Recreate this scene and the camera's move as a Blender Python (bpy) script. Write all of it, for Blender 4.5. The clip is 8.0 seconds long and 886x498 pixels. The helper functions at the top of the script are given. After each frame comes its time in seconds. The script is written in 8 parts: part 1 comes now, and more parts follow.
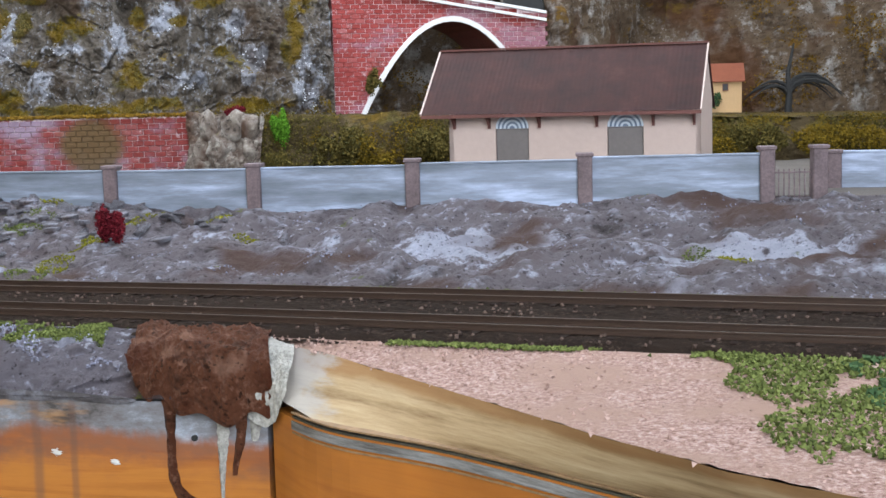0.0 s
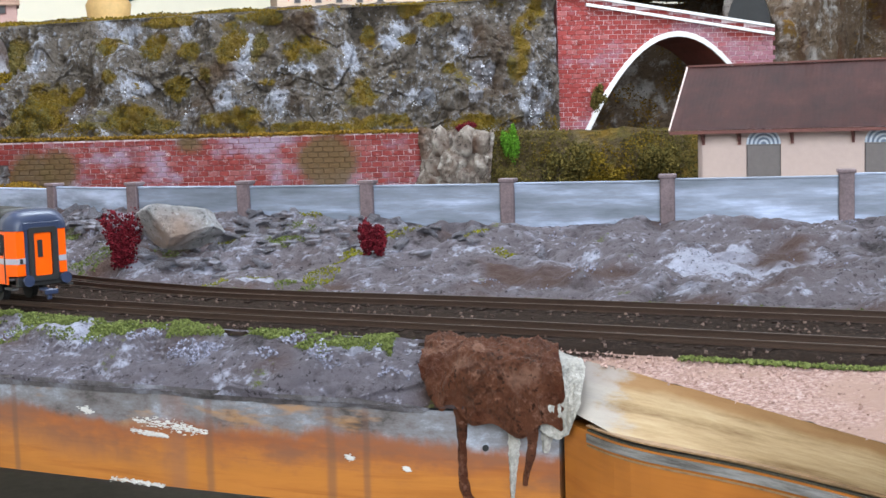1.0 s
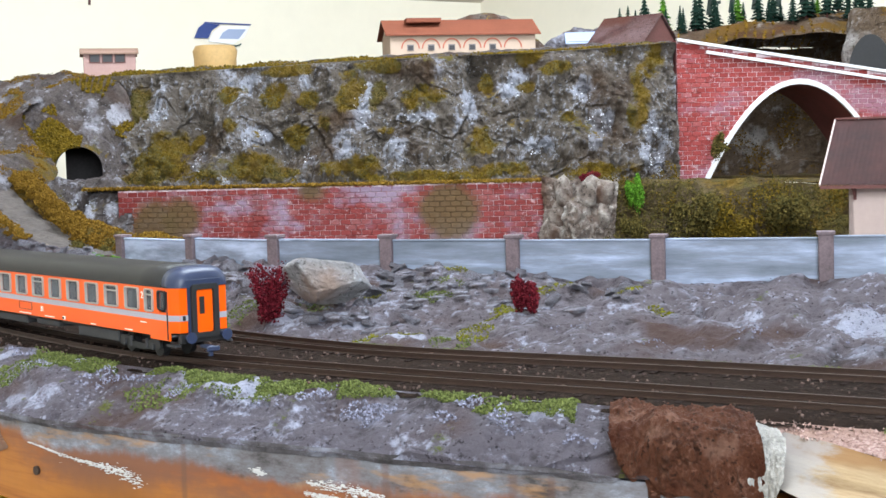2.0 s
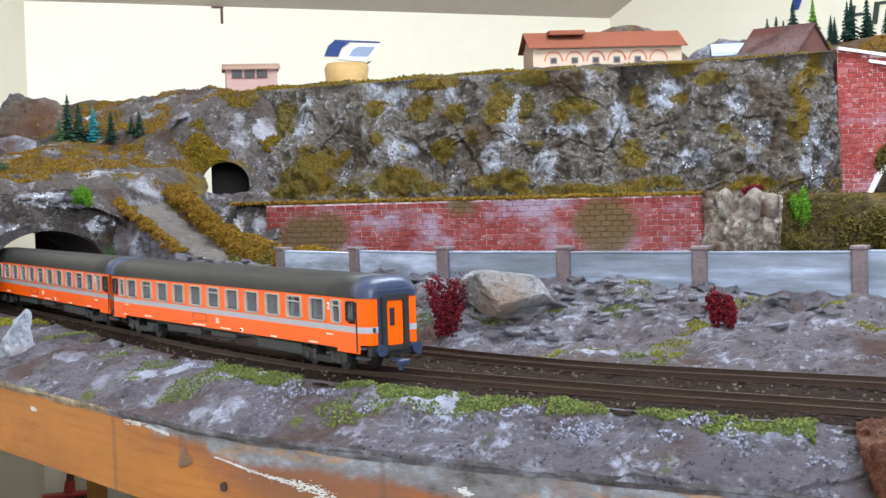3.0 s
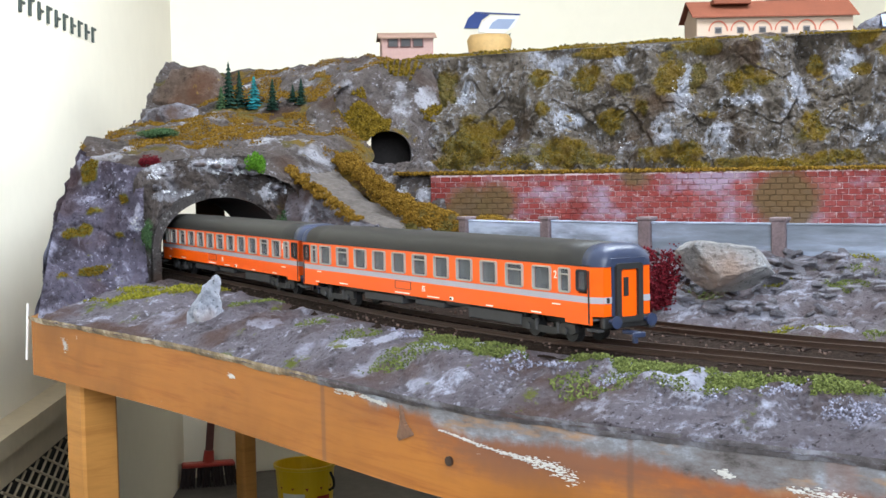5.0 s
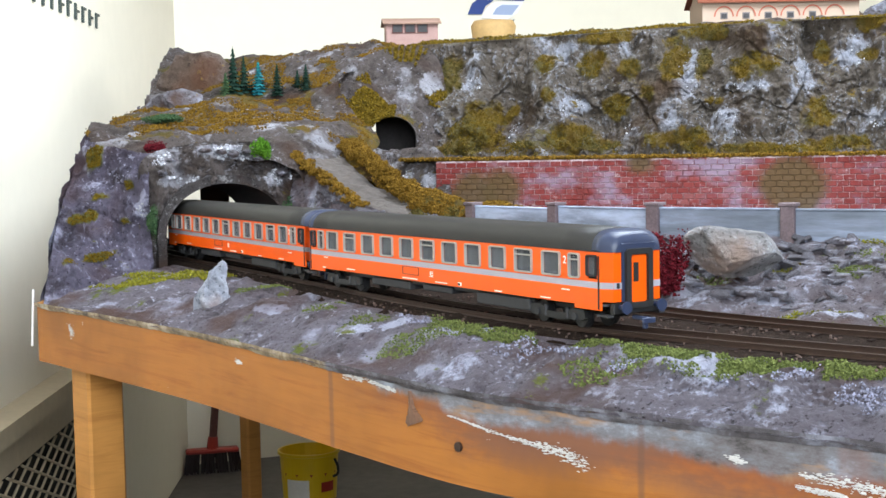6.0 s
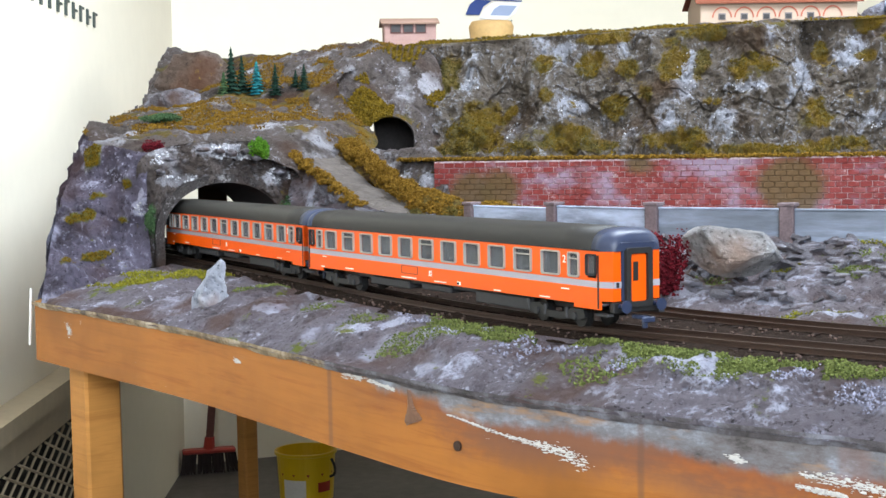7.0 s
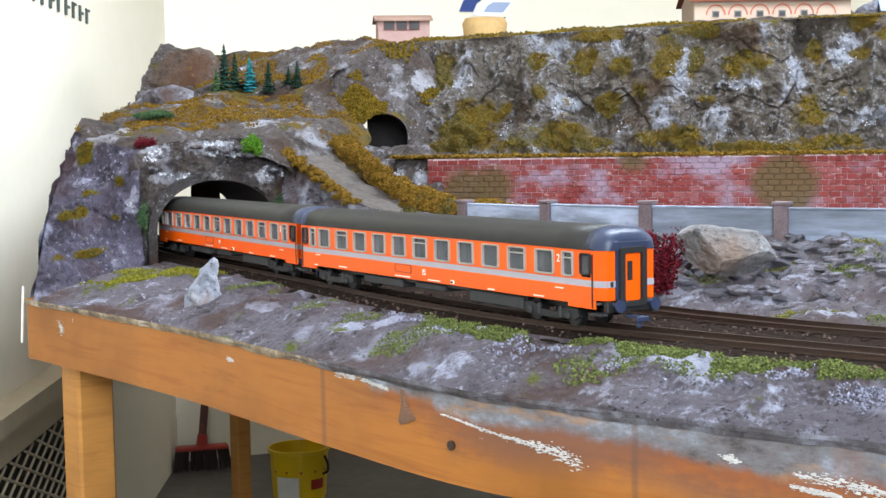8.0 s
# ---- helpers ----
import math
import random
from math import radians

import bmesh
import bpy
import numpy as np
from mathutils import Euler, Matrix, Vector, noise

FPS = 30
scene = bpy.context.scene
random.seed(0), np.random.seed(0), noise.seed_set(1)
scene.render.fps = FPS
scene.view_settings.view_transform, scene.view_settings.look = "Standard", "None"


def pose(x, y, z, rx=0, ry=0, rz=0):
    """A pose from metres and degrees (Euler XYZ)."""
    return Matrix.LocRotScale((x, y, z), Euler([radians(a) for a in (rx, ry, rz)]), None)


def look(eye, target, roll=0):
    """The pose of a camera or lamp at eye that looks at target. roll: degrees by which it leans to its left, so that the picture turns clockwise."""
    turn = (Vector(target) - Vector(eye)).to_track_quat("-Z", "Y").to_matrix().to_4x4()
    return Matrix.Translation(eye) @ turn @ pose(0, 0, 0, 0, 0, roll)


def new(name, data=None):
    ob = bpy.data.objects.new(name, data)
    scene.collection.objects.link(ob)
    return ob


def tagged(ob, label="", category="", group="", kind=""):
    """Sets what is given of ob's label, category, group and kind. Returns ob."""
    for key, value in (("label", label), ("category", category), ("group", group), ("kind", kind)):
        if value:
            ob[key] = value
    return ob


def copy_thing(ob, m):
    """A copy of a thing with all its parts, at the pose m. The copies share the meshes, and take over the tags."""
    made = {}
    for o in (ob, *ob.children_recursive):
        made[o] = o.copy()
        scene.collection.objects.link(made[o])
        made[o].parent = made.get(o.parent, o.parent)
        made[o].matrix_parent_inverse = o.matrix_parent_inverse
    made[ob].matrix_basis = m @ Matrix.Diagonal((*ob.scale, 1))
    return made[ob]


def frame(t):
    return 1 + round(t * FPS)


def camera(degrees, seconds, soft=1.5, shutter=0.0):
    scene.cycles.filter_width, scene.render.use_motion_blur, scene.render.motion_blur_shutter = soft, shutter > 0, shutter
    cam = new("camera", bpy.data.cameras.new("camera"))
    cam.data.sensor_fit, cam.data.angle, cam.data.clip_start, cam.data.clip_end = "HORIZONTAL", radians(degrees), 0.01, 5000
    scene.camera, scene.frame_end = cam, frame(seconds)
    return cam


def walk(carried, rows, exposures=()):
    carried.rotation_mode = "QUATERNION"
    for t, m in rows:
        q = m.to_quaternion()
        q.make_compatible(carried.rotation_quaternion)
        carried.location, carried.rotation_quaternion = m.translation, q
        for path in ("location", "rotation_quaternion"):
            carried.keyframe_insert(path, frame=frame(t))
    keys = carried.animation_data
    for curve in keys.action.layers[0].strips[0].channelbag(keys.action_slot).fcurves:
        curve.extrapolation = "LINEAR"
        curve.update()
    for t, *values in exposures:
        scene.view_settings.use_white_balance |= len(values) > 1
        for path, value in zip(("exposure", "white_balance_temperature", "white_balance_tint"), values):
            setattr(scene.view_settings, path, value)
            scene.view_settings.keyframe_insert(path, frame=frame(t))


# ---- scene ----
cam = camera(36.18, 8.0)
PATH = [
    (0, (0.0000, -0.0000, 0.0855), (0.0000, 0.9936, -0.0273), -1.51),
    (0.5, (-0.0175, -0.0035, 0.0855), (-0.0793, 0.9886, -0.0242), -0.84),
    (1, (-0.0388, -0.0065, 0.0864), (-0.1755, 0.9793, -0.0109), -1.68),
    (1.2, (-0.0466, -0.0074, 0.0904), (-0.1997, 0.9768, 0.0012), -1.70),
    (2.3, (-0.0977, 0.0047, 0.0960), (-0.3128, 0.9796, 0.0392), -1.67),
    (2.5, (-0.1088, 0.0122, 0.0948), (-0.3435, 0.9830, 0.0444), -1.75),
    (3, (-0.1318, 0.0191, 0.0894), (-0.4008, 0.9810, 0.0412), -1.70),
    (3.5, (-0.1567, 0.0233, 0.0891), (-0.4611, 0.9743, 0.0346), -1.44),
    (4, (-0.1752, 0.0262, 0.0893), (-0.5023, 0.9694, 0.0317), -0.99),
    (4.5, (-0.1884, 0.0311, 0.0852), (-0.5303, 0.9690, 0.0276), -1.19),
    (6, (-0.1999, 0.0340, 0.0824), (-0.5459, 0.9695, 0.0107), -1.12),
    (6.5, (-0.1990, 0.0351, 0.0821), (-0.5431, 0.9713, 0.0100), -1.19),
    (7, (-0.2014, 0.0341, 0.0814), (-0.5450, 0.9705, 0.0104), -0.98),
    (7.5, (-0.2045, 0.0331, 0.0812), (-0.5463, 0.9701, 0.0098), -0.78),
    (8, (-0.2023, 0.0357, 0.0825), (-0.5411, 0.9737, 0.0087), -0.91),
]
walk(cam, [(t, look(eye, target, roll)) for t, eye, target, roll in PATH], ((0.0, -0.26), (1.0, -0.09), (2.5, 0.02), (4.5, 0.04), (8.0, 0.08)))

# ---- world, added fill lamps ----
world = bpy.data.worlds.new("room_daylight")
scene.world = world
world.use_nodes = True
wn = world.node_tree
sky = wn.nodes.new("ShaderNodeTexSky")
sky.sky_type, sky.sun_disc = "NISHITA", False
sky.sun_elevation, sky.sun_rotation = radians(40), radians(200)
wn.links.new(sky.outputs[0], wn.nodes["Background"].inputs[0])
wn.nodes["Background"].inputs[1].default_value = 0.12


def area_lamp(name, eye, target, sx, sy, watts, colour):
    data = bpy.data.lights.new(name, "AREA")
    data.shape, data.size, data.size_y, data.energy, data.color = "RECTANGLE", sx, sy, watts, colour
    ob = new(name, data)
    ob.matrix_world = look(eye, target)
    return ob


# added lamps for unseen daylight, at a made-up side window, rear window and skylight
area_lamp("window_light", (0.93, 1.675, 0.66), (-1.0, 1.35, 0.30), 0.9, 0.4, 10, (0.84, 0.92, 1.0))
area_lamp("rear_window_light", (0.46, -0.86, 0.64), (-0.35, 1.1, 0.10), 1.1, 0.8, 52, (0.82, 0.91, 1.0))
area_lamp("skylight_light", (-0.167, 1.119, 1.085), (-0.60, 1.33, -0.1), 0.8, 0.6, 50, (0.80, 0.90, 1.0))


# ---- materials ----
class Nodes:
    """A node material under construction."""

    def __init__(self, name, rough=0.8, metal=0.0, spec=0.4):
        self.m = bpy.data.materials.new(name)
        self.m.use_nodes = True
        self.t = self.m.node_tree
        self.b = self.t.nodes["Principled BSDF"]
        self.b.inputs["Roughness"].default_value = rough
        self.b.inputs["Metallic"].default_value = metal
        self.b.inputs["Specular IOR Level"].default_value = spec
        self.co = self.t.nodes.new("ShaderNodeTexCoord").outputs["Object"]

    def put(self, socket, value):
        if isinstance(value, (int, float)):
            socket.default_value = value
        elif isinstance(value, tuple):
            socket.default_value = (*value, 1.0) if len(value) == 3 and len(socket.default_value) == 4 else value
        else:
            self.t.links.new(value, socket)

    def noise(self, scale, detail=4.0, rough=0.6, stretch=None, distort=0.0):
        n = self.t.nodes.new("ShaderNodeTexNoise")
        co = self.co
        if stretch:
            mp = self.t.nodes.new("ShaderNodeMapping")
            mp.inputs["Scale"].default_value = stretch
            self.t.links.new(co, mp.inputs[0])
            co = mp.outputs[0]
        self.t.links.new(co, n.inputs["Vector"])
        for key, v in (("Scale", scale), ("Detail", detail), ("Roughness", rough), ("Distortion", distort)):
            n.inputs[key].default_value = v
        return n.outputs["Fac"]

    def ramp(self, fac, *stops):
        n = self.t.nodes.new("ShaderNodeValToRGB")
        e = n.color_ramp.elements
        while len(e) < len(stops):
            e.new(0.5)
        for k, (p, c) in zip(e, stops):
            k.position = p
            k.color = (*c, 1.0) if isinstance(c, tuple) else (c, c, c, 1.0)
        self.t.links.new(fac, n.inputs[0])
        return n.outputs[0]

    def mix(self, fac, a, b, kind="MIX"):
        n = self.t.nodes.new("ShaderNodeMix")
        n.data_type, n.blend_type = "RGBA", kind
        self.put(n.inputs[0], fac)
        self.put(n.inputs[6], a)
        self.put(n.inputs[7], b)
        return n.outputs[2]

    def calc(self, op, a, b=0.0, c=0.0):
        n = self.t.nodes.new("ShaderNodeMath")
        n.operation, n.use_clamp = op, False
        for s, v in zip(n.inputs, (a, b, c)):
            self.put(s, v)
        return n.outputs[0]

    def xyz(self):
        n = self.t.nodes.new("ShaderNodeSeparateXYZ")
        self.t.links.new(self.co, n.inputs[0])
        return n.outputs

    def step(self, value, lo, hi):
        n = self.t.nodes.new("ShaderNodeMapRange")
        n.interpolation_type = "SMOOTHSTEP"
        self.put(n.inputs[0], value)
        n.inputs[1].default_value, n.inputs[2].default_value = lo, hi
        return n.outputs[0]

    def upward(self):
        g = self.t.nodes.new("ShaderNodeNewGeometry")
        n = self.t.nodes.new("ShaderNodeSeparateXYZ")
        self.t.links.new(g.outputs["Normal"], n.inputs[0])
        return n.outputs[2]

    def zone(self, name):
        """A painted zone of the mesh, 0 to 1; 0 where it has none."""
        n = self.t.nodes.new("ShaderNodeAttribute")
        n.attribute_name = name
        return n.outputs["Fac"]

    def chance(self, island=False):
        if island:
            return self.t.nodes.new("ShaderNodeNewGeometry").outputs["Random Per Island"]
        return self.t.nodes.new("ShaderNodeObjectInfo").outputs["Random"]

    def bump(self, height, strength, dist=0.002):
        n = self.t.nodes.new("ShaderNodeBump")
        n.inputs["Strength"].default_value, n.inputs["Distance"].default_value = strength, dist
        self.put(n.inputs["Height"], height)
        self.t.links.new(n.outputs[0], self.b.inputs["Normal"])

    def done(self, colour, rough=None):
        self.put(self.b.inputs["Base Color"], colour)
        if rough is not None:
            self.put(self.b.inputs["Roughness"], rough)
        return self.m


def plain(name, colour, rough=0.6, metal=0.0, vary=0.18, scale=60.0, spec=0.4, bump=0.0):
    """One colour with a little grain at two scales."""
    n = Nodes(name, rough, metal, spec)
    f = n.mix(0.5, n.noise(scale, 5), n.noise(scale * 7, 3))
    dark, light = tuple(c * (1 - vary) for c in colour), tuple(min(1, c * (1 + vary)) for c in colour)
    if bump:
        n.bump(f, bump)
    return n.done(n.ramp(f, (0.3, dark), (0.7, light)))


def rock(name, dark, mid, light, moss=0.5, moss_colour=(0.27, 0.17, 0.02), green=(0.09, 0.10, 0.03), scale=22.0, rough=0.85, chalk=0.75, low=0.58, tall=1.0):
    n = Nodes(name, rough, spec=0.14)
    big, fine = n.noise(scale, 8, 0.62, stretch=(1.0, 1.0, tall)), n.noise(scale * 6, 6, 0.7)
    f = n.calc("ADD", n.calc("MULTIPLY", big, 0.68), n.calc("MULTIPLY", fine, 0.32))
    c = n.ramp(f, (0.36, dark), (0.48, mid), (0.56, mid), (0.64, light))
    # convex edges go pale: dry-brushing and edge highlights put into the colour
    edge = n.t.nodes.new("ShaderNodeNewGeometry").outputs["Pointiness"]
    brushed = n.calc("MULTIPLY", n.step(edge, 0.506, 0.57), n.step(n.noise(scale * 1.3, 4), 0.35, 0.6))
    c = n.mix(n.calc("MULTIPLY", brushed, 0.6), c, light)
    c = n.mix(n.calc("MULTIPLY", n.step(n.noise(scale * 0.8, 5, 0.6, stretch=(1.0, 1.0, tall)), low, low + 0.12), chalk), c, light)
    pale = n.calc("ADD", n.zone("pale_zone"), n.calc("MULTIPLY", n.calc("SUBTRACT", n.noise(scale * 4.0, 7, 0.75, stretch=(1.0, 1.0, tall)), 0.5), 2.2))
    c = n.mix(n.calc("MULTIPLY", n.step(pale, 0.48, 0.80), 0.75), c, light)
    grit = n.noise(330, 4, 0.7)
    c = n.mix(n.calc("MULTIPLY", n.step(grit, 0.43, 0.34), 0.8), c, tuple(v * 0.4 for v in dark))
    c = n.mix(n.calc("MULTIPLY", n.step(n.noise(260, 3, 0.6), 0.59, 0.66), n.calc("MULTIPLY", n.step(n.noise(scale * 1.1, 3), 0.45, 0.60), 0.45)), c, tuple(min(0.8, v * 1.35) for v in light))
    tint = n.noise(scale * 0.5, 3, 0.5, stretch=(1.0, 1.3, 0.8))
    c = n.mix(n.step(tint, 0.5, 0.68), c, (dark[0] * 2.1, dark[1] * 1.6, dark[2] * 1.3))
    patch = n.noise(scale * 0.95, 6, 0.68, stretch=(1.15, 1.0, 0.75))
    patch = n.calc("ADD", patch, n.calc("MULTIPLY", n.upward(), 0.10))
    m = n.step(patch, 0.65 - 0.14 * moss, 0.72 - 0.14 * moss)
    grown = n.calc("ADD", n.zone("moss_zone"), n.calc("MULTIPLY", n.calc("SUBTRACT", n.noise(scale * 4.0, 6, 0.7), 0.5), 1.1))
    m = n.calc("MAXIMUM", m, n.calc("MULTIPLY", n.step(grown, 0.38, 0.72), 0.9))
    mc = n.mix(n.step(n.noise(scale * 1.6, 3), 0.42, 0.6), green, moss_colour)
    mc = n.mix(n.calc("MULTIPLY", n.noise(scale * 14, 3), 0.6), mc, tuple(v * 1.2 for v in moss_colour))
    n.bump(n.calc("ADD", n.noise(scale * 7, 8, 0.8), n.calc("MULTIPLY", m, 0.25)), 1.0, 0.006)
    return n.done(n.mix(m, c, mc))


M = {}
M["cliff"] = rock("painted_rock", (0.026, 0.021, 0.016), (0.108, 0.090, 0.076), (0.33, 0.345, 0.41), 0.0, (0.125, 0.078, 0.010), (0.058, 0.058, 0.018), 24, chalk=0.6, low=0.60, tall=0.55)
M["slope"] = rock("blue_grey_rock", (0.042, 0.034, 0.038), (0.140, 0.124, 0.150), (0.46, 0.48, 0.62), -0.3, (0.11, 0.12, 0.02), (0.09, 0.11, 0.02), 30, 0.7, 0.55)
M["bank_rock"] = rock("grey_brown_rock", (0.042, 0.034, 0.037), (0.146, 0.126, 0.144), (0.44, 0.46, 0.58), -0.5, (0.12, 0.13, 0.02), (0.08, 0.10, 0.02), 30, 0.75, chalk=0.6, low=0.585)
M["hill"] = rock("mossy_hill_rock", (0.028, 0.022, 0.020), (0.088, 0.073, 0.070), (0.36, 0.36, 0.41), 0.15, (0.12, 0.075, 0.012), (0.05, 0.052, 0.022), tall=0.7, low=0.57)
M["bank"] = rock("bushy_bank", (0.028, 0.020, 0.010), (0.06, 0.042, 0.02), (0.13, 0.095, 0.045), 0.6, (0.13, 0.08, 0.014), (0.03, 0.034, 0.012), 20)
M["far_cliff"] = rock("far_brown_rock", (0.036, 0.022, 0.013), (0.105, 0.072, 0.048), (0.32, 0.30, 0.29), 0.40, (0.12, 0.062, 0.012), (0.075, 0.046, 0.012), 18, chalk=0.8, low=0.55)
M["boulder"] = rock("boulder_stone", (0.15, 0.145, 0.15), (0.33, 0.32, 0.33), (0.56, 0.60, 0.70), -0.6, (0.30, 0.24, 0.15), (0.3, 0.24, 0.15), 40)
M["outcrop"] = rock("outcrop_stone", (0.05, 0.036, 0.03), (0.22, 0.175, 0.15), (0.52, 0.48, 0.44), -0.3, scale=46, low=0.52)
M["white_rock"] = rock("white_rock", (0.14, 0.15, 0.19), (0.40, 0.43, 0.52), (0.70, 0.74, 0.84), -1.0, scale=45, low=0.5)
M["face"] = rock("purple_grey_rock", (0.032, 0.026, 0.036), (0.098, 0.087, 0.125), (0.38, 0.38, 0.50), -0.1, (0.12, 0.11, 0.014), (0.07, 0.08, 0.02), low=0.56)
M["hill_brown"] = rock("brown_hill_rock", (0.05, 0.033, 0.025), (0.12, 0.085, 0.068), (0.24, 0.21, 0.20), 0.0, scale=26)
M["slate"] = rock("slate_chips", (0.050, 0.043, 0.046), (0.140, 0.125, 0.140), (0.40, 0.41, 0.50), -0.6, scale=60)
M["path"] = plain("trodden_path", (0.068, 0.057, 0.052), 0.9, vary=0.3, scale=40, bump=0.4)


def ballast_material():
    n = Nodes("dark_ballast", 0.95, spec=0.08)
    f = n.noise(420, 5, 0.8)
    c = n.ramp(f, (0.34, (0.006, 0.004, 0.003)), (0.55, (0.020, 0.012, 0.009)), (0.7, (0.075, 0.055, 0.044)))
    c = n.mix(n.step(n.noise(30, 4), 0.42, 0.65), c, (0.018, 0.011, 0.008))
    n.bump(f, 0.8, 0.002)
    return n.done(c)


def gravel_material():
    n = Nodes("pink_gravel", 0.9, spec=0.1)
    f = n.noise(520, 5, 0.8)
    c = n.ramp(f, (0.33, (0.13, 0.07, 0.06)), (0.5, (0.33, 0.21, 0.185)), (0.66, (0.52, 0.41, 0.385)))
    c = n.mix(n.step(n.noise(26, 4), 0.4, 0.66), c, (0.31, 0.205, 0.17))
    n.bump(f, 0.8, 0.002)
    return n.done(c)


def wood_material(name, light, dark, worn=0.0):
    """Varnished softwood with grain along x; worn adds grey and white paint along the top and dark runs."""
    n = Nodes(name, 0.5, spec=0.22)
    grain = n.noise(26, 7, 0.65, stretch=(0.35, 0.35, 6.0), distort=0.6)
    c = n.ramp(grain, (0.3, dark), (0.5, light), (0.72, tuple(v * 0.8 for v in light)))
    c = n.mix(n.step(n.noise(9, 4), 0.42, 0.72), c, tuple(v * 0.62 for v in light))
    if worn:
        x, y, z = n.xyz()
        edge = n.noise(14, 6, 0.7, stretch=(1.0, 1.0, 0.6))
        # height of the paint line falls towards the middle of the table
        low = n.calc("MULTIPLY", n.step(x, -0.62, -0.22), 0.017)
        line = n.calc("SUBTRACT", n.calc("ADD", z, low), n.calc("MULTIPLY", edge, 0.030))
        grey = n.ramp(n.noise(38, 7, 0.75, stretch=(0.7, 0.7, 1.5)), (0.34, (0.040, 0.034, 0.034)), (0.45, (0.115, 0.105, 0.110)), (0.54, (0.15, 0.15, 0.17)), (0.66, (0.27, 0.30, 0.36)))
        grey = n.mix(n.calc("MULTIPLY", n.step(n.noise(19, 5, 0.7, stretch=(0.5, 0.5, 2.0)), 0.54, 0.64), 0.7), grey, (0.30, 0.16, 0.07))
        zone = n.step(x, -0.52, -0.36)
        smear = n.step(n.noise(17, 6, 0.7, stretch=(0.6, 0.6, 1.8)), 0.40, 0.60)
        red = n.step(n.calc("ADD", line, n.calc("MULTIPLY", smear, 0.008)), -0.052, -0.034)
        c = n.mix(n.calc("MULTIPLY", red, n.calc("MULTIPLY", zone, 0.85)), c, n.mix(smear, (0.20, 0.060, 0.024), (0.14, 0.062, 0.042)))
        c = n.mix(n.step(line, -0.0385, -0.0325), c, grey)
        for x0, w0 in ((-0.488, 0.0026), (-0.311, 0.0022), (-0.212, 0.0028), (-0.157, 0.0030), (-0.142, 0.0022), (-0.062, 0.0016)):
            off = n.calc("ABSOLUTE", n.calc("SUBTRACT", n.calc("ADD", x, n.calc("MULTIPLY", n.noise(40, 3), 0.002)), x0 + 0.001), 0.0)
            c = n.mix(n.calc("MULTIPLY", n.step(off, w0, w0 * 0.25), 0.5), c, (0.10, 0.055, 0.042))
        splash = n.noise(34, 7, 0.75, stretch=(0.8, 0.8, 2.4))
        c = n.mix(n.step(splash, 0.675, 0.70), c, (0.74, 0.74, 0.76))
        runs = n.noise(15, 3, 0.5, stretch=(1.6, 1.6, 0.12))
        c = n.mix(n.calc("MULTIPLY", n.step(runs, 0.64, 0.70), 0.45), c, (0.16, 0.08, 0.06))
    n.bump(grain, 0.15, 0.001)
    return n.done(c)


M["ballast"], M["gravel"] = ballast_material(), gravel_material()
M["board"] = wood_material("stained_board", (0.35, 0.130, 0.024), (0.23, 0.075, 0.013), 1.0)
M["side_board"] = wood_material("orange_side_board", (0.36, 0.125, 0.020), (0.25, 0.075, 0.012))
M["leg_wood"] = wood_material("leg_pine", (0.44, 0.20, 0.05), (0.30, 0.125, 0.03))
M["dark_wood"] = wood_material("dark_post_wood", (0.12, 0.07, 0.045), (0.06, 0.035, 0.025))
M["rail"] = plain("rusty_rail", (0.036, 0.020, 0.014), 0.5, 0.25, 0.3, 200)
M["sleeper"] = plain("dark_sleeper", (0.018, 0.011, 0.009), 0.9, vary=0.4, scale=150, spec=0.1)
M["wall"] = plain("cream_wall_paint", (0.84, 0.785, 0.66), 0.75, vary=0.025, scale=5, bump=0.05)
M["white_wall"] = plain("white_wall_paint", (0.78, 0.76, 0.74), 0.75, vary=0.04, scale=7, bump=0.05)
M["ceiling"] = plain("ceiling_paint", (0.55, 0.49, 0.43), 0.85, vary=0.04, scale=6)
M["floor"] = plain("dull_floor", (0.085, 0.075, 0.070), 0.5, vary=0.45, scale=8)
M["cover"] = plain("cream_enamel", (0.50, 0.42, 0.29), 0.5, vary=0.12, scale=12)
M["black"] = plain("matt_black", (0.012, 0.012, 0.013), 0.7, vary=0.3)
# near-black, for both tunnel linings and the board behind the upper one
M["tunnel_dark"] = plain("tunnel_lining", (0.02, 0.017, 0.017), 0.9, vary=0.4)
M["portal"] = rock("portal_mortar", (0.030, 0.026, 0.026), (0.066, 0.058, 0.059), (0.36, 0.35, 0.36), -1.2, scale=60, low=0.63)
M["orange"] = plain("coach_orange", (0.80, 0.098, 0.002), 0.35, vary=0.03, scale=40, spec=0.25)
M["stripe"] = plain("coach_light_grey", (0.33, 0.32, 0.37), 0.35, vary=0.03)
M["roof_grey"] = plain("coach_roof_grey", (0.024, 0.023, 0.022), 0.5, vary=0.12, scale=30, spec=0.2)
M["end_grey"] = plain("coach_end_navy", (0.022, 0.032, 0.070), 0.4, vary=0.1)
M["under"] = plain("underframe_grey", (0.03, 0.03, 0.033), 0.6, vary=0.25)
M["bogie"] = plain("bogie_black", (0.014, 0.014, 0.015), 0.5, vary=0.4)
M["frame"] = plain("window_frame_alloy", (0.36, 0.34, 0.31), 0.4, 0.4, 0.08)
M["interior"] = plain("coach_interior_grey", (0.075, 0.075, 0.08), 0.7, vary=0.15)
M["curtain"] = plain("grey_curtain", (0.09, 0.09, 0.095), 0.8, vary=0.15)
M["seat"] = plain("coach_seat", (0.05, 0.05, 0.06), 0.8, vary=0.3)
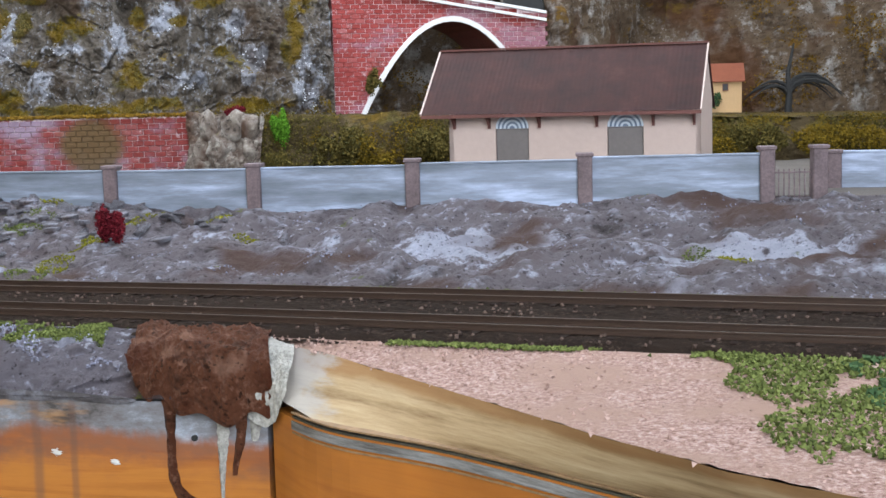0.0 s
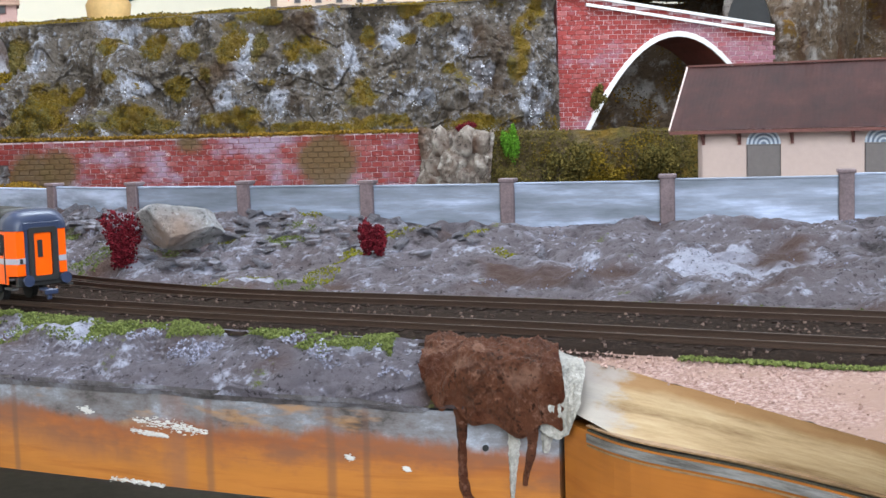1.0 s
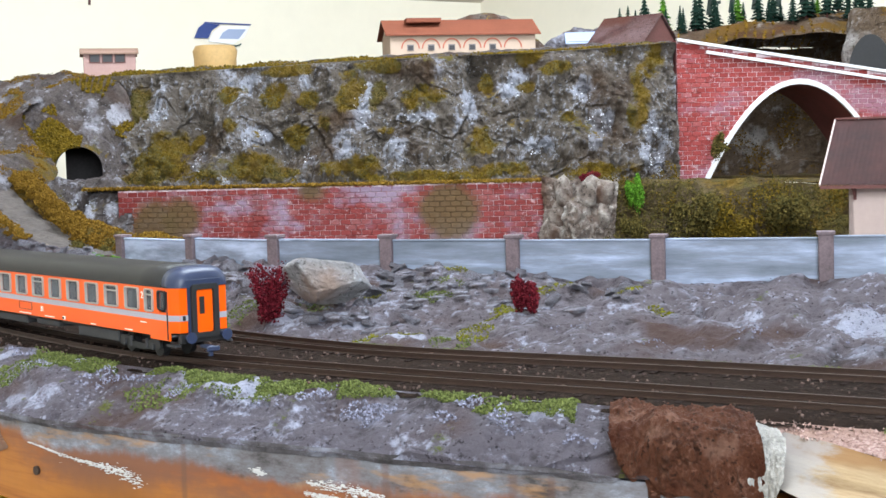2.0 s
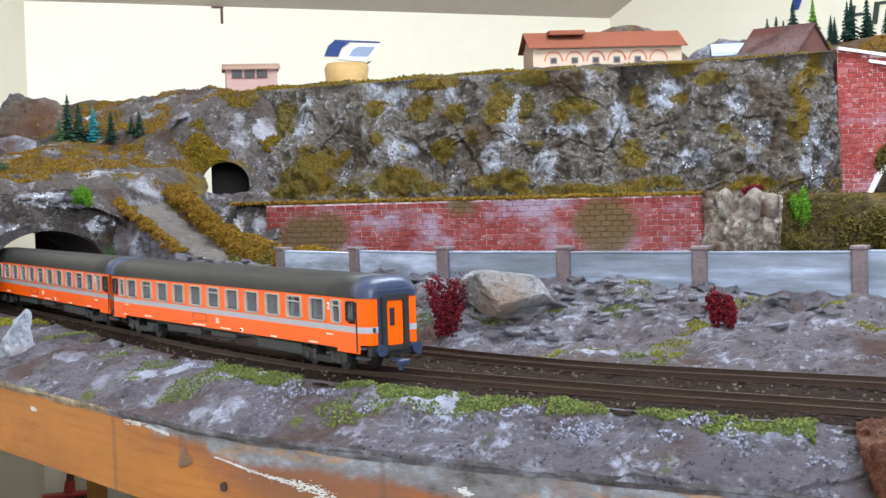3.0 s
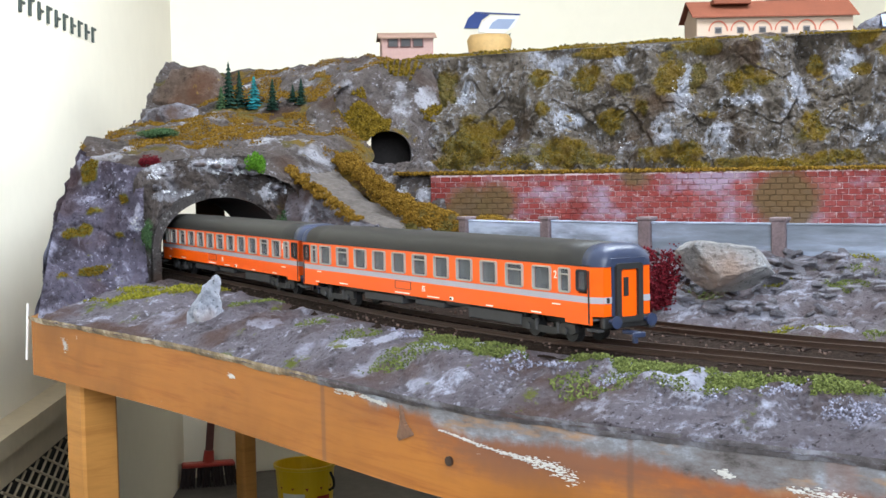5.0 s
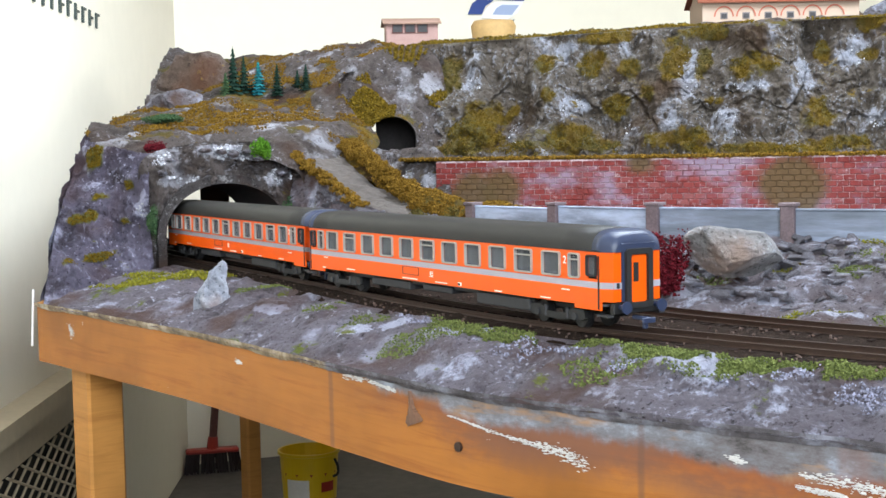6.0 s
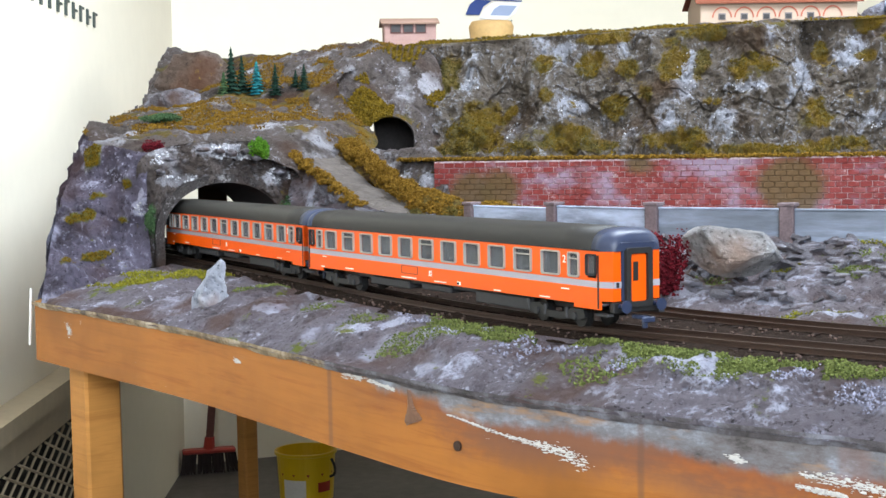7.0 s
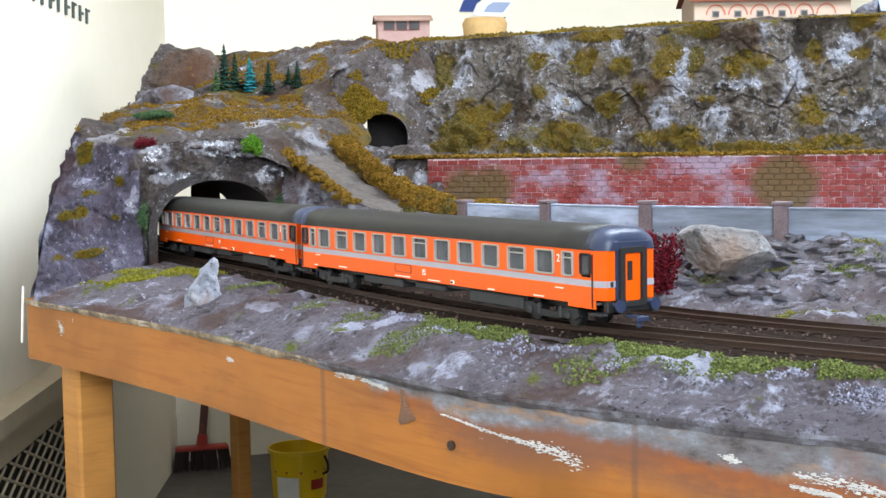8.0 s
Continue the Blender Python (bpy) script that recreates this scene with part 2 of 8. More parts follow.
M["marking"] = plain("white_marking", (0.8, 0.78, 0.74), 0.5, vary=0.04)
M["fence"] = None
M["post"] = plain("weathered_post", (0.120, 0.088, 0.098), 0.75, vary=0.45, scale=90, bump=0.3)
M["pink"] = plain("pink_render", (0.43, 0.335, 0.31), 0.8, vary=0.06, scale=30, bump=0.15)
M["shutter"] = plain("grey_shutter", (0.135, 0.118, 0.118), 0.7, vary=0.12)
M["fanlight"] = plain("pale_blue_frame", (0.52, 0.57, 0.66), 0.5, vary=0.05)
M["fan_dark"] = plain("grey_blue_glass", (0.15, 0.19, 0.27), 0.4, vary=0.1)
M["roof_brown"] = None
M["trim_brown"] = plain("dark_red_trim", (0.11, 0.04, 0.035), 0.7, vary=0.2)
M["hut_roof"] = plain("brown_tile_roof", (0.24, 0.15, 0.11), 0.8, vary=0.15, scale=40)
M["roof_orange"] = plain("terracotta_roof", (0.165, 0.046, 0.022), 0.8, vary=0.15, scale=40)
M["cream"] = plain("cream_plaster", (0.40, 0.30, 0.23), 0.8, vary=0.05)
M["peach"] = plain("peach_plaster", (0.66, 0.34, 0.22), 0.8, vary=0.1)
M["arch_red"] = plain("salmon_arch_paint", (0.36, 0.105, 0.065), 0.8, vary=0.1)
M["yellow_plaster"] = plain("ochre_plaster", (0.42, 0.27, 0.14), 0.8, vary=0.1)
M["white_stone"] = plain("whitewashed_stone", (0.55, 0.54, 0.55), 0.75, vary=0.15, scale=70)
M["pot"] = plain("straw_colour_plaster", (0.62, 0.40, 0.17), 0.7, vary=0.15, scale=22)
M["logo_blue"] = plain("deep_blue_paint", (0.02, 0.05, 0.22), 0.5, vary=0.1)
M["logo_pale"] = plain("pale_blue_paint", (0.33, 0.40, 0.58), 0.5, vary=0.05)
M["logo_green"] = plain("dark_green_paint", (0.015, 0.07, 0.06), 0.5, vary=0.1)
M["logo_white"] = plain("white_paint", (0.85, 0.85, 0.86), 0.5, vary=0.02)
M["letters"] = plain("dark_green_lettering", (0.04, 0.055, 0.05), 0.6, vary=0.1)
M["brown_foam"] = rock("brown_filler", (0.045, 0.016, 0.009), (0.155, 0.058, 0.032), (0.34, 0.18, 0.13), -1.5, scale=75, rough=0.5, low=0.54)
M["tan"] = None
M["yellow"] = plain("yellow_plastic", (0.72, 0.48, 0.01), 0.35, vary=0.04, scale=10)
M["red_plastic"] = plain("red_plastic", (0.34, 0.03, 0.02), 0.4, vary=0.05)
M["label_white"] = plain("paper_label", (0.7, 0.68, 0.64), 0.6, vary=0.1)
M["bristle"] = plain("dark_bristles", (0.03, 0.02, 0.02), 0.9, vary=0.4)
M["grass"] = None


def leaf_material(name, a, b):
    n = Nodes(name, 0.9, spec=0.06)
    r = n.chance(True)
    return n.done(n.ramp(r, (0.0, a), (0.6, b), (1.0, tuple(min(1, v * 1.2) for v in b))))


M["grass"] = leaf_material("grass_fibre", (0.045, 0.058, 0.018), (0.112, 0.132, 0.042))
M["lump"] = leaf_material("blue_white_flakes", (0.11, 0.107, 0.138), (0.24, 0.245, 0.325))
M["moss"] = leaf_material("olive_moss", (0.055, 0.040, 0.006), (0.120, 0.078, 0.009))
M["moss_orange"] = leaf_material("rusty_moss", (0.070, 0.038, 0.006), (0.150, 0.085, 0.013))
M["bright_green"] = leaf_material("bright_green_foam", (0.028, 0.075, 0.008), (0.075, 0.18, 0.016))
M["dark_green"] = leaf_material("dark_green_foam", (0.02, 0.045, 0.022), (0.05, 0.09, 0.04))
M["crimson"] = leaf_material("crimson_foam", (0.040, 0.004, 0.007), (0.105, 0.010, 0.016))
M["fir"] = leaf_material("fir_needles", (0.006, 0.018, 0.013), (0.014, 0.034, 0.024))
M["blue_fir"] = leaf_material("blue_fir_needles", (0.008, 0.07, 0.08), (0.02, 0.15, 0.17))
M["bush_olive"] = leaf_material("olive_bush", (0.030, 0.030, 0.010), (0.085, 0.065, 0.018))


def fence_material():
    n = Nodes("painted_concrete_panel", 0.6)
    n.co = n.t.nodes.new("ShaderNodeNewGeometry").outputs["Position"]
    s = n.noise(16, 6, 0.65, stretch=(0.7, 0.7, 5.0))
    c = n.ramp(s, (0.35, (0.100, 0.118, 0.150)), (0.50, (0.165, 0.190, 0.250)), (0.57, (0.22, 0.258, 0.350)), (0.68, (0.38, 0.44, 0.62)))
    r = n.chance()
    c = n.mix(n.calc("MULTIPLY", n.step(r, 0.45, 0.95), n.step(n.noise(20, 5, 0.65, stretch=(0.8, 0.8, 3.0)), 0.40, 0.66)), c, (0.38, 0.44, 0.60))
    n.bump(n.noise(60, 5, 0.7, stretch=(0.4, 0.4, 5.0)), 0.3, 0.001)
    return n.done(c)


def roof_material():
    n = Nodes("brown_corrugated_roof", 0.75)
    c = n.ramp(n.noise(34, 6, 0.7), (0.32, (0.030, 0.011, 0.011)), (0.6, (0.068, 0.022, 0.020)), (0.75, (0.105, 0.046, 0.04)))
    return n.done(c)


def tan_material():
    n = Nodes("tan_edge_strip", 0.9, spec=0.1)
    c = n.ramp(n.noise(26, 7, 0.72, stretch=(0.5, 0.5, 9)), (0.32, (0.15, 0.095, 0.050)), (0.5, (0.285, 0.205, 0.120)), (0.7, (0.38, 0.295, 0.19)))
    x, y, z = n.xyz()
    # brown along the gravel, plaster smeared over the end at the corner
    c = n.mix(n.calc("MULTIPLY", n.step(n.calc("ADD", z, n.calc("MULTIPLY", n.noise(25, 4), 0.004)), -0.0125, -0.0095), 0.8), c, (0.20, 0.105, 0.045))
    smear = n.calc("ADD", x, n.calc("MULTIPLY", n.noise(70, 5, 0.7, stretch=(0.5, 0.5, 2.5)), 0.05))
    c = n.mix(n.calc("MULTIPLY", n.step(smear, -0.012, -0.026), 0.65), c, (0.27, 0.27, 0.28))
    n.bump(n.noise(180, 4), 0.3, 0.001)
    return n.done(c)


def brick_material(name, gain, wash_amount, single):
    n = Nodes(name, 0.75)
    r = n.chance(not single)
    tone = lambda c: tuple(v * gain for v in c)
    c = n.ramp(r, (0.0, tone((0.20, 0.017, 0.014))), (0.5, tone((0.235, 0.023, 0.020))), (0.88, tone((0.26, 0.034, 0.031))), (1.0, tone((0.29, 0.085, 0.085))))
    geo = n.t.nodes.new("ShaderNodeNewGeometry").outputs["Position"]
    n.co = geo
    wash = n.noise(15, 5, 0.6, stretch=(1, 1, 1.5))
    c = n.mix(n.calc("MULTIPLY", n.step(wash, 0.48, 0.62), wash_amount), c, (0.23, 0.17, 0.24))
    c = n.mix(n.calc("MULTIPLY", n.step(n.noise(170, 5, 0.75, stretch=(1, 1, 1.3)), 0.56, 0.68), 0.6), c, (0.50, 0.42, 0.45))
    runs = n.step(n.noise(34, 4, 0.6, stretch=(1.0, 1.0, 0.15)), 0.58, 0.70)
    c = n.mix(n.calc("MULTIPLY", runs, 0.6), c, (0.11, 0.016, 0.013))
    c = moss_blots(n, c)
    n.bump(n.noise(300, 4), 0.4, 0.001)
    return n.done(c)


def moss_blots(n, c):
    """Brown moss blotches on the retaining wall."""
    geo = n.t.nodes.new("ShaderNodeNewGeometry").outputs["Position"]
    n.co = geo
    blot = n.noise(40, 4, 0.6)
    for x, z, r0 in ((-0.326, 0.046, 0.030), (-0.596, 0.042, 0.022), (-0.625, 0.036, 0.026), (-0.462, 0.070, 0.014)):
        d = n.t.nodes.new("ShaderNodeVectorMath")
        d.operation = "DISTANCE"
        n.t.links.new(geo, d.inputs[0])
        d.inputs[1].default_value = (x, 1.268, z)
        m = n.calc("ADD", d.outputs["Value"], n.calc("MULTIPLY", n.calc("SUBTRACT", blot, 0.5), 0.02))
        c = n.mix(n.calc("MULTIPLY", n.step(m, r0 + 0.006, r0 - 0.008), 0.92), c, (0.078, 0.047, 0.014))
    return c


def mortar_material():
    n = Nodes("chalky_mortar", 0.9)
    n.co = n.t.nodes.new("ShaderNodeNewGeometry").outputs["Position"]
    f = n.calc("ADD", n.calc("MULTIPLY", n.noise(120, 5, 0.8), 0.6), n.calc("MULTIPLY", n.noise(16, 4, 0.6), 0.4))
    c = n.ramp(f, (0.42, (0.20, 0.040, 0.036)), (0.53, (0.60, 0.49, 0.52)))
    return n.done(moss_blots(n, c))


M["fence"], M["roof_brown"], M["tan"] = fence_material(), roof_material(), tan_material()
M["mortar"] = mortar_material()
M["brick"], M["single_brick"] = brick_material("red_brick", 0.66, 0.9, False), brick_material("red_brick_piece", 0.66, 0.9, True)
M["bridge_brick"], M["bridge_single"] = brick_material("bridge_brick", 0.88, 0.45, False), brick_material("bridge_brick_piece", 0.88, 0.45, True)


def glass_material():
    n = Nodes("coach_window_glass", 0.05)
    n.b.inputs["Transmission Weight"].default_value = 0.85
    n.b.inputs["IOR"].default_value = 1.1
    return n.done((0.40, 0.42, 0.45))


M["glass"] = glass_material()


# ---- mesh helpers ----
def mesh_from(name, verts, faces, mat, smooth=False):
    me = bpy.data.meshes.new(name)
    me.from_pydata([tuple(v) for v in verts], [], faces)
    me.materials.append(mat)
    if smooth:
        me.polygons.foreach_set("use_smooth", [True] * len(me.polygons))
    me.update()
    return me


def thing(name, label, category, at=None, group="", kind=""):
    ob = new(name)
    ob.empty_display_size = 0.01
    if at is not None:
        ob.matrix_world = at
    return tagged(ob, label, category, group, kind)


def part(name, bm, mat, parent=None, label="", smooth=False):
    """Links a bmesh or mesh as one object under its parent."""
    if isinstance(bm, bmesh.types.BMesh):
        me = bpy.data.meshes.new(name)
        bm.normal_update()
        bm.to_mesh(me)
        bm.free()
        me.materials.append(mat)
        if smooth:
            me.polygons.foreach_set("use_smooth", [True] * len(me.polygons))
    else:
        me = bm
    ob = new(name, me)
    if parent is not None:
        ob.parent = parent
    return tagged(ob, label)


def cube(bm, cx, cy, cz, sx, sy, sz, bevel=0.0, rot=None):
    r = bmesh.ops.create_cube(bm, size=1.0)
    vs = r["verts"]
    bmesh.ops.scale(bm, vec=(sx, sy, sz), verts=vs)
    if bevel:
        es = list({e for v in vs for e in v.link_edges})
        out = bmesh.ops.bevel(bm, geom=es, offset=bevel, segments=1, affect="EDGES")
        vs = list({v for f in out["faces"] for v in f.verts} | {v for v in vs if v.is_valid})
    if rot is not None:
        bmesh.ops.transform(bm, matrix=rot, verts=vs)
    bmesh.ops.translate(bm, vec=(cx, cy, cz), verts=vs)
    return vs


def box(cx, cy, cz, sx, sy, sz, bevel=0.0, rot=None):
    bm = bmesh.new()
    cube(bm, cx, cy, cz, sx, sy, sz, bevel, rot)
    return bm


def prism(outline, y0, y1, axis="y"):
    """A solid from an outline in x, z, thick from y0 to y1."""
    bm = bmesh.new()
    a = [bm.verts.new((x, y0, z)) for x, z in outline]
    b = [bm.verts.new((x, y1, z)) for x, z in outline]
    n = len(outline)
    bm.faces.new(a)
    bm.faces.new(b[::-1])
    for i in range(n):
        bm.faces.new((a[i], b[i], b[(i + 1) % n], a[(i + 1) % n]))
    bmesh.ops.recalc_face_normals(bm, faces=bm.faces)
    return bm


def cyl(bm, a, b, r0, r1=None, seg=12):
    a, b = Vector(a), Vector(b)
    r1 = r0 if r1 is None else r1
    m = Matrix.Translation((a + b) / 2) @ (b - a).to_track_quat("Z", "Y").to_matrix().to_4x4()
    return bmesh.ops.create_cone(bm, cap_ends=True, segments=seg, radius1=r0, radius2=max(r1, 1e-5), depth=(b - a).length, matrix=m)["verts"]


def catmull(pts, n):
    """n points evenly along a smooth curve through pts."""
    p = [Vector(q) for q in pts]
    p = [p[0] * 2 - p[1]] + p + [p[-1] * 2 - p[-2]]
    dense = []
    for i in range(1, len(p) - 2):
        a, b, c, d = p[i - 1:i + 3]
        for k in range(24):
            t = k / 24
            dense.append(0.5 * (2 * b + (c - a) * t + (2 * a - 5 * b + 4 * c - d) * t * t + (3 * b - a - 3 * c + d) * t ** 3))
    dense.append(p[-2])
    run = [0.0]
    for a, b in zip(dense, dense[1:]):
        run.append(run[-1] + (b - a).length)
    out, j = [], 0
    for i in range(n):
        s = run[-1] * i / (n - 1)
        while j < len(run) - 2 and run[j + 1] < s:
            j += 1
        f = (s - run[j]) / max(run[j + 1] - run[j], 1e-9)
        out.append(dense[j].lerp(dense[j + 1], f))
    return out


def blocks(q):
    """Broken stone: tilted facets with a crevice round each."""
    d, pts = noise.voronoi(q)
    c = pts[0]
    h = math.sin(c.x * 127.1 + c.y * 311.7 + c.z * 74.7) * 437.5
    h -= math.floor(h)
    k = math.sin(c.x * 269.5 + c.y * 183.3 + c.z * 246.1) * 437.5
    k -= math.floor(k)
    o = q - c
    return (h - 0.5) * 0.34 + o.x * (k - 0.5) * 1.2 + o.z * (h - 0.6) * 1.2 + o.y * (0.5 - k) * 1.0 - 0.055 * (1 - min(1.0, (d[1] - d[0]) * 4))


def rough3(p, scale, seed=0.0, chunk=0.4):
    q = p * scale + Vector((seed, seed * 1.7, seed * 0.6))
    w = noise.noise_vector(q * 0.7) * 0.5
    a = blocks(Vector((q.x, q.y, q.z * 0.6)) * 0.8 + w)
    b = blocks(q * 2.3 + w * 1.5)
    folds = noise.fractal(Vector((q.x, q.y, q.z * 0.35)) * 0.75, 0.9, 2.1, 4)
    return 0.9 * folds + (0.10 + 0.35 * chunk) * a + (0.06 + 0.20 * chunk) * b + 0.16 * noise.fractal(q * 3.2, 0.9, 2.0, 4)


def loft(name, rows, nu, nv, amp, scale, mat, label="", category="", kind="structure", seed=0.0, smooth_rows=True, calm=(0, 0), ridged=0.0, smooth=False, knobs=0.0):
    """A rough sheet through curves, each a few points; amp: depth of its bumps; calm: rows at start and end that stay put."""
    curves = [catmull(r, nu) for r in rows]
    cols = []
    for i in range(nu):
        line = [c[i] for c in curves]
        cols.append(catmull(line, nv) if smooth_rows and len(line) > 2 else [line[0].lerp(line[-1], k / (nv - 1)) for k in range(nv)])
    verts = []
    for i in range(nu):
        for k in range(nv):
            p = cols[i][k]
            du = cols[min(i + 1, nu - 1)][k] - cols[max(i - 1, 0)][k]
            dv = cols[i][min(k + 1, nv - 1)] - cols[i][max(k - 1, 0)]
            nrm = du.cross(dv)
            nrm = nrm.normalized() if nrm.length > 1e-12 else Vector((0, 0, 1))
            fade = min(1.0, k / calm[0] if calm[0] else 1.0, (nv - 1 - k) / calm[1] if calm[1] else 1.0)
            h = rough3(p, scale, seed, ridged)
            if knobs:
                m = 0.8 * noise.fractal(p * 22 + Vector((3, 1, 7)), 0.8, 2.0, 3) - 2.0 * abs(k / nv - 0.34) + 0.42
                if m > 0:
                    d = noise.voronoi(p * 210 + noise.noise_vector(p * 160) * 0.5)[0][0]
                    h += knobs * min(1.0, m * 4) * max(0.0, 0.55 - d)
            verts.append(p + nrm * amp * h * fade)
    faces = [(i * nv + k, (i + 1) * nv + k, (i + 1) * nv + k + 1, i * nv + k + 1) for i in range(nu - 1) for k in range(nv - 1)]
    ob = new(name, mesh_from(name, verts, faces, mat, smooth))
    return tagged(ob, label, category, kind=kind)


def sheet_point(ob, nv, i, k):
    return ob.data.vertices[i * nv + k].co.copy()


def tuft_mesh(name, mat, count, spread, height, seed, size=0.0016):
    """An uneven cushion of crumbs, gathered in lumps of different size."""
    rnd = random.Random(seed)
    lumps = []
    for _ in range(11):
        a, q = rnd.uniform(0, 6.283), math.sqrt(rnd.random())
        lumps.append((Vector((spread * 0.72 * q * math.cos(a), spread * 0.72 * q * math.sin(a), height * (0.12 + 0.66 * rnd.random() * (1.1 - 0.6 * q)))), rnd.uniform(0.22, 0.50)))
    verts, faces = [], []
    for _ in range(count):
        mid, r = rnd.choice(lumps)
        d = Vector((rnd.gauss(0, 1), rnd.gauss(0, 1), rnd.gauss(0.25, 1))).normalized() * rnd.uniform(0.55, 1.08)
        c = mid + Vector((d.x * spread * r, d.y * spread * r, d.z * height * r * 0.8))
        s = size * rnd.uniform(0.55, 1.35)
        k = len(verts)
        e = Euler((rnd.uniform(0, 6), rnd.uniform(0, 6), rnd.uniform(0, 6))).to_matrix()
        for q in ((1, 0, -0.3), (-0.6, 0.8, -0.3), (-0.5, -0.8, -0.3), (0, 0, 1.1)):
            verts.append(c + e @ Vector(q) * s)
        faces += [(k, k + 1, k + 2), (k, k + 1, k + 3), (k + 1, k + 2, k + 3), (k + 2, k, k + 3)]
    return mesh_from(name, verts, faces, mat)


# ---- track lines ----
NEAR = [(1.3, 0.046), (0.6, 0.299), (0.118, 0.4735), (-0.10, 0.5525), (-0.22, 0.594), (-0.335, 0.643), (-0.401, 0.683), (-0.493, 0.7555), (-0.57, 0.826), (-0.67, 0.914), (-0.763, 0.996), (-0.90, 1.115), (-1.02, 1.21)]
FAR = [(1.3, 0.118), (0.6, 0.372), (0.146, 0.5375), (-0.08, 0.616), (-0.222, 0.660), (-0.2925, 0.6934), (-0.355, 0.7336), (-0.436, 0.797), (-0.5456, 0.889), (-0.62, 0.952), (-0.730, 1.036), (-0.86, 1.150), (-0.98, 1.25)]
near_line = catmull([(x, y, 0) for x, y in NEAR], 400)
far_line = catmull([(x, y, 0) for x, y in FAR], 400)


def side_of(line, i, off):
    d = (line[min(i + 1, len(line) - 1)] - line[max(i - 1, 0)]).normalized()
    return line[i] + Vector((-d.y, d.x, 0)) * -off


def offset_curve(line, off, z, keep=None):
    """A line moved off metres to the back (positive) or front."""
    out = [side_of(line, i, off) + Vector((0, 0, z)) for i in range(0, len(line), 3)]
    return [p for p in out if keep is None or keep(p)]


def sweep(name, line, profile, mat, parent):
    """A closed profile (across, up) swept along a line."""
    verts, faces, n = [], [], len(profile)
    for i in range(len(line)):
        for a, z in profile:
            verts.append(side_of(line, i, a) + Vector((0, 0, z)))
    for i in range(len(line) - 1):
        for k in range(n):
            faces.append((i * n + k, i * n + (k + 1) % n, (i + 1) * n + (k + 1) % n, (i + 1) * n + k))
    return part(name, mesh_from(name, verts, faces, mat), mat, parent)


def build_track(line, label):
    t = thing("railway_track", label, "track", group="double track")
    for side in (-1, 1):
        c = side * 0.0087
        prof = [(c - 0.0010, -0.0026), (c + 0.0010, -0.0026), (c + 0.0003, -0.0021), (c + 0.0003, -0.0009), (c + 0.0006, -0.0006), (c + 0.0006, 0.0), (c - 0.0006, 0.0), (c - 0.0006, -0.0006), (c - 0.0003, -0.0009), (c - 0.0003, -0.0021)]
        sweep("rail", line, prof, M["rail"], t)
    pts = catmull([tuple(p) for p in line[::8]], 300)
    rnd = random.Random(3)
    bm = bmesh.new()
    bmesh.ops.create_cube(bm, size=1.0)
    bmesh.ops.scale(bm, vec=(0.0026, 0.030, 0.003), verts=bm.verts)
    me = bpy.data.meshes.new("sleeper")
    bm.to_mesh(me)
    bm.free()
    me.materials.append(M["sleeper"])
    for i in range(300):
        d = pts[min(i + 1, 299)] - pts[max(i - 1, 0)]
        ob = new("sleeper", me)
        ob.parent = t
        ob.location = pts[i] + Vector((0, 0, -0.0043 + rnd.uniform(-0.0004, 0.0002)))
        ob.rotation_euler = (0, 0, math.atan2(d.y, d.x) + rnd.uniform(-0.02, 0.02))
    return t


build_track(near_line, "brown rusty model railway track in dark ballast")
build_track(far_line, "rusty model railway track in dark ballast behind another")

# ballast bed under both tracks, with loose stones
bed_rows = [offset_curve(near_line, -0.026, -0.0065), offset_curve(near_line, -0.014, -0.0030), offset_curve(near_line, 0.020, -0.0034), offset_curve(far_line, -0.014, -0.0032), offset_curve(far_line, 0.014, -0.0030), offset_curve(far_line, 0.026, -0.0055)]
bed = loft("ballast_bed", bed_rows, 420, 40, 0.0012, 160, M["ballast"], "dark brown fine ballast under the two tracks", "ballast")
rnd = random.Random(11)
sv, sf = [], []
for _ in range(2600):
    i = rnd.randrange(60, 330)
    p = side_of(near_line, i, rnd.uniform(-0.028, 0.088)) + Vector((rnd.uniform(-.003, .003), rnd.uniform(-.003, .003), -0.0029 + rnd.uniform(-0.0006, 0.0006)))
    s, k = rnd.uniform(0.0005, 0.0012), len(sv)
    e = Euler((rnd.uniform(0, 6), rnd.uniform(0, 6), 0)).to_matrix()
    sv += [p + e @ Vector(q) * s for q in ((1, 0, 0), (-1, 0.3, 0), (0, 1, 0.2), (0, -1, 0.1), (0.1, 0, 0.9), (0, 0.1, -0.8))]
    sf += [(k, k + 2, k + 4), (k + 2, k + 1, k + 4), (k + 1, k + 3, k + 4), (k + 3, k, k + 4), (k, k + 5, k + 2), (k + 2, k + 5, k + 1), (k + 1, k + 5, k + 3), (k + 3, k + 5, k)]
M["stone_bits"] = leaf_material("ballast_stones", (0.03, 0.02, 0.018), (0.10, 0.07, 0.06))
tagged(new("ballast_stones", mesh_from("ballast_stones", sv, sf, M["stone_bits"])), "loose brown ballast stones between the rails", "ballast", kind="stuff")

# ---- table ----
FRONT = [(-0.822, 0.857), (-0.772, 0.828), (-0.634, 0.747), (-0.56, 0.697), (-0.478, 0.640), (-0.4, 0.590), (-0.33, 0.562), (-0.22, 0.526), (-0.139, 0.5025), (-0.066, 0.487)]
front_line = catmull([(x, y, 0) for x, y in FRONT], 120)
RIGHT = [(-0.064, 0.487), (-0.040, 0.450), (0.001, 0.416), (0.052, 0.362), (0.16, 0.245), (0.42, -0.02)]
right_line = catmull([(x, y, 0) for x, y in RIGHT], 80)


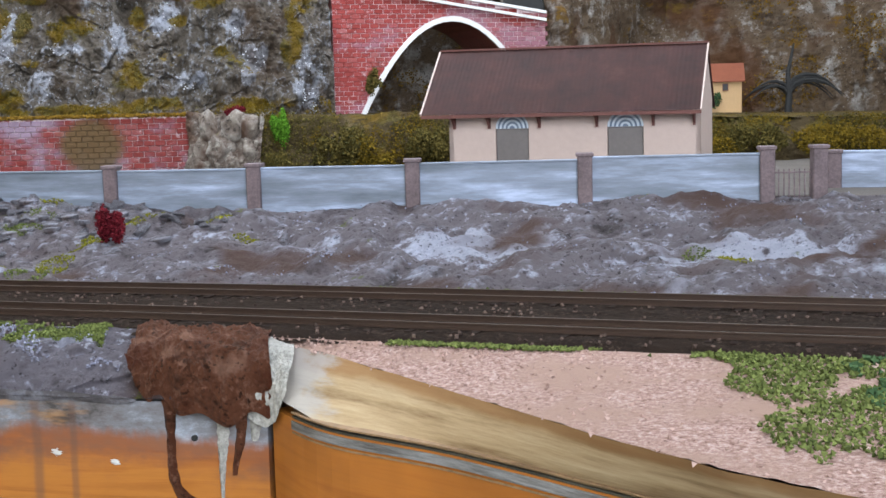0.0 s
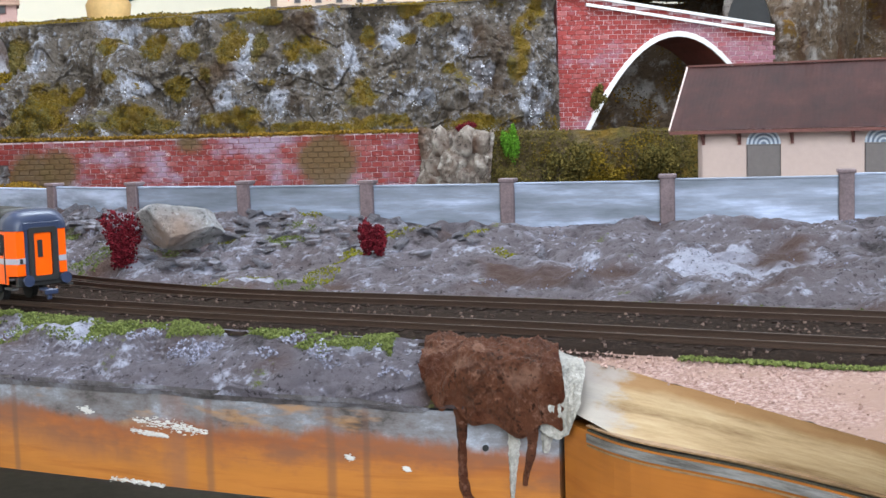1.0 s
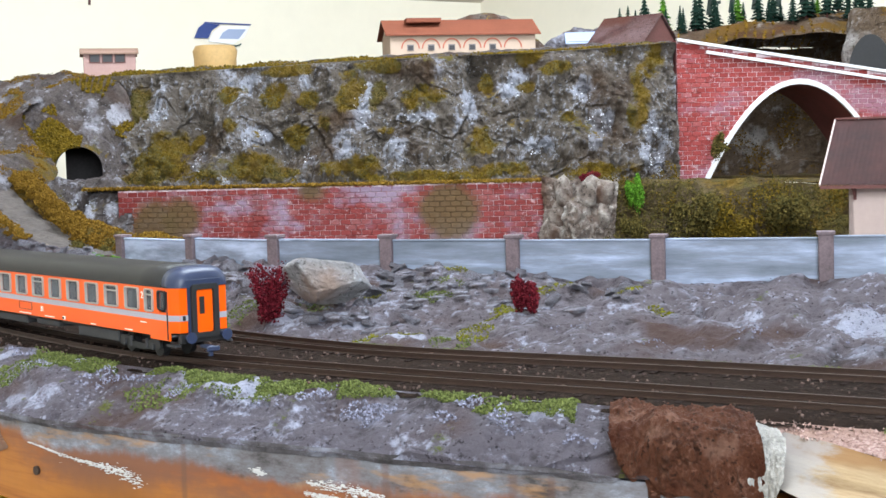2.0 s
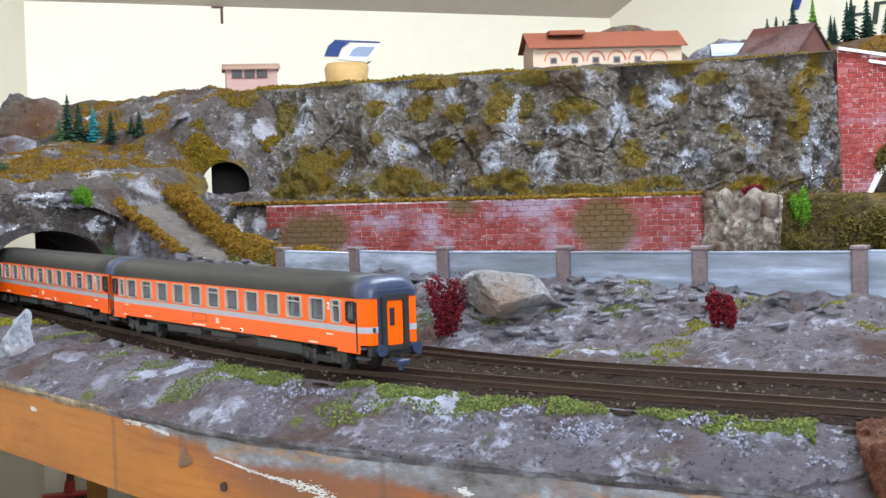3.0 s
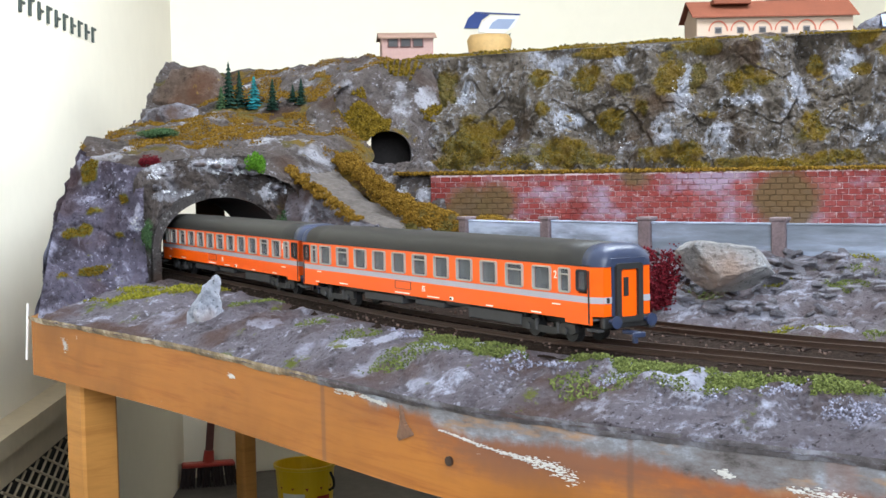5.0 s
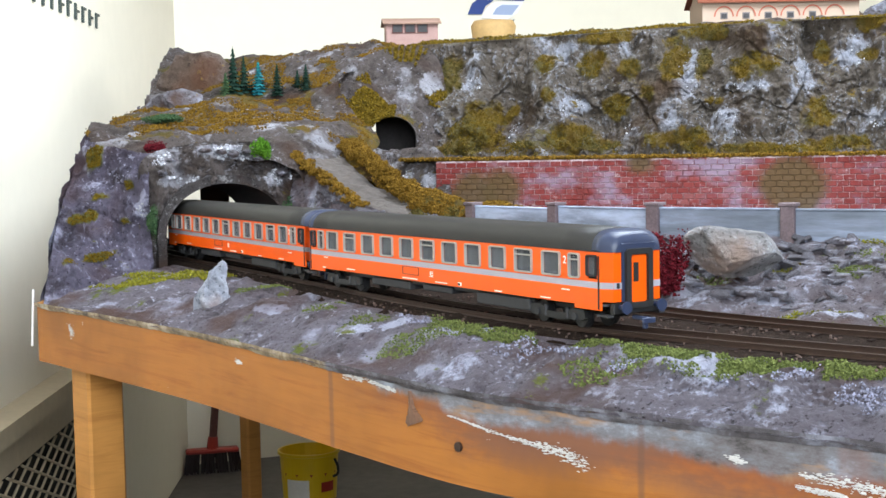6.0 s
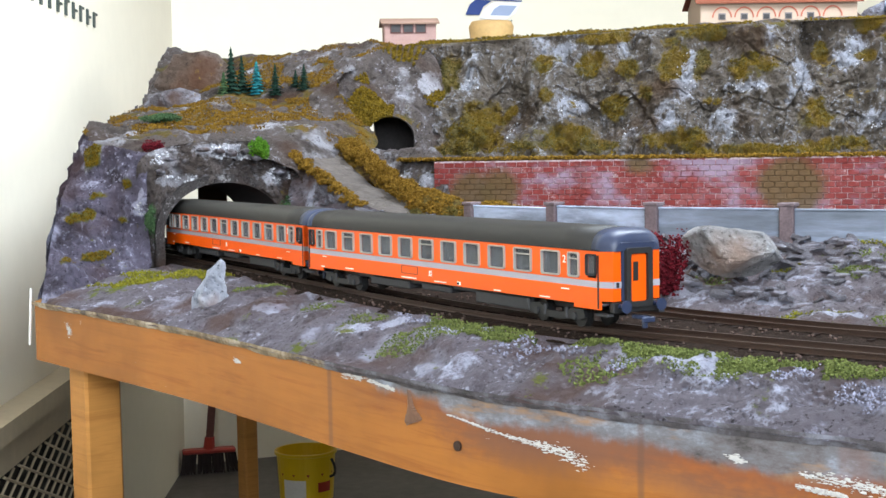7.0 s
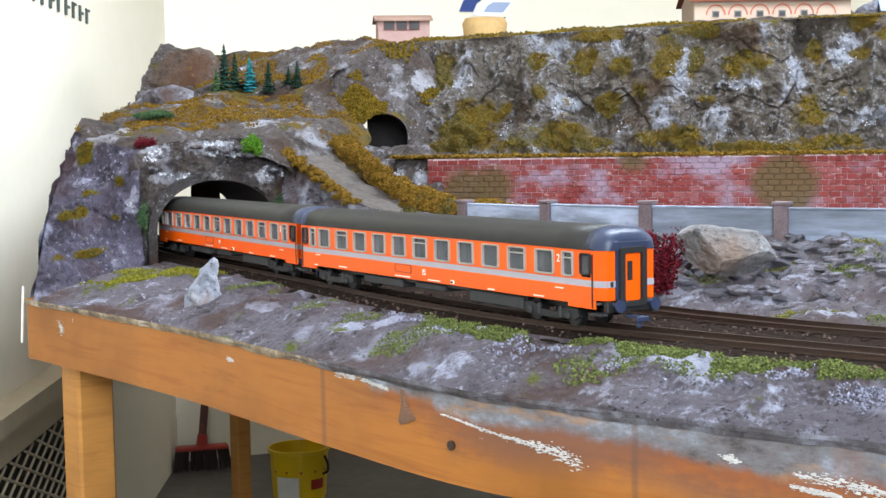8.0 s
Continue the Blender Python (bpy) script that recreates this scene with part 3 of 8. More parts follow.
def bend_board(name, line, z0, z1, thick, mat, parent):
    """A board that follows a line; its front face lies on the line."""
    verts, faces = [], []
    for i in range(len(line)):
        d = (line[min(i + 1, len(line) - 1)] - line[max(i - 1, 0)]).normalized()
        back = Vector((-d.y, d.x, 0)) * thick
        p = line[i]
        for q in (p + Vector((0, 0, z0 + 0.001)), p + Vector((0, 0, z1)), p + back + Vector((0, 0, z1)), p + back + Vector((0, 0, z0))):
            verts.append(q)
    for i in range(len(line) - 1):
        for k in range(4):
            faces.append((4 * i + k, 4 * i + (k + 1) % 4, 4 * i + 4 + (k + 1) % 4, 4 * i + 4 + k))
    n = len(line) - 1
    faces += [(0, 1, 2, 3), (4 * n + 3, 4 * n + 2, 4 * n + 1, 4 * n)]
    return part(name, mesh_from(name, verts, faces, mat), mat, parent)


table = thing("layout_table", "stained orange pine table with paint spills, holding a model railway", "table")
bend_board("front_board", front_line, -0.066, -0.0250, 0.012, M["board"], table)
bend_board("side_board", right_line, -0.075, -0.027, 0.012, M["side_board"], table)
bend_board("end_board", catmull([(-1.25, 1.87, 0), (-1.05, 1.398, 0), (-0.823, 0.859, 0)], 12), -0.064, -0.022, 0.012, M["leg_wood"], table)
deck = [(-0.80, 0.868), (-0.634, 0.762), (-0.478, 0.656), (-0.33, 0.577), (-0.14, 0.517), (-0.05, 0.500), (0.07, 0.372), (0.44, 0.0), (1.3, 0.0), (1.3, 1.32), (0.28, 2.14), (-1.1, 2.2), (-1.2, 1.8)]
part("deck", prism([(x, y) for x, y in deck], -0.036, -0.024), M["dark_wood"], table).matrix_local = Matrix(((1, 0, 0, 0), (0, 0, 1, 0), (0, 1, 0, 0), (0, 0, 0, 1)))
FLOOR = -0.470
for lx, ly, s in ((-0.7700, 0.8535, 0.0275), (-1.026, 1.547, 0.020), (0.4, 0.3, 0.04), (-0.02, 1.6, 0.034)):
    b = box(lx, ly, (FLOOR - 0.036) / 2, s, s, -FLOOR - 0.036, 0.002, Matrix.Rotation(radians(-30), 4, "Z"))
    part("leg", b, M["leg_wood"], table)

# ---- ground sheets ----
slope_top = offset_curve(near_line, -0.022, -0.0045, lambda p: -0.79 < p.x < -0.075)[::-1]
slope_low = [p + Vector((-0.0010, -0.0022, -0.0236)) for p in front_line[::6]]
mid_row = [a.lerp(b, 0.45) + Vector((0, 0, 0.0045)) for a, b in zip(catmull([tuple(p) for p in slope_top], 14), catmull([tuple(p) for p in slope_low], 14))]
slope = loft("front_slope", [slope_top, mid_row, slope_low], 900, 120, 0.0050, 40, M["slope"], "rough blue-grey painted rock slope in front of the track", "rock slope", calm=(6, 3), ridged=0.35, knobs=0.9)

back_low = offset_curve(far_line, 0.022, -0.0045, lambda p: -0.735 < p.x < 1.25)[::-1]
back_top = [(-0.712, 1.060, 0.060), (-0.690, 1.058, 0.066), (-0.656, 1.036, 0.050), (-0.594, 1.002, 0.033), (-0.518, 0.9605, 0.027), (-0.4436, 0.914, 0.027), (-0.3678, 0.870, 0.028), (-0.2839, 0.8438, 0.028), (-0.2, 0.827, 0.024), (-0.111, 0.8116, 0.020), (-0.0166, 0.798, 0.021), (0.0836, 0.791, 0.022), (0.1878, 0.784, 0.022), (0.45, 0.74, 0.02), (0.9, 0.56, 0.01), (1.25, 0.42, 0.0)]
bl, bt = catmull([tuple(p) for p in back_low], 20), catmull(back_top, 20)
back_mid = [a.lerp(b, 0.42) + Vector((0, 0, -0.001)) for a, b in zip(bl, bt)]
back_hi = [a.lerp(b, 0.75) + Vector((0, 0, 0.003)) for a, b in zip(bl, bt)]
back = loft("back_slope", [back_low, back_mid, back_hi, back_top], 1000, 90, 0.0085, 40, M["bank_rock"], "lumpy grey-brown rock bank between track and fence", "rock slope", calm=(7, 4), ridged=0.35, seed=2.0)

yard_back = [(-0.66, 1.268, 0.018), (-0.4, 1.27, 0.018), (-0.2, 1.28, 0.016), (0.1, 1.30, 0.016), (0.5, 1.33, 0.016), (1.2, 1.35, 0.016)]
loft("yard_ground", [back_top[4:14] + [(1.2, 0.5, 0.01)], yard_back], 120, 20, 0.001, 60, M["path"], "flat grey-brown yard behind the fence", "ground")

# gravel yard with its tan edge
gravel_back = offset_curve(near_line, -0.024, -0.0055, lambda p: -0.10 < p.x < 1.2)[::-1]
gravel_edge = [(-0.082, 0.530, -0.007), (-0.048, 0.499, -0.0085), (0.019, 0.403, -0.0095), (0.060, 0.343, -0.0095), (0.10, 0.300, -0.0095), (0.30, 0.10, -0.0095), (0.5, -0.1, -0.0095)]
loft("gravel_yard", [gravel_back, gravel_edge], 260, 60, 0.0006, 300, M["gravel"], "flat yard of fine pink gravel beside the track", "gravel")
strip_low = [(-0.066, 0.490, -0.0215), (-0.040, 0.452, -0.0255), (0.001, 0.418, -0.0265), (0.052, 0.364, -0.0265), (0.10, 0.312, -0.0265), (0.27, 0.135, -0.0265), (0.42, -0.018, -0.0265)]
strip_mid = [Vector(a).lerp(Vector(b), 0.55) + Vector((0, 0, -0.001)) for a, b in zip(gravel_edge, strip_low)]
loft("tan_edge_strip", [gravel_edge, strip_mid, strip_low], 160, 26, 0.0012, 45, M["tan"], "tan painted edge strip along the gravel yard", "edge strip", smooth=True)

# ---- left hill ----
PL = Vector((-0.783, 0.973, 0.0))
PD = Vector((0.65, 0.76, 0.0)).normalized()
PB = Vector((-PD.y, PD.x, 0.0))


def portal_at(a, z, back=0.0):
    return PL + PD * a + PB * back + Vector((0, 0, z))


def arch_curve(w, h, z0, legs, n=26):
    """An arch outline from the left foot over the top to the right foot: (along, up)."""
    pts = [(0.0, z0 + legs * k / 4) for k in range(4)]
    pts += [(w / 2 - w / 2 * math.cos(math.pi * k / (n - 1)), z0 + legs + h * math.sin(math.pi * k / (n - 1))) for k in range(n)]
    return pts + [(w, z0 + legs - legs * k / 4) for k in range(1, 5)]


def arch_face(name, at, inner, outer, nv, amp, scale, mat, label, category="rock face", seed=0.0):
    """A rough wall between an arch and an outer line of as many points."""
    n, verts = len(inner), []
    for k in range(n):
        for j in range(nv):
            t = j / (nv - 1)
            a, z = inner[k][0] + (outer[k][0] - inner[k][0]) * t, inner[k][1] + (outer[k][1] - inner[k][1]) * t
            p = at(a, z, outer[k][2] * t)
            f = min(1, j / 2)
            verts.append(p + (at(0, 0, 1) - at(0, 0, 0)) * -amp * rough3(p, scale, seed) * f)
    faces = [(k * nv + j, k * nv + j + 1, (k + 1) * nv + j + 1, (k + 1) * nv + j) for k in range(n - 1) for j in range(nv - 1)]
    return tagged(new(name, mesh_from(name, verts, faces, mat)), label, category, kind="structure")


def resample(pts, n):
    return [tuple(p) for p in catmull(pts, n)]


arch1 = resample([(a, z, 0) for a, z in arch_curve(0.104, 0.040, -0.006, 0.026)], 140)
outer1 = resample([(-0.012, -0.012, 0), (-0.018, 0.02, 0.006), (-0.018, 0.055, 0.016), (-0.012, 0.082, 0.014), (0.03, 0.093, 0.013), (0.06, 0.094, 0.012), (0.095, 0.092, 0.012), (0.120, 0.080, 0.010), (0.134, 0.050, 0.004), (0.138, -0.012, -0.004)], 140)
arch_face("tunnel_face", portal_at, arch1, outer1, 60, 0.010, 60, M["hill"], "grey rock face round a wide tunnel mouth")
verts, faces = [], []
ring_out = resample([(a, z, 0) for a, z in arch_curve(0.118, 0.047, -0.006, 0.026)], 140)
for (a, z, _), (a2, z2, _) in zip(arch1, ring_out):
    verts += [portal_at(a, z, 0.02), portal_at(a, z, -0.0016), portal_at(a2 - 0.007, z2, -0.0012), portal_at(a2 - 0.007, z2, 0.012)]
faces = [(4 * k + j, 4 * k + j + 1, 4 * k + 5 + j, 4 * k + 4 + j) for k in range(139) for j in range(3)]
tagged(new("tunnel_portal", mesh_from("tunnel_portal", verts, faces, M["portal"])), "grey mortar ring round the tunnel mouth", "tunnel", kind="structure")
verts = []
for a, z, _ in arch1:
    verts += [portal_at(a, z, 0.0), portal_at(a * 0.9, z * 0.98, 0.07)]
tagged(new("tunnel_lining", mesh_from("tunnel_lining", verts, [(2 * k, 2 * k + 1, 2 * k + 3, 2 * k + 2) for k in range(139)], M["tunnel_dark"])), "near-black tunnel lining", "tunnel", kind="structure")

loft("left_rock_face", [
    [(-0.814, 0.853, -0.026), (-0.800, 0.89, -0.020), (-0.790, 0.93, -0.012), (-0.784, 0.957, -0.009)],
    [(-0.842, 0.905, 0.016), (-0.835, 0.925, 0.020), (-0.815, 0.95, 0.022), (-0.793, 0.966, 0.022)],
    [(-0.872, 0.975, 0.070), (-0.855, 0.965, 0.062), (-0.825, 0.965, 0.058), (-0.795, 0.972, 0.056)],
    [(-0.898, 1.035, 0.104), (-0.87, 1.00, 0.096), (-0.835, 0.985, 0.088), (-0.800, 0.986, 0.082)]], 130, 90, 0.012, 34, M["face"], "craggy purple-grey rock face beside the tunnel", "rock face", ridged=0.3, seed=4.0)
loft("end_rock_face", [
    [(-0.822, 0.858, -0.022), (-0.86, 0.945, -0.02), (-0.92, 1.09, -0.02), (-1.0, 1.28, -0.02)],
    [(-0.860, 0.945, 0.050), (-0.885, 1.0, 0.052), (-0.935, 1.12, 0.06), (-1.01, 1.30, 0.07)],
    [(-0.898, 1.035, 0.104), (-0.915, 1.08, 0.110), (-0.948, 1.155, 0.119), (-1.012, 1.305, 0.138)]], 90, 40, 0.008, 30, M["face"], "rock face along the table's end", "rock face", seed=4.0)
HILL = [
    [(-0.898, 1.035, 0.104), (-0.85, 0.990, 0.091), (-0.80, 0.986, 0.083), (-0.757, 1.016, 0.087), (-0.722, 1.060, 0.080), (-0.700, 1.072, 0.064)],
    [(-0.925, 1.10, 0.114), (-0.85, 1.07, 0.108), (-0.78, 1.07, 0.101), (-0.72, 1.10, 0.094), (-0.686, 1.13, 0.082)],
    [(-0.96, 1.19, 0.123), (-0.87, 1.18, 0.126), (-0.80, 1.18, 0.120), (-0.74, 1.20, 0.110), (-0.70, 1.215, 0.092)],
    [(-1.01, 1.30, 0.137), (-0.93, 1.29, 0.140), (-0.875, 1.30, 0.142), (-0.81, 1.285, 0.138), (-0.77, 1.285, 0.150)],
    [(-1.07, 1.44, 0.195), (-0.98, 1.40, 0.170), (-0.90, 1.395, 0.182), (-0.82, 1.385, 0.186), (-0.76, 1.36, 0.188)],
    [(-1.10, 1.52, 0.212), (-1.0, 1.5, 0.198), (-0.91, 1.46, 0.198), (-0.82, 1.44, 0.2), (-0.74, 1.42, 0.201)],
    [(-1.16, 1.66, 0.17), (-1.02, 1.62, 0.18), (-0.91, 1.6, 0.19), (-0.82, 1.6, 0.196), (-0.72, 1.6, 0.2)]]
hill = loft("left_hill", HILL, 200, 200, 0.010, 26, M["hill"], "mossy brown hill over the tunnel", "hill", seed=6.0)

loft("tunnel_shoulder", [
    [portal_at(0.066, 0.085, 0.003), portal_at(0.092, 0.079, -0.002), portal_at(0.113, 0.064, -0.006), portal_at(0.127, 0.042, -0.008), portal_at(0.137, 0.015, -0.009)],
    [(-0.752, 1.060, 0.100), (-0.728, 1.078, 0.094), (-0.706, 1.076, 0.083), (-0.690, 1.064, 0.066), (-0.668, 1.046, 0.052)],
    [(-0.745, 1.10, 0.101), (-0.712, 1.115, 0.094), (-0.690, 1.100, 0.080), (-0.672, 1.075, 0.064), (-0.655, 1.05, 0.050)]], 70, 40, 0.006, 40, M["hill"], "mossy rock shoulder beside the tunnel mouth", "rock face", ridged=0.3, seed=2.5)
# footpath and bank down to the fence
PATH_ROWS = [
    [(-0.704, 1.066, 0.076), (-0.656, 1.036, 0.050), (-0.594, 1.002, 0.033), (-0.518, 0.9605, 0.027)],
    [(-0.690, 1.105, 0.082), (-0.640, 1.070, 0.054), (-0.575, 1.030, 0.036), (-0.495, 0.985, 0.027)]]
loft("footpath", PATH_ROWS, 120, 26, 0.0030, 60, M["path"], "smooth grey footpath winding down the hill", "path")
bank_rows = [
    PATH_ROWS[1],
    [(-0.688, 1.125, 0.092), (-0.640, 1.095, 0.066), (-0.580, 1.05, 0.048), (-0.490, 1.00, 0.036)],
    [(-0.70, 1.17, 0.088), (-0.660, 1.15, 0.052), (-0.60, 1.11, 0.036), (-0.49, 1.05, 0.026)],
    [(-0.73, 1.24, 0.060), (-0.680, 1.22, 0.030), (-0.62, 1.20, 0.020), (-0.50, 1.15, 0.018)]]
bank_ob = loft("path_bank", bank_rows, 110, 50, 0.006, 50, M["bank"], "rusty mossy bank along the footpath", "bank", seed=1.0)
loft("tunnel_foot_rock", [
    [(-0.80, 1.215, 0.10), (-0.735, 1.235, 0.045), (-0.690, 1.238, 0.018), (-0.650, 1.262, 0.012)],
    [(-0.79, 1.25, 0.11), (-0.745, 1.265, 0.070), (-0.690, 1.262, 0.056), (-0.645, 1.270, 0.046)],
    [(-0.785, 1.284, 0.105), (-0.745, 1.296, 0.089), (-0.700, 1.300, 0.0875), (-0.640, 1.285, 0.078)]], 100, 50, 0.012, 34, M["hill"], "dark blue-grey rock below the upper tunnel", "rock face", ridged=0.4, seed=8.0)

# upper tunnel
TL, TD = Vector((-0.750, 1.3075, 0.0)), Vector((0.92, 0.39, 0.0)).normalized()
TB = Vector((-TD.y, TD.x, 0.0))


def upper_at(a, z, back=0.0):
    return TL + TD * a + TB * back + Vector((0, 0, z))


arch2 = resample([(a, z, 0) for a, z in arch_curve(0.049, 0.022, 0.086, 0.011)], 50)
outer2 = resample([(-0.05, 0.082, -0.012), (-0.055, 0.10, -0.01), (-0.05, 0.135, 0.0), (-0.03, 0.165, 0.02), (0.01, 0.188, 0.045), (0.05, 0.195, 0.06), (0.075, 0.18, 0.055), (0.082, 0.14, 0.03), (0.078, 0.10, 0.01), (0.072, 0.072, 0.0)], 50)
arch_face("upper_tunnel_face", upper_at, arch2, outer2, 40, 0.010, 32, M["hill"], "grey rock face round the small upper tunnel", seed=3.0)
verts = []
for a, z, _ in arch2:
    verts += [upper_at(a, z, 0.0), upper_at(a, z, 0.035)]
tagged(new("upper_tunnel_lining", mesh_from("upper_tunnel_lining", verts, [(2 * k, 2 * k + 1, 2 * k + 3, 2 * k + 2) for k in range(49)], M["tunnel_dark"])), "black lining of the upper tunnel", "tunnel", kind="structure")
# added dark board, keeps the bright wall from showing through the mouth
part("upper_tunnel_back", box(-0.7345, 1.388, 0.10, 0.075, 0.004, 0.06, 0, Matrix.Rotation(radians(23), 4, "Z")), M["tunnel_dark"])
tagged(bpy.data.objects["upper_tunnel_back"], "added dark board behind the upper tunnel mouth", "tunnel", kind="structure")

# ---- cliff, ledge, plateau ----
cliff = loft("main_cliff", [
    [(-0.71, 1.322, 0.060), (-0.545, 1.335, 0.060), (-0.40, 1.345, 0.060), (-0.25, 1.365, 0.058), (-0.112, 1.44, 0.055)],
    [(-0.70, 1.345, 0.105), (-0.545, 1.365, 0.105), (-0.384, 1.385, 0.108), (-0.22, 1.41, 0.105), (-0.112, 1.462, 0.11)],
    [(-0.71, 1.370, 0.150), (-0.545, 1.380, 0.150), (-0.384, 1.402, 0.152), (-0.20, 1.43, 0.15), (-0.113, 1.472, 0.16)],
    [(-0.73, 1.400, 0.1965), (-0.60, 1.417, 0.2005), (-0.437, 1.431, 0.205), (-0.257, 1.447, 0.207), (-0.114, 1.482, 0.214)]], 640, 190, 0.027, 26, M["cliff"], "tall craggy grey cliff with olive moss patches", "cliff", ridged=0.5, seed=5.0, calm=(0, 14))
loft("ledge", [
    [(-0.70, 1.270, 0.0745), (-0.45, 1.271, 0.0735), (-0.23, 1.275, 0.072), (-0.1, 1.30, 0.068), (0.15, 1.31, 0.062), (0.5, 1.35, 0.052), (1.1, 1.4, 0.05)],
    [(-0.70, 1.400, 0.0755), (-0.45, 1.42, 0.074), (-0.23, 1.48, 0.072), (-0.1, 1.70, 0.066), (0.15, 1.95, 0.06), (0.5, 1.95, 0.05), (1.1, 1.95, 0.05)]], 160, 24, 0.002, 50, M["bank"], "mossy ledge at the foot of the cliff", "ledge")
loft("plateau", [
    [(-0.74, 1.3985, 0.1955), (-0.60, 1.4145, 0.1995), (-0.437, 1.4285, 0.204), (-0.257, 1.4445, 0.206), (-0.114, 1.4795, 0.213)],
    [(-0.78, 1.60, 0.212), (-0.60, 1.65, 0.218), (-0.44, 1.66, 0.222), (-0.257, 1.72, 0.230), (-0.10, 1.74, 0.232)],
    [(-0.95, 1.9, 0.20), (-0.7, 2.0, 0.20), (-0.44, 2.0, 0.215), (-0.25, 2.0, 0.23), (-0.10, 2.0, 0.235)]], 120, 50, 0.006, 26, M["hill"], "mossy top of the cliff", "ground", seed=9.0, calm=(5, 0))
bank2 = loft("bushy_bank", [
    [(-0.178, 1.258, 0.012), (-0.05, 1.262, 0.012), (0.1, 1.27, 0.012), (0.5, 1.30, 0.012), (1.1, 1.35, 0.01)],
    [(-0.178, 1.272, 0.045), (-0.05, 1.275, 0.042), (0.1, 1.285, 0.04), (0.5, 1.32, 0.035), (1.1, 1.37, 0.03)],
    [(-0.178, 1.290, 0.0705), (-0.05, 1.30, 0.068), (0.15, 1.31, 0.062), (0.5, 1.35, 0.053), (1.1, 1.4, 0.05)]], 200, 30, 0.010, 40, M["bank"], "brown bank overgrown with olive bushes", "bank", ridged=0.2)
loft("right_cliff", [
    [(-0.10, 1.93, 0.05), (0.13, 1.88, 0.05), (0.45, 1.85, 0.045), (0.7, 1.74, 0.04), (1.1, 1.45, 0.04)],
    [(-0.10, 1.945, 0.12), (0.13, 1.90, 0.12), (0.45, 1.87, 0.13), (0.7, 1.76, 0.13), (1.1, 1.47, 0.13)],
    [(-0.10, 1.95, 0.235), (0.13, 1.93, 0.235), (0.45, 1.92, 0.25), (0.7, 1.80, 0.27), (1.1, 1.5, 0.27)]], 300, 90, 0.022, 18, M["far_cliff"], "brown weathered cliff behind the buildings", "cliff", ridged=0.4, seed=12.0)
loft("bridge_end_rock", [
    [(0.085, 1.70, 0.05), (0.118, 1.606, 0.05), (0.15, 1.606, 0.05), (0.22, 1.74, 0.05), (0.27, 1.90, 0.05)],
    [(0.085, 1.71, 0.15), (0.120, 1.625, 0.15), (0.155, 1.615, 0.15), (0.225, 1.75, 0.15), (0.28, 1.91, 0.15)],
    [(0.085, 1.74, 0.262), (0.12, 1.700, 0.262), (0.170, 1.66, 0.262), (0.24, 1.80, 0.258), (0.30, 1.95, 0.255)]], 130, 80, 0.014, 26, M["far_cliff"], "brown rock at the bridge's end", "rock face", ridged=0.4, seed=17.0)
loft("right_hill", [
    [(-0.21, 1.82, 0.226), (-0.05, 1.80, 0.236), (0.13, 1.80, 0.244), (0.45, 1.915, 0.25), (0.7, 1.80, 0.27), (1.1, 1.5, 0.27)],
    [(-0.21, 1.88, 0.258), (-0.05, 1.88, 0.262), (0.13, 1.95, 0.285), (0.45, 2.0, 0.30), (0.72, 1.87, 0.33), (1.12, 1.56, 0.33)],
    [(-0.21, 1.98, 0.22), (-0.05, 2.05, 0.24), (0.13, 2.12, 0.25), (0.45, 2.06, 0.25), (0.75, 1.89, 0.25), (1.15, 1.58, 0.25)]], 120, 40, 0.008, 26, M["far_cliff"], "brown wooded hill top", "hill", seed=15.0)

# ---- room ----
WA0, WA1 = Vector((-1.467, 2.124, 0)), Vector((-0.559, 2.918, 0))


TOP, RUN, LOW = 1.5, 2.5, 0.43
n_in = Vector((WA1.y - WA0.y, WA0.x - WA1.x, 0)).normalized()
RD, LD = Vector((0.783, -0.622, 0)), Vector((0.385, -0.924, 0))
WB1, WL1 = WA1 + RD * 4.4, WA0 + LD * 3.6


def ceiling_z(p):
    """The ceiling rises from the back wall, then runs level."""
    return min(TOP, LOW + (TOP - LOW) * (p - WA0).dot(n_in) / RUN)


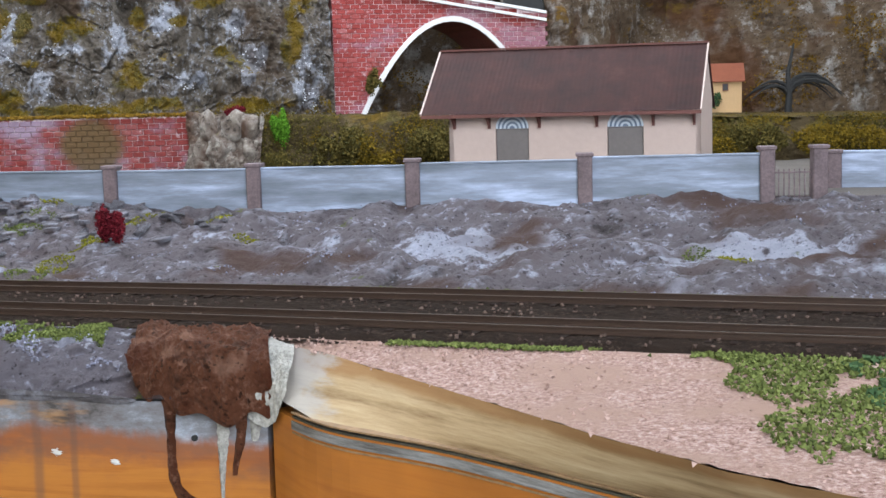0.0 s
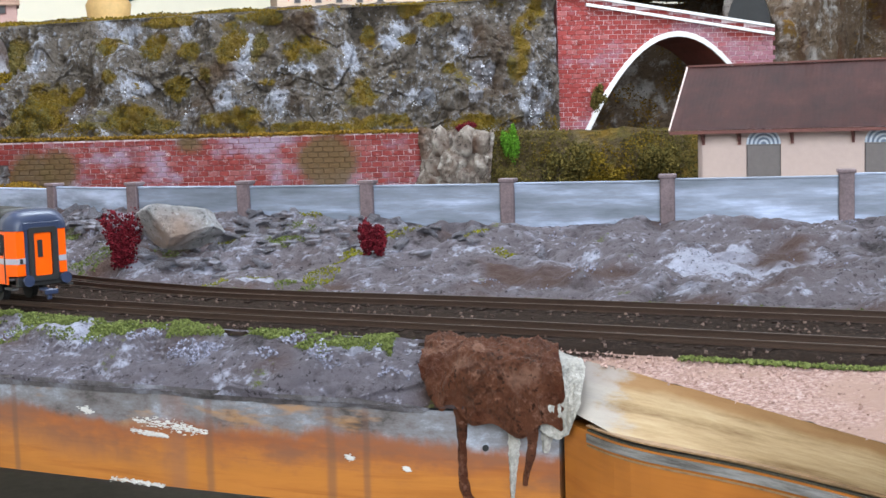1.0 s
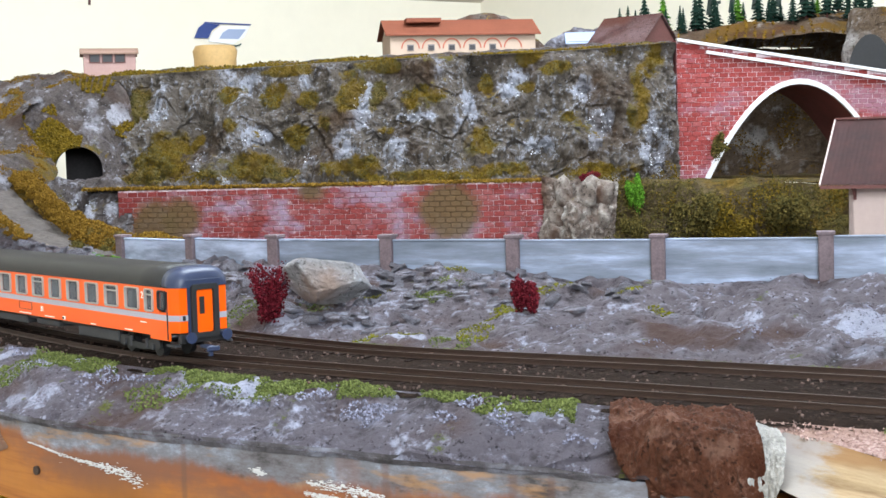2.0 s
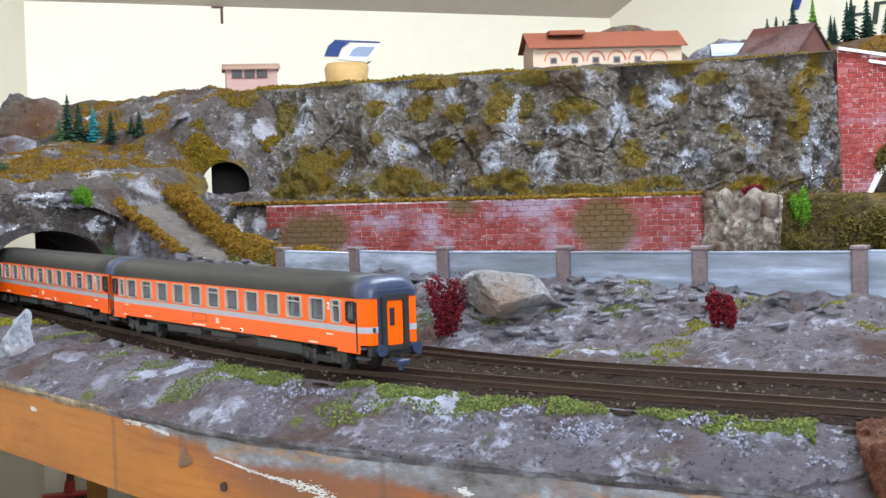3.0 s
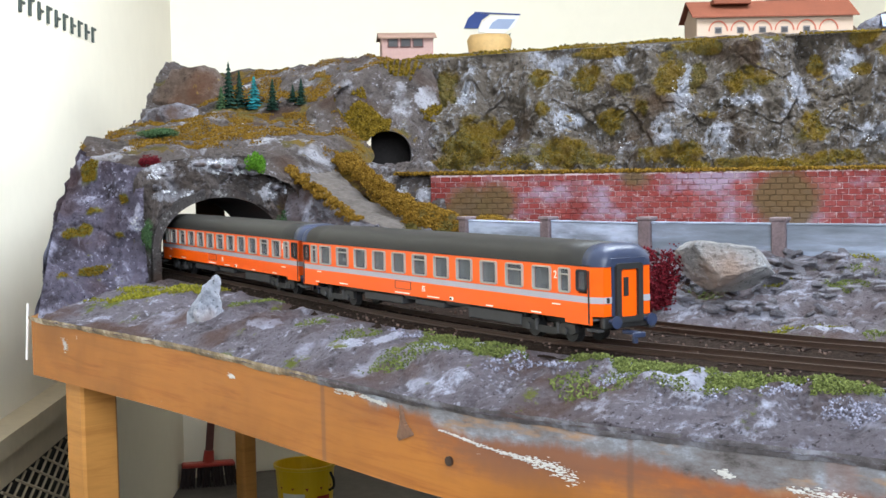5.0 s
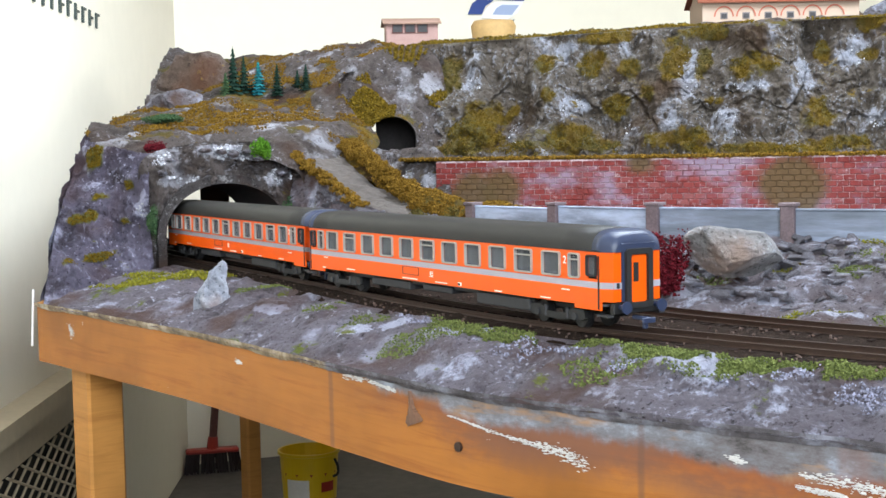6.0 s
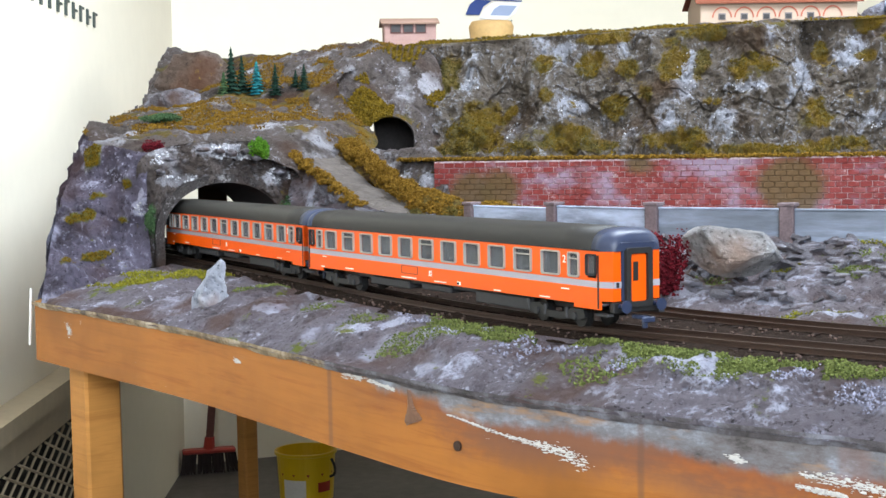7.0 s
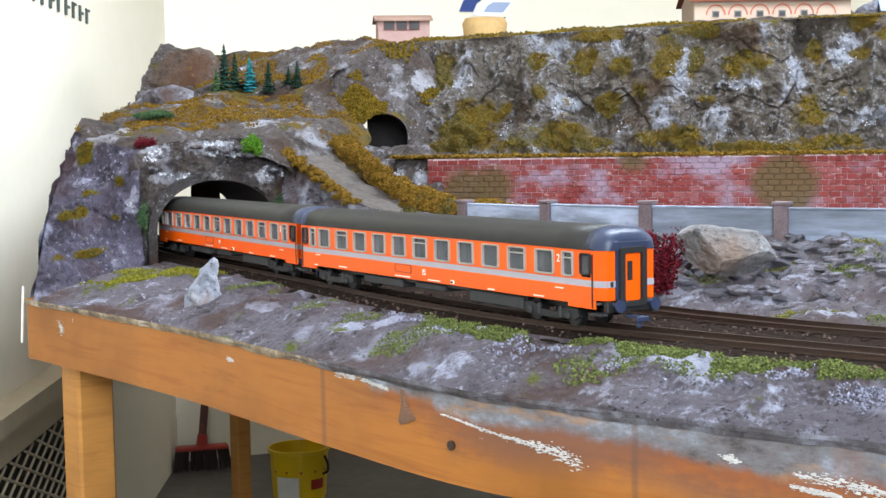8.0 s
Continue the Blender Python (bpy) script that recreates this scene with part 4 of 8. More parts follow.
def wall(name, a, b, thick, mat, label, opening=None):
    """A wall whose room side runs from a to b, up to the ceiling; opening: start, end, foot and head of a window."""
    d, length = (b - a).normalized(), (b - a).length
    nrm = Vector((-d.y, d.x, 0)) * thick
    kink = [s for s in [k * length / 400 for k in range(1, 400)] if (ceiling_z(a + d * s) < TOP) != (ceiling_z(a + d * (s + length / 400)) < TOP)][:1]
    cuts = sorted({0.0, length, *kink, *(opening[:2] if opening else ())})
    bm = bmesh.new()

    def piece(s0, s1, lo0, lo1, hi0, hi1):
        p, q = a + d * s0, a + d * s1
        v = [bm.verts.new(r + Vector((0, 0, z))) for r, z in ((p, lo0), (q, lo1), (q + nrm, lo1), (p + nrm, lo0), (p, hi0), (q, hi1), (q + nrm, hi1), (p + nrm, hi0))]
        for f in ((3, 2, 1, 0), (4, 5, 6, 7), (0, 1, 5, 4), (1, 2, 6, 5), (2, 3, 7, 6), (3, 0, 4, 7)):
            bm.faces.new([v[i] for i in f])

    for s0, s1 in zip(cuts, cuts[1:]):
        h0, h1 = ceiling_z(a + d * s0) + 0.03, ceiling_z(a + d * s1) + 0.03
        if opening and opening[0] - 1e-6 <= s0 and s1 <= opening[1] + 1e-6:
            piece(s0, s1, FLOOR, FLOOR, opening[2], opening[2])
            piece(s0, s1, opening[3], opening[3], h0, h1)
        else:
            piece(s0, s1, FLOOR, FLOOR, h0, h1)
    bmesh.ops.recalc_face_normals(bm, faces=bm.faces)
    return tagged(part(name, bm, mat), label, "wall", kind="structure")


def slab(name, corners, thick, mat, label, category, hole=None):
    """A plate over corners, going up by thick, with a four-cornered hole if one is given."""
    bm = bmesh.new()
    v = [bm.verts.new(p) for p in corners]
    if hole:
        w = [bm.verts.new(p) for p in hole]
        faces = [bm.faces.new((v[k], v[(k + 1) % 4], w[(k + 1) % 4], w[k])) for k in range(4)]
    else:
        faces = [bm.faces.new(v)]
    ret = bmesh.ops.extrude_face_region(bm, geom=faces)
    bmesh.ops.translate(bm, vec=(0, 0, thick), verts=[g for g in ret["geom"] if isinstance(g, bmesh.types.BMVert)])
    bmesh.ops.recalc_face_normals(bm, faces=bm.faces)
    return tagged(part(name, bm, mat), label, category, kind="structure")


wall("wall_back", WA0, WA1, 0.08, M["wall"], "cream painted back wall of the room")
# openings in the right and rear walls belong to the added windows
wall("wall_right", WA1, WB1, 0.08, M["wall"], "cream painted side wall of the room", (1.47, 2.37, 0.46, 0.86))
wall("wall_left", WL1, WA0, 0.08, M["wall"], "cream painted wall beside the table's end")
rear_len = (WL1 - WB1).length
rear_s = (Vector((0.985, -0.705, 0)) - WB1).dot((WL1 - WB1).normalized())
wall("wall_rear", WB1, WL1, 0.08, M["white_wall"], "plain wall closing the room", (rear_s - 0.55, rear_s + 0.55, 0.22, 1.02))
up = lambda p: Vector((p.x, p.y, ceiling_z(p)))
slab("floor", [Vector((p.x, p.y, FLOOR - 0.04)) for p in (WA0, WL1, WB1, WA1)], 0.04, M["floor"], "dull grey-brown floor under the table", "floor")
WR, WL = WA1 + RD * (RUN / RD.dot(n_in)), WA0 + LD * (RUN / LD.dot(n_in))
# hole for the added skylight
SKY = Vector((-0.167, 1.119, 0))
e = (WA1 - WA0).normalized()
sky_hole = [up(SKY + e * a + n_in * b) for a, b in ((-0.42, -0.30), (0.42, -0.30), (0.42, 0.30), (-0.42, 0.30))]
slab("ceiling", [up(WA0), up(WA1), up(WR - n_in * 0.001), up(WL - n_in * 0.001)], 0.05, M["ceiling"], "sloping beige ceiling over the back wall", "ceiling", sky_hole)
slab("ceiling_flat", [Vector((p.x, p.y, TOP)) for p in (WR, WB1, WL1, WL)], 0.05, M["white_wall"], "flat white ceiling", "ceiling")

# ---- fence ----
POSTS = [(-0.518, 0.958), (-0.4436, 0.9114), (-0.3678, 0.8675), (-0.2839, 0.8412), (-0.2001, 0.8246), (-0.1112, 0.8092), (-0.0166, 0.7953), (0.0836, 0.7886), (0.1878, 0.7816)]
POST_Z = [0.0455, 0.0472, 0.0485, 0.0488, 0.0482, 0.0480, 0.0490, 0.0500, 0.0515]
fence = thing("yard_fence", "grey-blue concrete panel fence with weathered posts behind the track", "fence")


def fence_post(x, y, top, ang, parent):
    r = Matrix.Rotation(ang, 4, "Z")
    bm = bmesh.new()
    cube(bm, x, y, (top + 0.006) / 2, 0.0085, 0.0085, top - 0.006, 0.0006, r)
    cube(bm, x, y, top - 0.001, 0.0102, 0.0102, 0.0022, 0.0004, r)
    return part("fence_post", bm, M["post"], parent)


def fence_panel(a, b, top, z0, parent):
    d = Vector((b[0] - a[0], b[1] - a[1], 0))
    r = Matrix.Rotation(math.atan2(d.y, d.x), 4, "Z")
    ob = part("fence_panel", box((0), 0, 0, d.length - 0.008, 0.003, top - z0, 0.0003), M["fence"], parent)
    ob.location = ((a[0] + b[0]) / 2, (a[1] + b[1]) / 2, (top + z0) / 2)
    ob.rotation_euler = (0, 0, math.atan2(d.y, d.x))
    cap = part("coping", box(0, 0, (top - z0) / 2 + 0.0005, d.length - 0.008, 0.0042, 0.0014, 0.0003), M["fence"], ob)
    return ob


for i, ((x, y), top) in enumerate(zip(POSTS, POST_Z)):
    j = min(i, len(POSTS) - 2)
    ang = math.atan2(POSTS[j + 1][1] - POSTS[j][1], POSTS[j + 1][0] - POSTS[j][0])
    fence_post(x, y, top, ang, fence)
    if i + 1 < len(POSTS):
        fence_panel((x, y), POSTS[i + 1], (top + POST_Z[i + 1]) / 2 - 0.0042, 0.012, fence)
gate = thing("yard_gate", "small grey slatted gate between two brick-capped posts", "gate")
fence_post(0.2175, 0.780, 0.0515, 0, gate)
for k in range(7):
    part("gate_bar", box(0.1945 + k * 0.003, 0.7808, 0.027, 0.0007, 0.0007, 0.022), M["post"], gate)
for z in (0.021, 0.036):
    part("gate_rail", box(0.2028, 0.7808, z, 0.0215, 0.0009, 0.0009), M["post"], gate)
rear_fence = thing("rear_fence", "pale grey concrete fence beyond the gate", "fence")
for k in range(4):
    fence_post(0.25 + 0.055 * k, 0.86 - 0.02 * k, 0.0445, -0.35, rear_fence)
    fence_panel((0.25 + 0.055 * k, 0.86 - 0.02 * k), (0.305 + 0.055 * k, 0.84 - 0.02 * k), 0.043, 0.012, rear_fence)

# ---- brick retaining wall ----
bw = thing("retaining_wall", "red brick retaining wall, chalky joints, moss blotches", "wall", kind="structure")
B0, B1 = Vector((-0.662, 1.268, 0)), Vector((-0.232, 1.273, 0))
bd = (B1 - B0).normalized()
bang = math.atan2(bd.y, bd.x)
core = part("core", box(0, 0.0066, 0, (B1 - B0).length, 0.0117, 0.062, 0), M["mortar"], bw)
core.location = ((B0 + B1) / 2) + Vector((0, 0, 0.0415))
core.rotation_euler = (0, 0, bang)
bl_, bh_ = 0.0104, 0.0052


def brick_mesh(name, w, h, d, mat):
    bm = box(0, 0, 0, w, d, h, 0.0003)
    me = bpy.data.meshes.new(name)
    bm.to_mesh(me)
    bm.free()
    me.materials.append(mat)
    return me


def brick_field(parent, start, direction, length, z0, z1, mat, single, limit, seed, skip=None):
    """Courses of bricks standing proud of a wall: the first limit as parts, the rest joined."""
    d = direction.normalized()
    out = Vector((d.y, -d.x, 0))
    me = brick_mesh("brick", bl_ - 0.0006, bh_ - 0.0005, 0.0009, mat)
    me1 = brick_mesh("brick", bl_ - 0.0006, bh_ - 0.0005, 0.0009, single)
    halved = brick_mesh("brick", bl_ / 2 - 0.0006, bh_ - 0.0005, 0.0009, single)
    rnd = random.Random(seed)
    rest, count, rows = [], 0, int((z1 - z0) / bh_)
    for r in range(rows):
        a = -bl_ / 2 * (r % 2)
        while a < length:
            w = bl_
            c = a + w / 2
            half = c < w * 0.45 or c > length - w * 0.25
            c = max(w / 4, min(length - w / 4, c))
            if not (skip and skip(c, z0 + (r + 0.5) * bh_)):
                p = start + d * c + Vector((0, 0, z0 + (r + 0.5) * bh_)) + out * (0.0001 + rnd.uniform(0, 0.0003))
                if half or (count < limit and z0 + r * bh_ > 0.03):
                    ob = new("brick", halved if half else me1)
                    ob.parent = parent
                    ob.location, ob.rotation_euler = p, (0, rnd.uniform(-0.02, 0.02), math.atan2(d.y, d.x))
                    count += 1
                else:
                    rest.append(p)
            a += w
    if rest:
        bm = bmesh.new()
        base = bmesh.new()
        base.from_mesh(me)
        vs0, fs0 = [v.co.copy() for v in base.verts], [[v.index for v in f.verts] for f in base.faces]
        base.free()
        bm.free()
        verts, faces = [], []
        rot = Matrix.Rotation(math.atan2(d.y, d.x), 3, "Z")
        for p in rest:
            k = len(verts)
            verts += [p + rot @ v for v in vs0]
            faces += [[k + i for i in f] for f in fs0]
        tagged(part("brickwork", mesh_from("brickwork", verts, faces, mat), mat, parent), kind="stuff")


brick_field(bw, B0, bd, (B1 - B0).length, 0.014, 0.0722, M["brick"], M["single_brick"], 300, 5)

# ---- coaches ----
LB, HW = 0.294, 0.01625
ZB, ZE, ZS0, ZS1, ZW0, ZW1, ZG = 0.0120, 0.0102, 0.0200, 0.0229, 0.0240, 0.0351, 0.0368
BIG = [0.0322 + 0.0225 * k for k in range(11)]


def coach_openings():
    """Centre, width and kind of each opening along a side."""
    out = [(0.0060, 0.0062, "door"), (0.0168, 0.0072, "small")]
    out += [(c, 0.0141, "tilting" if k in (1, 5, 9) else "fixed") for k, c in enumerate(BIG)]
    return out + [(LB - 0.0190, 0.0080, "small"), (LB - 0.0062, 0.0070, "door")]


def round_rect(w, h, r, n=4):
    pts = []
    for cx, cz, a0 in ((w / 2 - r, h / 2 - r, 0), (-w / 2 + r, h / 2 - r, 90), (-w / 2 + r, -h / 2 + r, 180), (w / 2 - r, -h / 2 + r, 270)):
        pts += [(cx + r * math.cos(radians(a0 + 90 * k / n)), cz + r * math.sin(radians(a0 + 90 * k / n))) for k in range(n + 1)]
    return pts


def ring(outer, inner, y0, y1):
    """A flat frame between two outlines, from y0 to y1."""
    bm, n = bmesh.new(), len(outer)
    a, b, c, d = ([bm.verts.new((x, y, z)) for x, z in o] for o, y in ((outer, y0), (inner, y0), (inner, y1), (outer, y1)))
    for i in range(n):
        j = (i + 1) % n
        bm.faces.new((a[i], a[j], b[j], b[i]))
        bm.faces.new((b[i], b[j], c[j], c[i]))
        bm.faces.new((c[i], c[j], d[j], d[i]))
        bm.faces.new((d[i], d[j], a[j], a[i]))
    bmesh.ops.recalc_face_normals(bm, faces=bm.faces)
    return bm


def panel_grid(y, xs, zs, skip, thick):
    """A wall of quads on a grid, with cells left out, thick metres."""
    bm = bmesh.new()
    v = {(i, k): bm.verts.new((x, y, z)) for i, x in enumerate(xs) for k, z in enumerate(zs)}
    for i in range(len(xs) - 1):
        for k in range(len(zs) - 1):
            if not skip((xs[i] + xs[i + 1]) / 2, (zs[k] + zs[k + 1]) / 2):
                bm.faces.new((v[i, k], v[i + 1, k], v[i + 1, k + 1], v[i, k + 1]))
    bmesh.ops.delete(bm, geom=[w for w in bm.verts if not w.link_faces], context="VERTS")
    bmesh.ops.solidify(bm, geom=bm.faces[:], thickness=thick)
    bmesh.ops.recalc_face_normals(bm, faces=bm.faces)
    return bm


def build_coach():
    t = thing("passenger_coach", "orange model railway coach with grey stripe and dark grey roof", "coach", group="train of orange coaches")
    ops = coach_openings()
    for sgn in (-1, 1):
        y = sgn * HW
        xs = sorted({0.0, 0.0195, LB - 0.0195, LB} | {round(c + s * (w / 2 - 0.0002), 6) for c, w, _ in ops for s in (-1, 1)})
        hole = lambda x, z: ZW0 < z < ZW1 and any(abs(x - c) < w / 2 - 0.0003 for c, w, _ in ops)
        low = lambda x, z: z < ZB and 0.0195 < x < LB - 0.0195
        part("side_panel", panel_grid(y, xs, [ZE, ZB, ZS0], low, -sgn * 0.0008), M["orange"], t)
        part("window_band", panel_grid(y, xs, [ZS1, ZW0 + 0.0002, ZW1 - 0.0002, ZG], hole, -sgn * 0.0008), M["orange"], t)
        part("stripe", panel_grid(y, [0.0, 0.1, 0.2, LB], [ZS0, ZS1], lambda x, z: False, -sgn * 0.0008), M["stripe"], t, "pale grey lengthwise stripe")
        for c, w, kind in ops:
            h, zc = ZW1 - ZW0, (ZW0 + ZW1) / 2
            if kind == "door":
                h, zc = h * 0.84, zc + 0.0006
            f = 0.00048 if kind != "door" else 0.0004
            bm = ring(round_rect(w + 0.0004, h + 0.0004, 0.0013), round_rect(w - 2 * f, h - 2 * f, 0.0010), -0.0011, 0.0003)
            if kind in ("tilting", "small"):
                cube(bm, 0, -0.0003, h * 0.24, w - f, 0.0009, 0.0006)
            wn_ = part("coach_window", bm, M["frame"] if kind != "door" else M["black"], t, "bright metal window frame" if kind != "door" else "black-framed door window")
            wn_.matrix_local = pose(c, y, zc, 0, 0, 0) if sgn < 0 else pose(c, y, zc, 0, 0, 180)
            gl = part("pane", box(0, 0.0004, 0, w - f, 0.0003, h - f), M["glass"], wn_)
            gl.visible_shadow = False
            if kind == "fixed" or kind == "tilting":
                cur = bmesh.new()
                for s in (-1, 1):
                    for q in range(4):
                        cube(cur, s * (w / 2 - 0.0011 - q * 0.0007), 0.0016 + 0.0003 * (q % 2), -0.0006, 0.0006, 0.0003, h - 0.0016)
                part("curtain", cur, M["curtain"], wn_, "grey pleated curtains")
        # door seam, handrail and small markings
        for x in (0.0015, LB - 0.0015):
            part("door_seam", box(x, y + sgn * 0.0002, (ZE + ZW1) / 2, 0.0007, 0.0004, ZW1 - ZE - 0.001), M["black"], t)
        for x, z, w, h in ((0.055, 0.0136, 0.010, 0.0006), (0.125, 0.0131, 0.016, 0.0006), (0.158, 0.0131, 0.012, 0.0005), (0.212, 0.0128, 0.006, 0.0006), (0.252, 0.0130, 0.008, 0.0005), (0.268, 0.0180, 0.006, 0.0005), (0.0225, 0.0190, 0.005, 0.0005), (0.020, 0.0128, 0.004, 0.0006)):
            part("marking", box(x if sgn < 0 else LB - x, y + sgn * 0.0001, z, w, 0.0004, h), M["marking"], t, "small white marking bar")
        bm = bmesh.new()
        for dx, dz, w, h in ((-0.0009, 0, 0.0004, 0.0022), (-0.0003, 0.0009, 0.0011, 0.0004), (-0.0004, 0.0001, 0.0008, 0.0004), (0.0010, 0.0009, 0.0011, 0.0004), (0.0010, 0, 0.0011, 0.0004), (0.0010, -0.0009, 0.0011, 0.0004), (0, -0.0016, 0.0034, 0.0003)):
            cube(bm, dx, 0, dz, w, 0.0004, h)
        lg = part("emblem", bm, M["marking"], t, "small white emblem of bars")
        lg.matrix_local = pose(LB * 0.503, y + sgn * 0.0001, 0.0172, 0, 0, 0 if sgn < 0 else 180)
        pn = part("access_panel", ring(round_rect(0.0175, 0.0044, 0.0005), round_rect(0.0170, 0.0039, 0.0004), -0.0003, 0.0002), M["trim_brown"], t, "thin dark outline of an access panel")
        pn.matrix_local = pose(LB * 0.428, y, 0.0174, 0, 0, 0 if sgn < 0 else 180)
        part("filler_cap", box(LB * 0.6, y + sgn * 0.0002, 0.0136, 0.0032, 0.0006, 0.0019, 0.0002), M["marking"], t, "white filler plate").location.x = 0
        part("filler_hole", box(LB * 0.6, y + sgn * 0.0005, 0.0136, 0.0018, 0.0006, 0.0011), M["black"], t)
        cv = bpy.data.curves.new("class_figure", "FONT")
        cv.body, cv.size, cv.extrude, cv.align_x = "2", 0.0050, 0.00015, "CENTER"
        fg = new("class_figure", cv)
        cv.materials.append(M["marking"])
        fg.parent = t
        fg.matrix_local = pose(LB - 0.0265 if sgn < 0 else 0.0265, y + sgn * 0.0002, 0.0300, 90, 0, 0 if sgn < 0 else 180)
        tagged(fg, "white class figure")
    # tapered ends with gangway
    for end in (0, 1):
        x0, d = (0.0, -1) if end == 0 else (LB, 1)
        x1, hw = x0 + d * 0.0052, HW - 0.0030
        for sgn in (-1, 1):
            for z0, z1, m, nm in ((ZE + 0.004, ZS0, "orange", "corner_panel"), (ZS0, ZS1, "stripe", "corner_stripe"), (ZS1, ZG, "orange", "corner_panel")):
                bm = bmesh.new()
                q = [bm.verts.new(p) for p in ((x0, sgn * HW, z0), (x1, sgn * hw, z0), (x1, sgn * hw, z1), (x0, sgn * HW, z1))]
                bm.faces.new(q)
                bmesh.ops.solidify(bm, geom=bm.faces[:], thickness=0.0007)
                part(nm, bm, M[m], t)
        part("end_wall", box(x1 - d * 0.0004, 0, (ZE + 0.004 + ZG) / 2, 0.0008, 2 * hw, ZG - ZE - 0.004), M["orange"], t)
        part("end_panel", box(x1 + d * 0.0002, 0, (ZE + 0.004 + ZG) / 2, 0.0008, 0.0178, ZG - ZE - 0.004), M["end_grey"], t, "navy panel round the gangway")
        part("end_stripe", box(x1 + d * 0.00005, 0, (ZS0 + ZS1) / 2, 0.0008, 2 * hw - 0.0002, ZS1 - ZS0), M["stripe"], t, "pale grey stripe across the end")
        gw = part("gangway", ring([(a, b + 0.0245) for a, b in round_rect(0.0150, 0.0265, 0.0016)], [(a, b + 0.0245) for a, b in round_rect(0.0098, 0.0215, 0.0012)], -0.0025, 0.0018), M["black"], t, "black rubber gangway frame")
        gw.matrix_local = pose(x1, 0, 0, 0, 0, 90 if end else -90)
        dr = part("end_door", box(x1 + d * 0.0004, 0, 0.0240, 0.0008, 0.0102, 0.0218), M["orange"], t)
        part("door_window", box(x1 + d * 0.0009, -0.0012, 0.0272, 0.0006, 0.0026, 0.0085), M["black"], dr, "narrow dark door window")
        part("buffer_beam", box(x1 - d * 0.001, 0, 0.0112, 0.0030, 0.0270, 0.0050, 0.0004), M["bogie"], t)
        for sgn in (-1, 1):
            bm = bmesh.new()
            cyl(bm, (x1, sgn * 0.0100, 0.0120), (x1 + d * 0.0048, sgn * 0.0100, 0.0120), 0.0011)
            cyl(bm, (x1 + d * 0.0048, sgn * 0.0100, 0.0120), (x1 + d * 0.0055, sgn * 0.0100, 0.0120), 0.0029)
            part("buffer", bm, M["end_grey"], t)
            part("step", box(x0 + d * 0.001, sgn * (HW - 0.0015), 0.0080, 0.0080, 0.0035, 0.0010), M["under"], t)
        bm = bmesh.new()
        cube(bm, x1 + d * 0.0030, 0, 0.0066, 0.0100, 0.0030, 0.0016, 0.0003)
        cube(bm, x1 + d * 0.0080, 0, 0.0060, 0.0012, 0.0072, 0.0024, 0.0003)
        cube(bm, x1 + d * 0.0055, 0, 0.0045, 0.0020, 0.0022, 0.0050, 0.0003)
        part("coupler", bm, M["end_grey"], t, "dark blue-black hook coupler")
        part("tail_lamp", box(x1 + d * 0.0006, -0.0112, 0.0215, 0.0012, 0.0014, 0.0024, 0.0003), M["black"], t)
    # roof
    prof = []
    for k in range(19):
        a = math.pi * k / 18
        prof.append((-math.copysign(abs(math.cos(a)) ** 0.62, math.cos(a)), abs(math.sin(a)) ** 0.85))
    stations = [(-0.0062, 0.70, 0.42), (-0.0056, 0.79, 0.68), (-0.0038, 0.88, 0.86), (0.0, 1.0, 0.98), (0.006, 1.0, 1.0)]
    stations += [(0.006 + (LB - 0.012) * k / 12, 1.0, 1.0) for k in range(1, 12)]
    stations += [(LB - x, w, h) for x, w, h in stations[4::-1]]
    for nm, piece, m in (("roof_cap", stations[:5], "end_grey"), ("roof", stations[4:-4], "roof_grey"), ("roof_cap", stations[-5:], "end_grey")):
        verts = [Vector((x, p * (HW + 0.0004) * w, ZG - 0.0004 + q * 0.0102 * h)) for x, w, h in piece for p, q in prof]
        n = len(prof)
        faces = [(i * n + k, i * n + k + 1, (i + 1) * n + k + 1, (i + 1) * n + k) for i in range(len(piece) - 1) for k in range(n - 1)]
        faces += [tuple(range(n))[::-1], tuple(range((len(piece) - 1) * n, len(piece) * n))]
        part(nm, mesh_from(nm, verts, faces, M[m], True), None, t, "dark grey curved roof" if nm == "roof" else "navy roof end")
    for x in (0.0, LB):
        part("roof_end", box(x + (-0.0059 if x == 0 else 0.0059), 0, ZG + 0.0016, 0.0008, 0.0200, 0.0042, 0.0004), M["end_grey"], t)
    for sgn in (-1, 1):
        part("gutter", box(LB / 2, sgn * (HW + 0.0002), ZG, LB, 0.0008, 0.0006), M["black"], t)
    # inside
    part("coach_floor", box(LB / 2, 0, ZB + 0.0005, LB, 2 * HW - 0.002, 0.001), M["interior"], t)
    part("corridor_wall", box(LB / 2, 0.0055, 0.0245, LB - 0.004, 0.0008, 0.0235), M["interior"], t)
    for k in range(12):
        x = 0.0210 + 0.0225 * k
        part("partition", box(x, -0.0050, 0.0245, 0.0008, 0.0200, 0.0235), M["interior"], t)
        if k < 11:
            for s in (0.0028, 0.0197):
                part("bench", box(x + s, -0.0050, 0.0195, 0.0034, 0.0185, 0.0120, 0.0006), M["seat"], t)
    # underframe
    bm = bmesh.new()
    cube(bm, LB / 2, 0, 0.0108, LB - 0.115, 0.0240, 0.0032, 0.0004)
    part("underframe", bm, M["under"], t)
    for x, w, z, h in ((0.098, 0.044, 0.0085, 0.0048), (0.149, 0.030, 0.0090, 0.0036), (0.2115, 0.047, 0.0078, 0.0062)):
        part("equipment_box", box(x, 0, z, w, 0.0275, h, 0.0006), M["under"], t)
